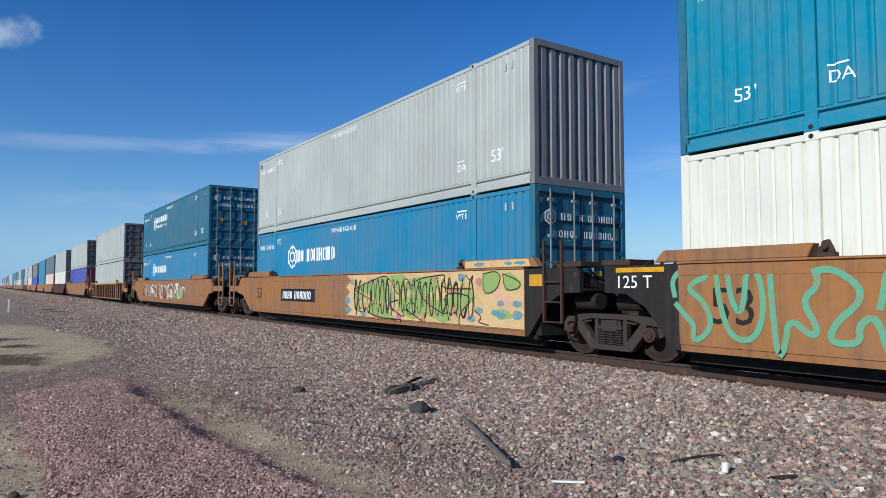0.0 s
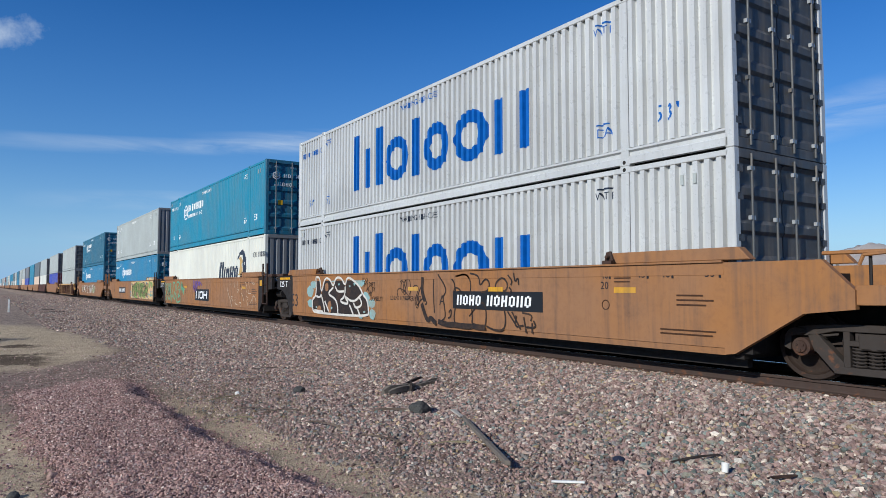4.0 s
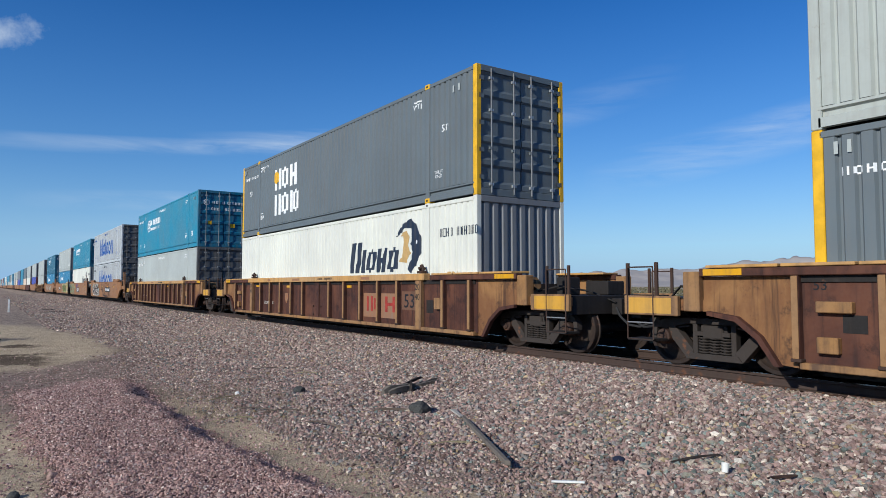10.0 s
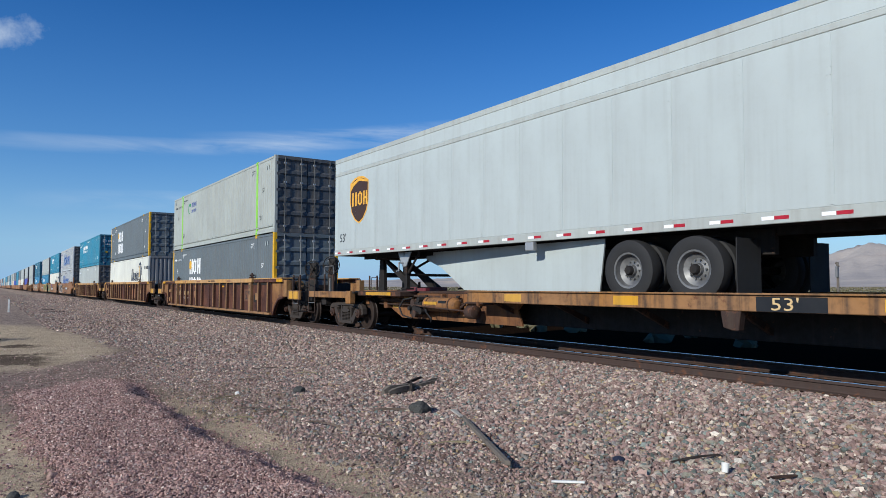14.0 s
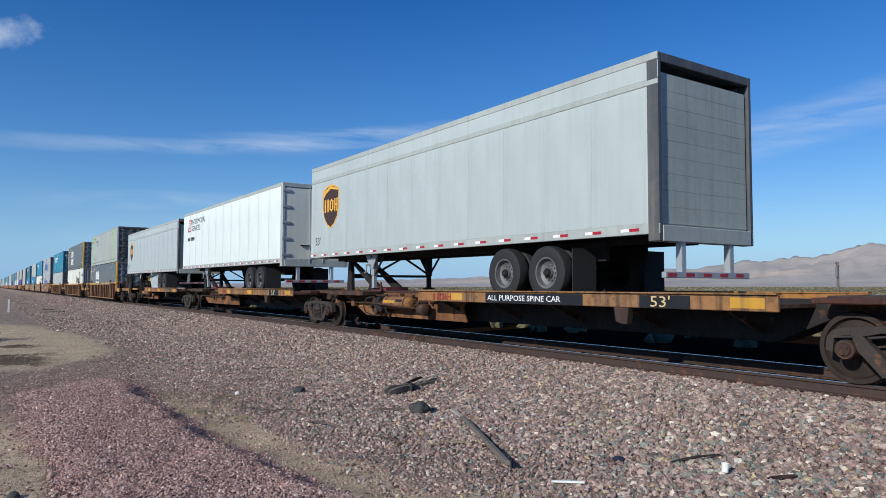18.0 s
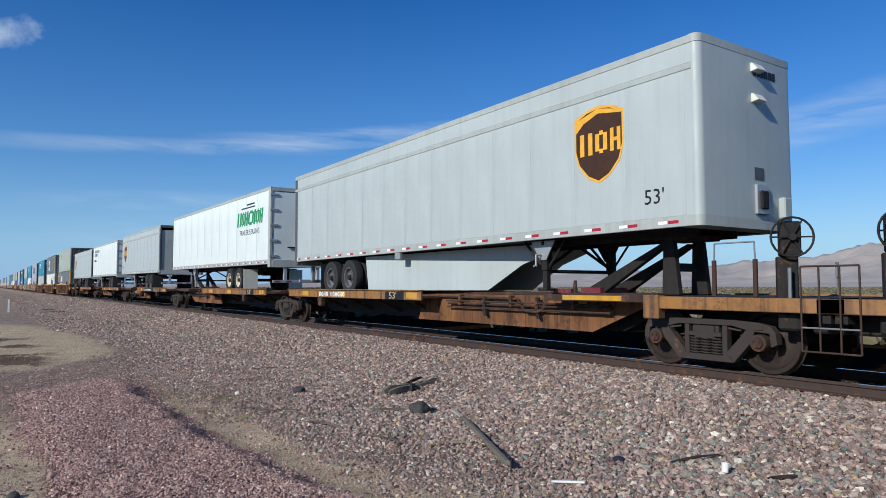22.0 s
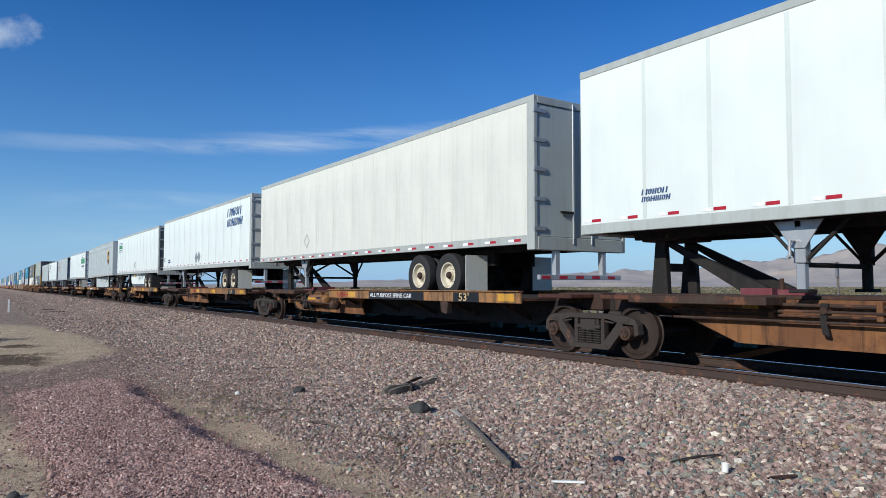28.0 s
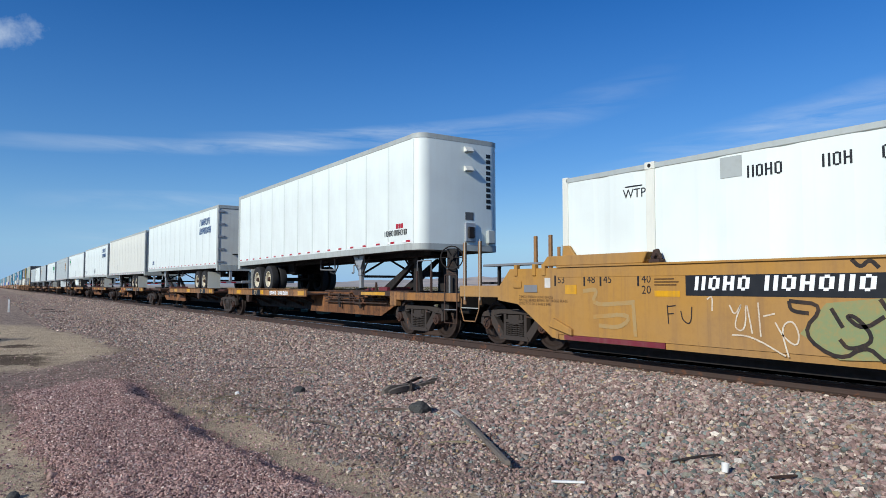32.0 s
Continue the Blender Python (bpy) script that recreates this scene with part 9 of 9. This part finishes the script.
# three rust-brown units with ribbed sides
w = ride(ribbed_well("rust-brown well car with yellow ribs, end platforms and graffiti", brake=0), -44.35)
rib_marks(w)
ride(grey_box("light grey container with dark doors under a teal one", end=DOOR_GREY, door_end=-1), -44.35, LOW)
ride(chr_box(TEAL, "teal container with white signs above a grey one"), -44.35, HIGH)
w = ride(ribbed_well("rust-brown well car with yellow ribs and faded red letters"), -67.7)
rib_marks(w)
part("patch", box(bmesh.new(), WELL_FACE - 0.002, WELL_FACE + 0.001, -3.9, -3.05, 0.42, 1.06), TAN_PATCH, w)
part("patch", box(bmesh.new(), WELL_FACE - 0.002, WELL_FACE + 0.001, -4.9, -4.05, 0.42, 1.06), TAN_PATCH, w)
part("name_sign", strokes(bmesh.new(), [0.34, 0.34, -0.22, 0.5], 0.40, 0.06, fill=0.3), FADED_RED, w).matrix_basis = near_face(-3.25, 0.58, WELL_FACE - 0.003)
c = ride(container(WHITE, end=GREY_END, door=DOOR_GREY, label="white container with navy bars and head emblem under charcoal", frame_col=WHITE, edge=WHITE, door_end=1), -67.7, LOW)
small_marks(c, INK_TAN, 0, plain_box=True)
bison_sign(c, -1.9, 1.28)
c = ride(container(CHARCOAL, door=CHARCOAL, edge=YELLOW, label="charcoal container with bold white blocks and yellow corner posts", frame_col=CHARCOAL), -67.7, HIGH)
small_marks(c, INK_WHITE, 0, warn=0.07)
rail_sign(c, 4.34, 0.6, 0.93)
w = ride(ribbed_well("rust-brown well car with yellow ribs and a brake wheel", brake=-1), -91.0)
rib_marks(w, numbered=True)
c = ride(container(CHARCOAL, door=CHARCOAL, edge=YELLOW, label="charcoal container with white blocks under a pale green-grey one", frame_col=CHARCOAL), -91.0, LOW)
small_marks(c, INK_WHITE, 0, warn=0.07)
rail_sign(c, 4.34, 0.6, 0.93)
c = ride(container(GREY_GREEN, door=DOOR_GREY, end=DOOR_GREY, post=LIME, edge=GREY_GREEN, label="pale green-grey container with lime posts and dark doors", frame_col=GREY_GREEN), -91.0, HIGH)
small_marks(c, INK_GREY_DARK, 0, warn=0.07)
part("name_sign", strokes(strokes(bmesh.new(), [0.22, 0.24, 0.2, 0.2], 0.24, 0.05, 0.0, 0.28, 0, 0.004, 0.3), [0.08, 0.14, 0.14, 0.05, 0.1, 0.1, 0.12], 0.16, 0.04, 0.0, 0.0, 0, 0.004, 0.3), INK_COOL_BLUE, c).matrix_basis = near_face(4.25, 1.82, -HW - 0.003)
bm = bmesh.new()
for i in range(9):
    a0, a1 = 0.6 + i * 0.5, 0.6 + (i + 1) * 0.5
    r0, r1 = 0.33 - 0.012 * i, 0.20
    sheet(bm, [(0.9 * r * math.cos(a), r * math.sin(a)) for r, a in ((r1, a0), (r0, a0), (r0, a1), (r1, a1))])
part("name_sign", bm, INK_GREEN, c).matrix_basis = near_face(4.62, 2.03, -HW - 0.003)

# ten trailers on two five-unit spine cars
for ends in ((-104.65, -121.75, -138.9, -156.1, -173.2, -190.25), (-194.2, -210.6, -227.65, -244.75, -261.72, -277.75)):
    for i in range(5):
        a, b = ends[i], ends[i + 1]
        u = ride(spine_unit("rust-brown and yellow spine car carrying a trailer", a - b, "end" if i == 4 else "shared", "end" if i == 0 else "hung", wheels_near=i < 4, brakes=i in (0, 2)), (a + b) / 2)
        sill_marks(u, a - b, numbers=i == 4, at=(-1.3, 3.3) if i < 4 else (-2.85, 1.6) if a > -200 else (0.8, -1.0), wheels_near=i < 4, words="ALL PURPOSE SPINE CAR" if i == 2 else "", faded=i in (1, 2))


def grey_trailer(label, length, nose, skirt, wheel_at, shield_y, doors="roll"):
    t = trailer(label, UPS_GREY, length, nose, skirt, ALU, 13 if length > 15 else 11, 0.12, RIM_DARK, doors, ROLL_DOOR, "rail", wheel_at, True)
    shield(t, shield_y, 2.66, 1.13, 1.36)
    t_mark(t, "53'", 0.24, length / 2 - 0.45 if nose > 0 else -6.9, 1.5)
    return t


def name_on_trailer(t, y, z, ink1, ink2, s=1.0, swoosh=True):
    """Slanted plain blocks over a row of small bars, with two strokes above."""
    side = [(0.0, 0.0, [w * s for w in (0.50, 0.34, 0.42, 0.66, 0.18, 0.42, 0.34)], 0.58 * s, 0.045 * s, 0.2)]
    t_bars("name_sign", t, y, z, side, ink1)
    t_mark(t, "TRAILER LEASING", 0.21 * s, y - 0.35 * s, z - 0.38 * s, ink2, 1.05)
    if swoosh:
        t_bars("stroke", t, y - 0.55 * s, z + 0.70 * s, [(0.0, 0.0, [1.7 * s], 0.05 * s, 0, 0)], ink2)
        t_bars("stroke", t, y - 1.25 * s, z + 0.82 * s, [(0.0, 0.0, [0.95 * s], 0.06 * s, 0, 0)], ink2)


def stacked_name(t, y, z, s, ink=None):
    """Two rows of slanted navy blocks."""
    ink = ink or INK_METRO
    t_bars("name_sign", t, y, z + 0.42 * s, [(0.0, 0.0, [w * s for w in (0.40, 0.27, 0.28, 0.32, 0.34)], 0.34 * s, 0.055 * s, 0.22)], ink)
    t_bars("name_sign", t, y, z, [(0.0, 0.0, [w * s for w in (0.26, 0.27, 0.30, 0.09, 0.24, 0.25, 0.28)], 0.32 * s, 0.055 * s, 0.22)], ink)


def diamond(t, y, z, r, ink, filled=False):
    bm = bmesh.new()
    if filled:
        sheet(bm, [(0, -r), (r, 0), (0, r), (-r, 0)])
    else:
        ring(bm, r, r * 0.78, 4)
    part("placard", bm, ink, t).matrix_basis = near_face(y, z, -HW - 0.001)


INK_METRO = plain("navy_blue_lettering", srgb(42, 74, 118), 0.45)
INK_GREY = plain("grey_marking", srgb(128, 136, 140), 0.6)
t = ride(grey_trailer("pearl grey van trailer with a gold shield and side skirts", 16.1, 1, True, 4.1, 6.37), -112.28, DECK + 0.015, 0.3)
t = ride(trailer("white van trailer with a red emblem and black name bars", WHITE_CLEAN, 14.75, 1, False, ALU, 12, 0.06, RIM_DARK, "swing", WHITE, "rail", 3.05), -128.88, DECK + 0.015, 0.3)
part("emblem", sheet(bmesh.new(), [(0, 0), (0.56, 0), (0.70, 0.62), (0.14, 0.62)], 0, 0.003), RED, t).matrix_basis = near_face(6.33, 3.02, -HW - 0.001)
part("emblem_ring", ring(bmesh.new(), 0.26, 0.19, 14, 0.35, 0.31, 0, 0.005), INK_WHITE, t).matrix_basis = near_face(6.33, 3.02, -HW - 0.001)
part("name_sign", bars(bmesh.new(), [0.1, 0.06, 0.12], 0.2, 0.05, 0.20, 0.21, 0.15, 0.005), INK_WHITE, t).matrix_basis = near_face(6.33, 3.02, -HW - 0.001)
t_mark(t, "INTERMODAL", 0.27, 5.58, 3.37, INK_NAVY, 1.08)
t_mark(t, "SERVICES", 0.27, 5.62, 3.03, INK_NAVY, 1.08)
t_bars("number_sign", t, 6.33, 2.54, [(0, 0, [0.09] * 4 + [-0.1] + [0.09] * 6, 0.18, 0.035, 0)], INK_BLACK)
t = ride(grey_trailer("shorter pearl grey van trailer with a gold shield and roll door", 13.85, 1, False, 3.25, 5.34), -145.68, DECK + 0.015, 0.3)
t = ride(trailer("clean white van trailer with green name blocks", WHITE_CLEAN, 15.85, 1, False, ALU, 12, 0.06, RIM, "swing", WHITE_CLEAN, "rail", 4.45), -164.08, DECK + 0.015, 0.3)
name_on_trailer(t, -3.90, 2.72, INK_GREEN, INK_NAVY, 1.0)
t = ride(grey_trailer("pearl grey van trailer facing backwards with a gold shield", 15.9, -1, True, 3.5, -5.95), -182.45, DECK + 0.015, -0.3)
t = ride(trailer("white van trailer with side skirts and a framed green sign", WHITE_CLEAN, 15.8, 1, "square", ALU, 13, 0.06, RIM, "swing", DOOR_GREY, "high", 3.3), -201.25, DECK + 0.015, 0.3)
bm = bmesh.new()
for a, b, c_, d_ in ((0, 1.6, 0, 0.03), (0, 1.6, 0.68, 0.71), (0, 0.03, 0, 0.71), (1.57, 1.6, 0, 0.71)):
    sheet(bm, [(a, c_), (b, c_), (b, d_), (a, d_)])
part("sign_frame", bm, INK_NAVY, t).matrix_basis = near_face(7.20, 2.86, -HW - 0.001)
name_on_trailer(t, 7.02, 3.12, INK_GREEN, INK_NAVY, 0.42)
diamond(t, -0.06, 1.72, 0.30, INK_GREY)
t_mark(t, "53'", 0.22, 7.75, 1.62)
part("turn_sign", soften(box(bmesh.new(), -HW - 0.02, -HW + 0.02, -0.33, 0.15, 0.88, 1.04), 0.006), SPRAY_CREAM, t)
part("arrow", sheet(bmesh.new(), [(0, 0.05), (0.09, 0), (0.09, 0.033), (0.2, 0.033), (0.2, 0.067), (0.09, 0.067), (0.09, 0.1)], 0, 0.004), INK_BLACK, t).matrix_basis = near_face(0.10, 0.91, -HW - 0.021)
t = ride(trailer("white van trailer with navy name blocks and two grey diamonds", WHITE_CLEAN, 16.15, 1, False, ALU, 13, 0.06, RIM, "swing", WHITE, "high", 3.0), -218.63, DECK + 0.015, 0.3)
stacked_name(t, -4.75, 2.85, 1.05)
stacked_name(t, 6.75, 1.52, 0.27)
t_mark(t, "53'", 0.24, 7.9, 1.6)
diamond(t, 0.45, 1.66, 0.29, INK_GREY, True)
diamond(t, -0.06, 1.69, 0.29, INK_GREY, True)
t = ride(trailer("dirty white van trailer with grey stained doors", WHITE, 15.78, 1, False, ALU, 12, 0.06, RIM, "swing", GREY, "rail", 3.6), -235.68, DECK + 0.015, 0.3)
diamond(t, 3.3, 1.7, 0.24, GREY)
t = ride(trailer("white van trailer with slanted navy name blocks", WHITE_CLEAN, 15.95, 1, False, ALU, 13, 0.06, RIM, "swing", WHITE, "high", 2.95), -252.75, DECK + 0.015, 0.3)
stacked_name(t, -4.72, 2.80, 1.0)
stacked_name(t, 6.6, 1.55, 0.27)
t = ride(trailer("white round-nosed van trailer facing backwards", WHITE_CLEAN, 14.3, -1, False, ALU, 11, 0.34, RIM, "swing", WHITE, "high", 3.0), -270.98, DECK + 0.015, -0.3)
t_bars("number_sign", t, -5.45, 1.50, [(0, 0, [0.10] * 4 + [-0.02] + [0.09] * 6, 0.15, 0.02, 0)], INK_BLACK)
t_bars("red_sign", t, -6.05, 1.68, [(0, 0, [0.11, 0.10, 0.10], 0.12, 0.02, 0)], RED)

# last car
w = ride(smooth_well("yellow ochre well car with a black number board and green graffiti", YELLOW_CAR, "truck", "truck"), -291.18)
plate_marks(w, 5.16, size=0.20, z=1.19)
for k, (txt, y) in enumerate((("53", 8.0), ("48", 7.28), ("45", 6.91), ("40", 6.12))):
    lettering("marking", txt, 0.13, INK_BLACK, w, near_face(y, 1.30, GIRDER_X))
    part("tick", bars(bmesh.new(), [0.035], 0.19, 0), INK_BLACK, w).matrix_basis = near_face(y + 0.08, 1.25, GIRDER_X)
lettering("marking", "20", 0.13, INK_BLACK, w, near_face(6.12, 1.13, GIRDER_X))
sage = sheet(bmesh.new(), [(2.36, 0.65), (2.69, 1.04), (3.4, 1.12), (4.4, 1.10), (5.5, 1.0), (6.3, 0.8), (6.0, 0.5), (4.8, 0.38), (3.32, 0.39), (2.83, 0.36)], 0, 0.001)
part("spray_paint", sage, SPRAY_GREEN, w).matrix_basis = near_face(6.0, 0, GIRDER_X)
tag(w, 6.0, (((2.23, 1.06), (2.69, 1.02), (2.36, 0.65), (2.83, 0.34), (3.13, 0.56), (3.32, 0.39)), ((2.23, 1.06), (2.25, 0.93), (2.48, 0.91)), ((2.75, 0.98), (2.88, 0.75)),
             ((2.84, 0.61), (2.94, 0.48), (3.25, 0.61), (3.04, 0.89), (2.90, 0.90), (3.10, 0.73), (3.34, 0.90)), ((3.3, 1.1), (3.6, 0.6), (4.0, 1.05), (4.3, 0.5)), ((4.3, 1.0), (4.9, 1.05), (4.6, 0.6), (5.3, 0.45)), ((5.2, 1.0), (5.6, 0.5), (6.2, 0.9), (5.7, 1.05)), ((3.3, 0.4), (4.6, 0.34), (6.2, 0.55), (6.4, 0.9))), SPRAY_BLACK, 0.05, lift=0.002)
tag(w, 6.0, (((2.2, 1.58), (2.28, 1.46), (2.36, 1.56)), ((2.45, 1.57), (2.52, 1.45), (2.6, 1.57)), ((2.7, 1.46), (2.8, 1.57), (2.9, 1.46)), ((3.0, 1.57), (3.1, 1.46), (3.2, 1.57), (3.3, 1.46)), ((3.5, 1.46), (3.6, 1.57), (3.7, 1.46), (3.85, 1.57)), ((4.0, 1.5), (4.3, 1.56), (4.2, 1.46))), SPRAY_BLACK, 0.05)
tag(w, 6.0, (((1.04, 1.06), (1.13, 1.12), (1.12, 0.90)), ((1.39, 0.99), (1.47, 0.83), (1.60, 1.07), (1.43, 0.67), (1.63, 0.63), (1.63, 1.11), (1.72, 0.61)), ((1.81, 1.03), (1.84, 0.58)), ((1.88, 0.85), (2.04, 0.89)),
             ((2.04, 0.78), (2.14, 0.60), (2.32, 0.47), (2.36, 0.65), (2.26, 0.83), (2.11, 0.71), (2.21, 0.34)), ((1.42, 0.58), (1.71, 0.58), (2.17, 0.35))), SPRAY_SILVER, 0.022)
tag(w, 6.0, (((-1.37, 1.16), (-1.01, 1.21), (-1.21, 0.92), (-0.29, 0.99)), ((-1.14, 0.73), (-0.30, 0.81), (-0.53, 0.57), (-1.02, 0.59)), ((-0.29, 1.03), (-0.25, 0.45))), SPRAY_DUST, 0.07)
tag(w, 6.0, (((0.36, 0.96), (0.38, 0.68)), ((0.36, 0.94), (0.51, 0.96)), ((0.36, 0.83), (0.48, 0.84)), ((0.60, 0.88), (0.63, 0.74), (0.77, 0.68), (0.79, 0.95))), SPRAY_BLACK, 0.018)
part("yellow_panel", box(bmesh.new(), GIRDER_X - 0.003, GIRDER_X + 0.001, 7.53, 7.81, 1.11, 1.27), PANEL_YELLOW, w)
part("yellow_panel", box(bmesh.new(), GIRDER_X - 0.003, GIRDER_X + 0.001, 5.41, 5.87, 1.09, 1.18), PANEL_YELLOW, w)
part("red_stripe", box(bmesh.new(), -1.4965, -1.4755, 5.7, 7.85, 0.30, 0.385), MAROON, w)
part("makers_plate", soften(box(bmesh.new(), GIRDER_X - 0.012, GIRDER_X, 8.54, 8.91, 1.13, 1.27), 0.004), GREY_END, w)
part("valve_cover", soften(box(bmesh.new(), GIRDER_X - 0.03, GIRDER_X, 8.99, 9.23, 1.21, 1.35), 0.012), YELLOW_CAR, w)
part("notice", box(bmesh.new(), GIRDER_X - 0.003, GIRDER_X, 8.19, 8.34, 1.22, 1.40), SPRAY_WHITE, w)
for k, words in enumerate(("2-INCH TREAD COND SHOES", "SPECIAL BRAKE BEAMS, SEE BADGE PLATE", "SPRG 7 OC D5 2 B432 2 B433")):
    lettering("marking", words, 0.052, INK_BROWN, w, near_face(9.06, 1.02 - 0.065 * k, GIRDER_X), 0.95)
part("small_print", bars(bars(bars(bmesh.new(), [0.4], 0.016, 0), [0.44], 0.016, 0, 0, 0.045), [0.36], 0.016, 0, 0, 0.09), INK_BROWN, w).matrix_basis = near_face(5.87, 1.26, GIRDER_X)
part("jacking_pad", soften(prism(bmesh.new(), [(8.2, 0.52), (7.62, 0.38), (7.62, 0.5), (8.1, 0.68)], "x", -1.56, -1.49), 0.012), YELLOW_CAR, w)
c = ride(container(WHITE_CLEAN, end=GREY_END, door=DOOR_GREY, label="white container with black markings in a yellow well car", frame_col=GREY, post=WHITE, edge=WHITE, door_end=-1), -291.18, LOW)
side_bars("number_sign", c, 4.43, 2.42, [(0, 0, [0.10] * 4 + [-0.5] + [0.10] * 3 + [-0.3] + [0.10] * 3, 0.17, 0.03, 0)], INK_BLACK)
mark(c, "WTP", 0.15, 6.65, 2.36, INK_BLACK)
side_bars("overline", c, 6.6, 2.54, [(0, 0, [0.34], 0.02, 0, 0)], INK_BLACK)
side_bars("patch", c, 4.85, 2.46, [(0, 0, [0.34], 0.3, 0, 0)], GREY)


drape_signs()


def motions():
    """Drive the train along the track, its wheels turning."""
    for ob, y0, z, tilt in MOVING:
        walk(ob, [(t * 2.0, pose(TRACK_X, y0 + travel(t * 2.0), z, tilt)) for t in range(17)])
    for wheels, y in ((SPIN_FRONT, 0.865), (SPIN_REAR, -0.865)):
        walk(wheels[0], [(k / 15, pose(0, y, WHEEL_R, -math.degrees(travel(k / 15) / WHEEL_R))) for k in range(481)])
        keys = wheels[0].animation_data
        for w in wheels[1:]:
            w.rotation_mode = "QUATERNION"
            w.animation_data_create()
            w.animation_data.action = keys.action
            w.animation_data.action_slot = keys.action_slot


motions()
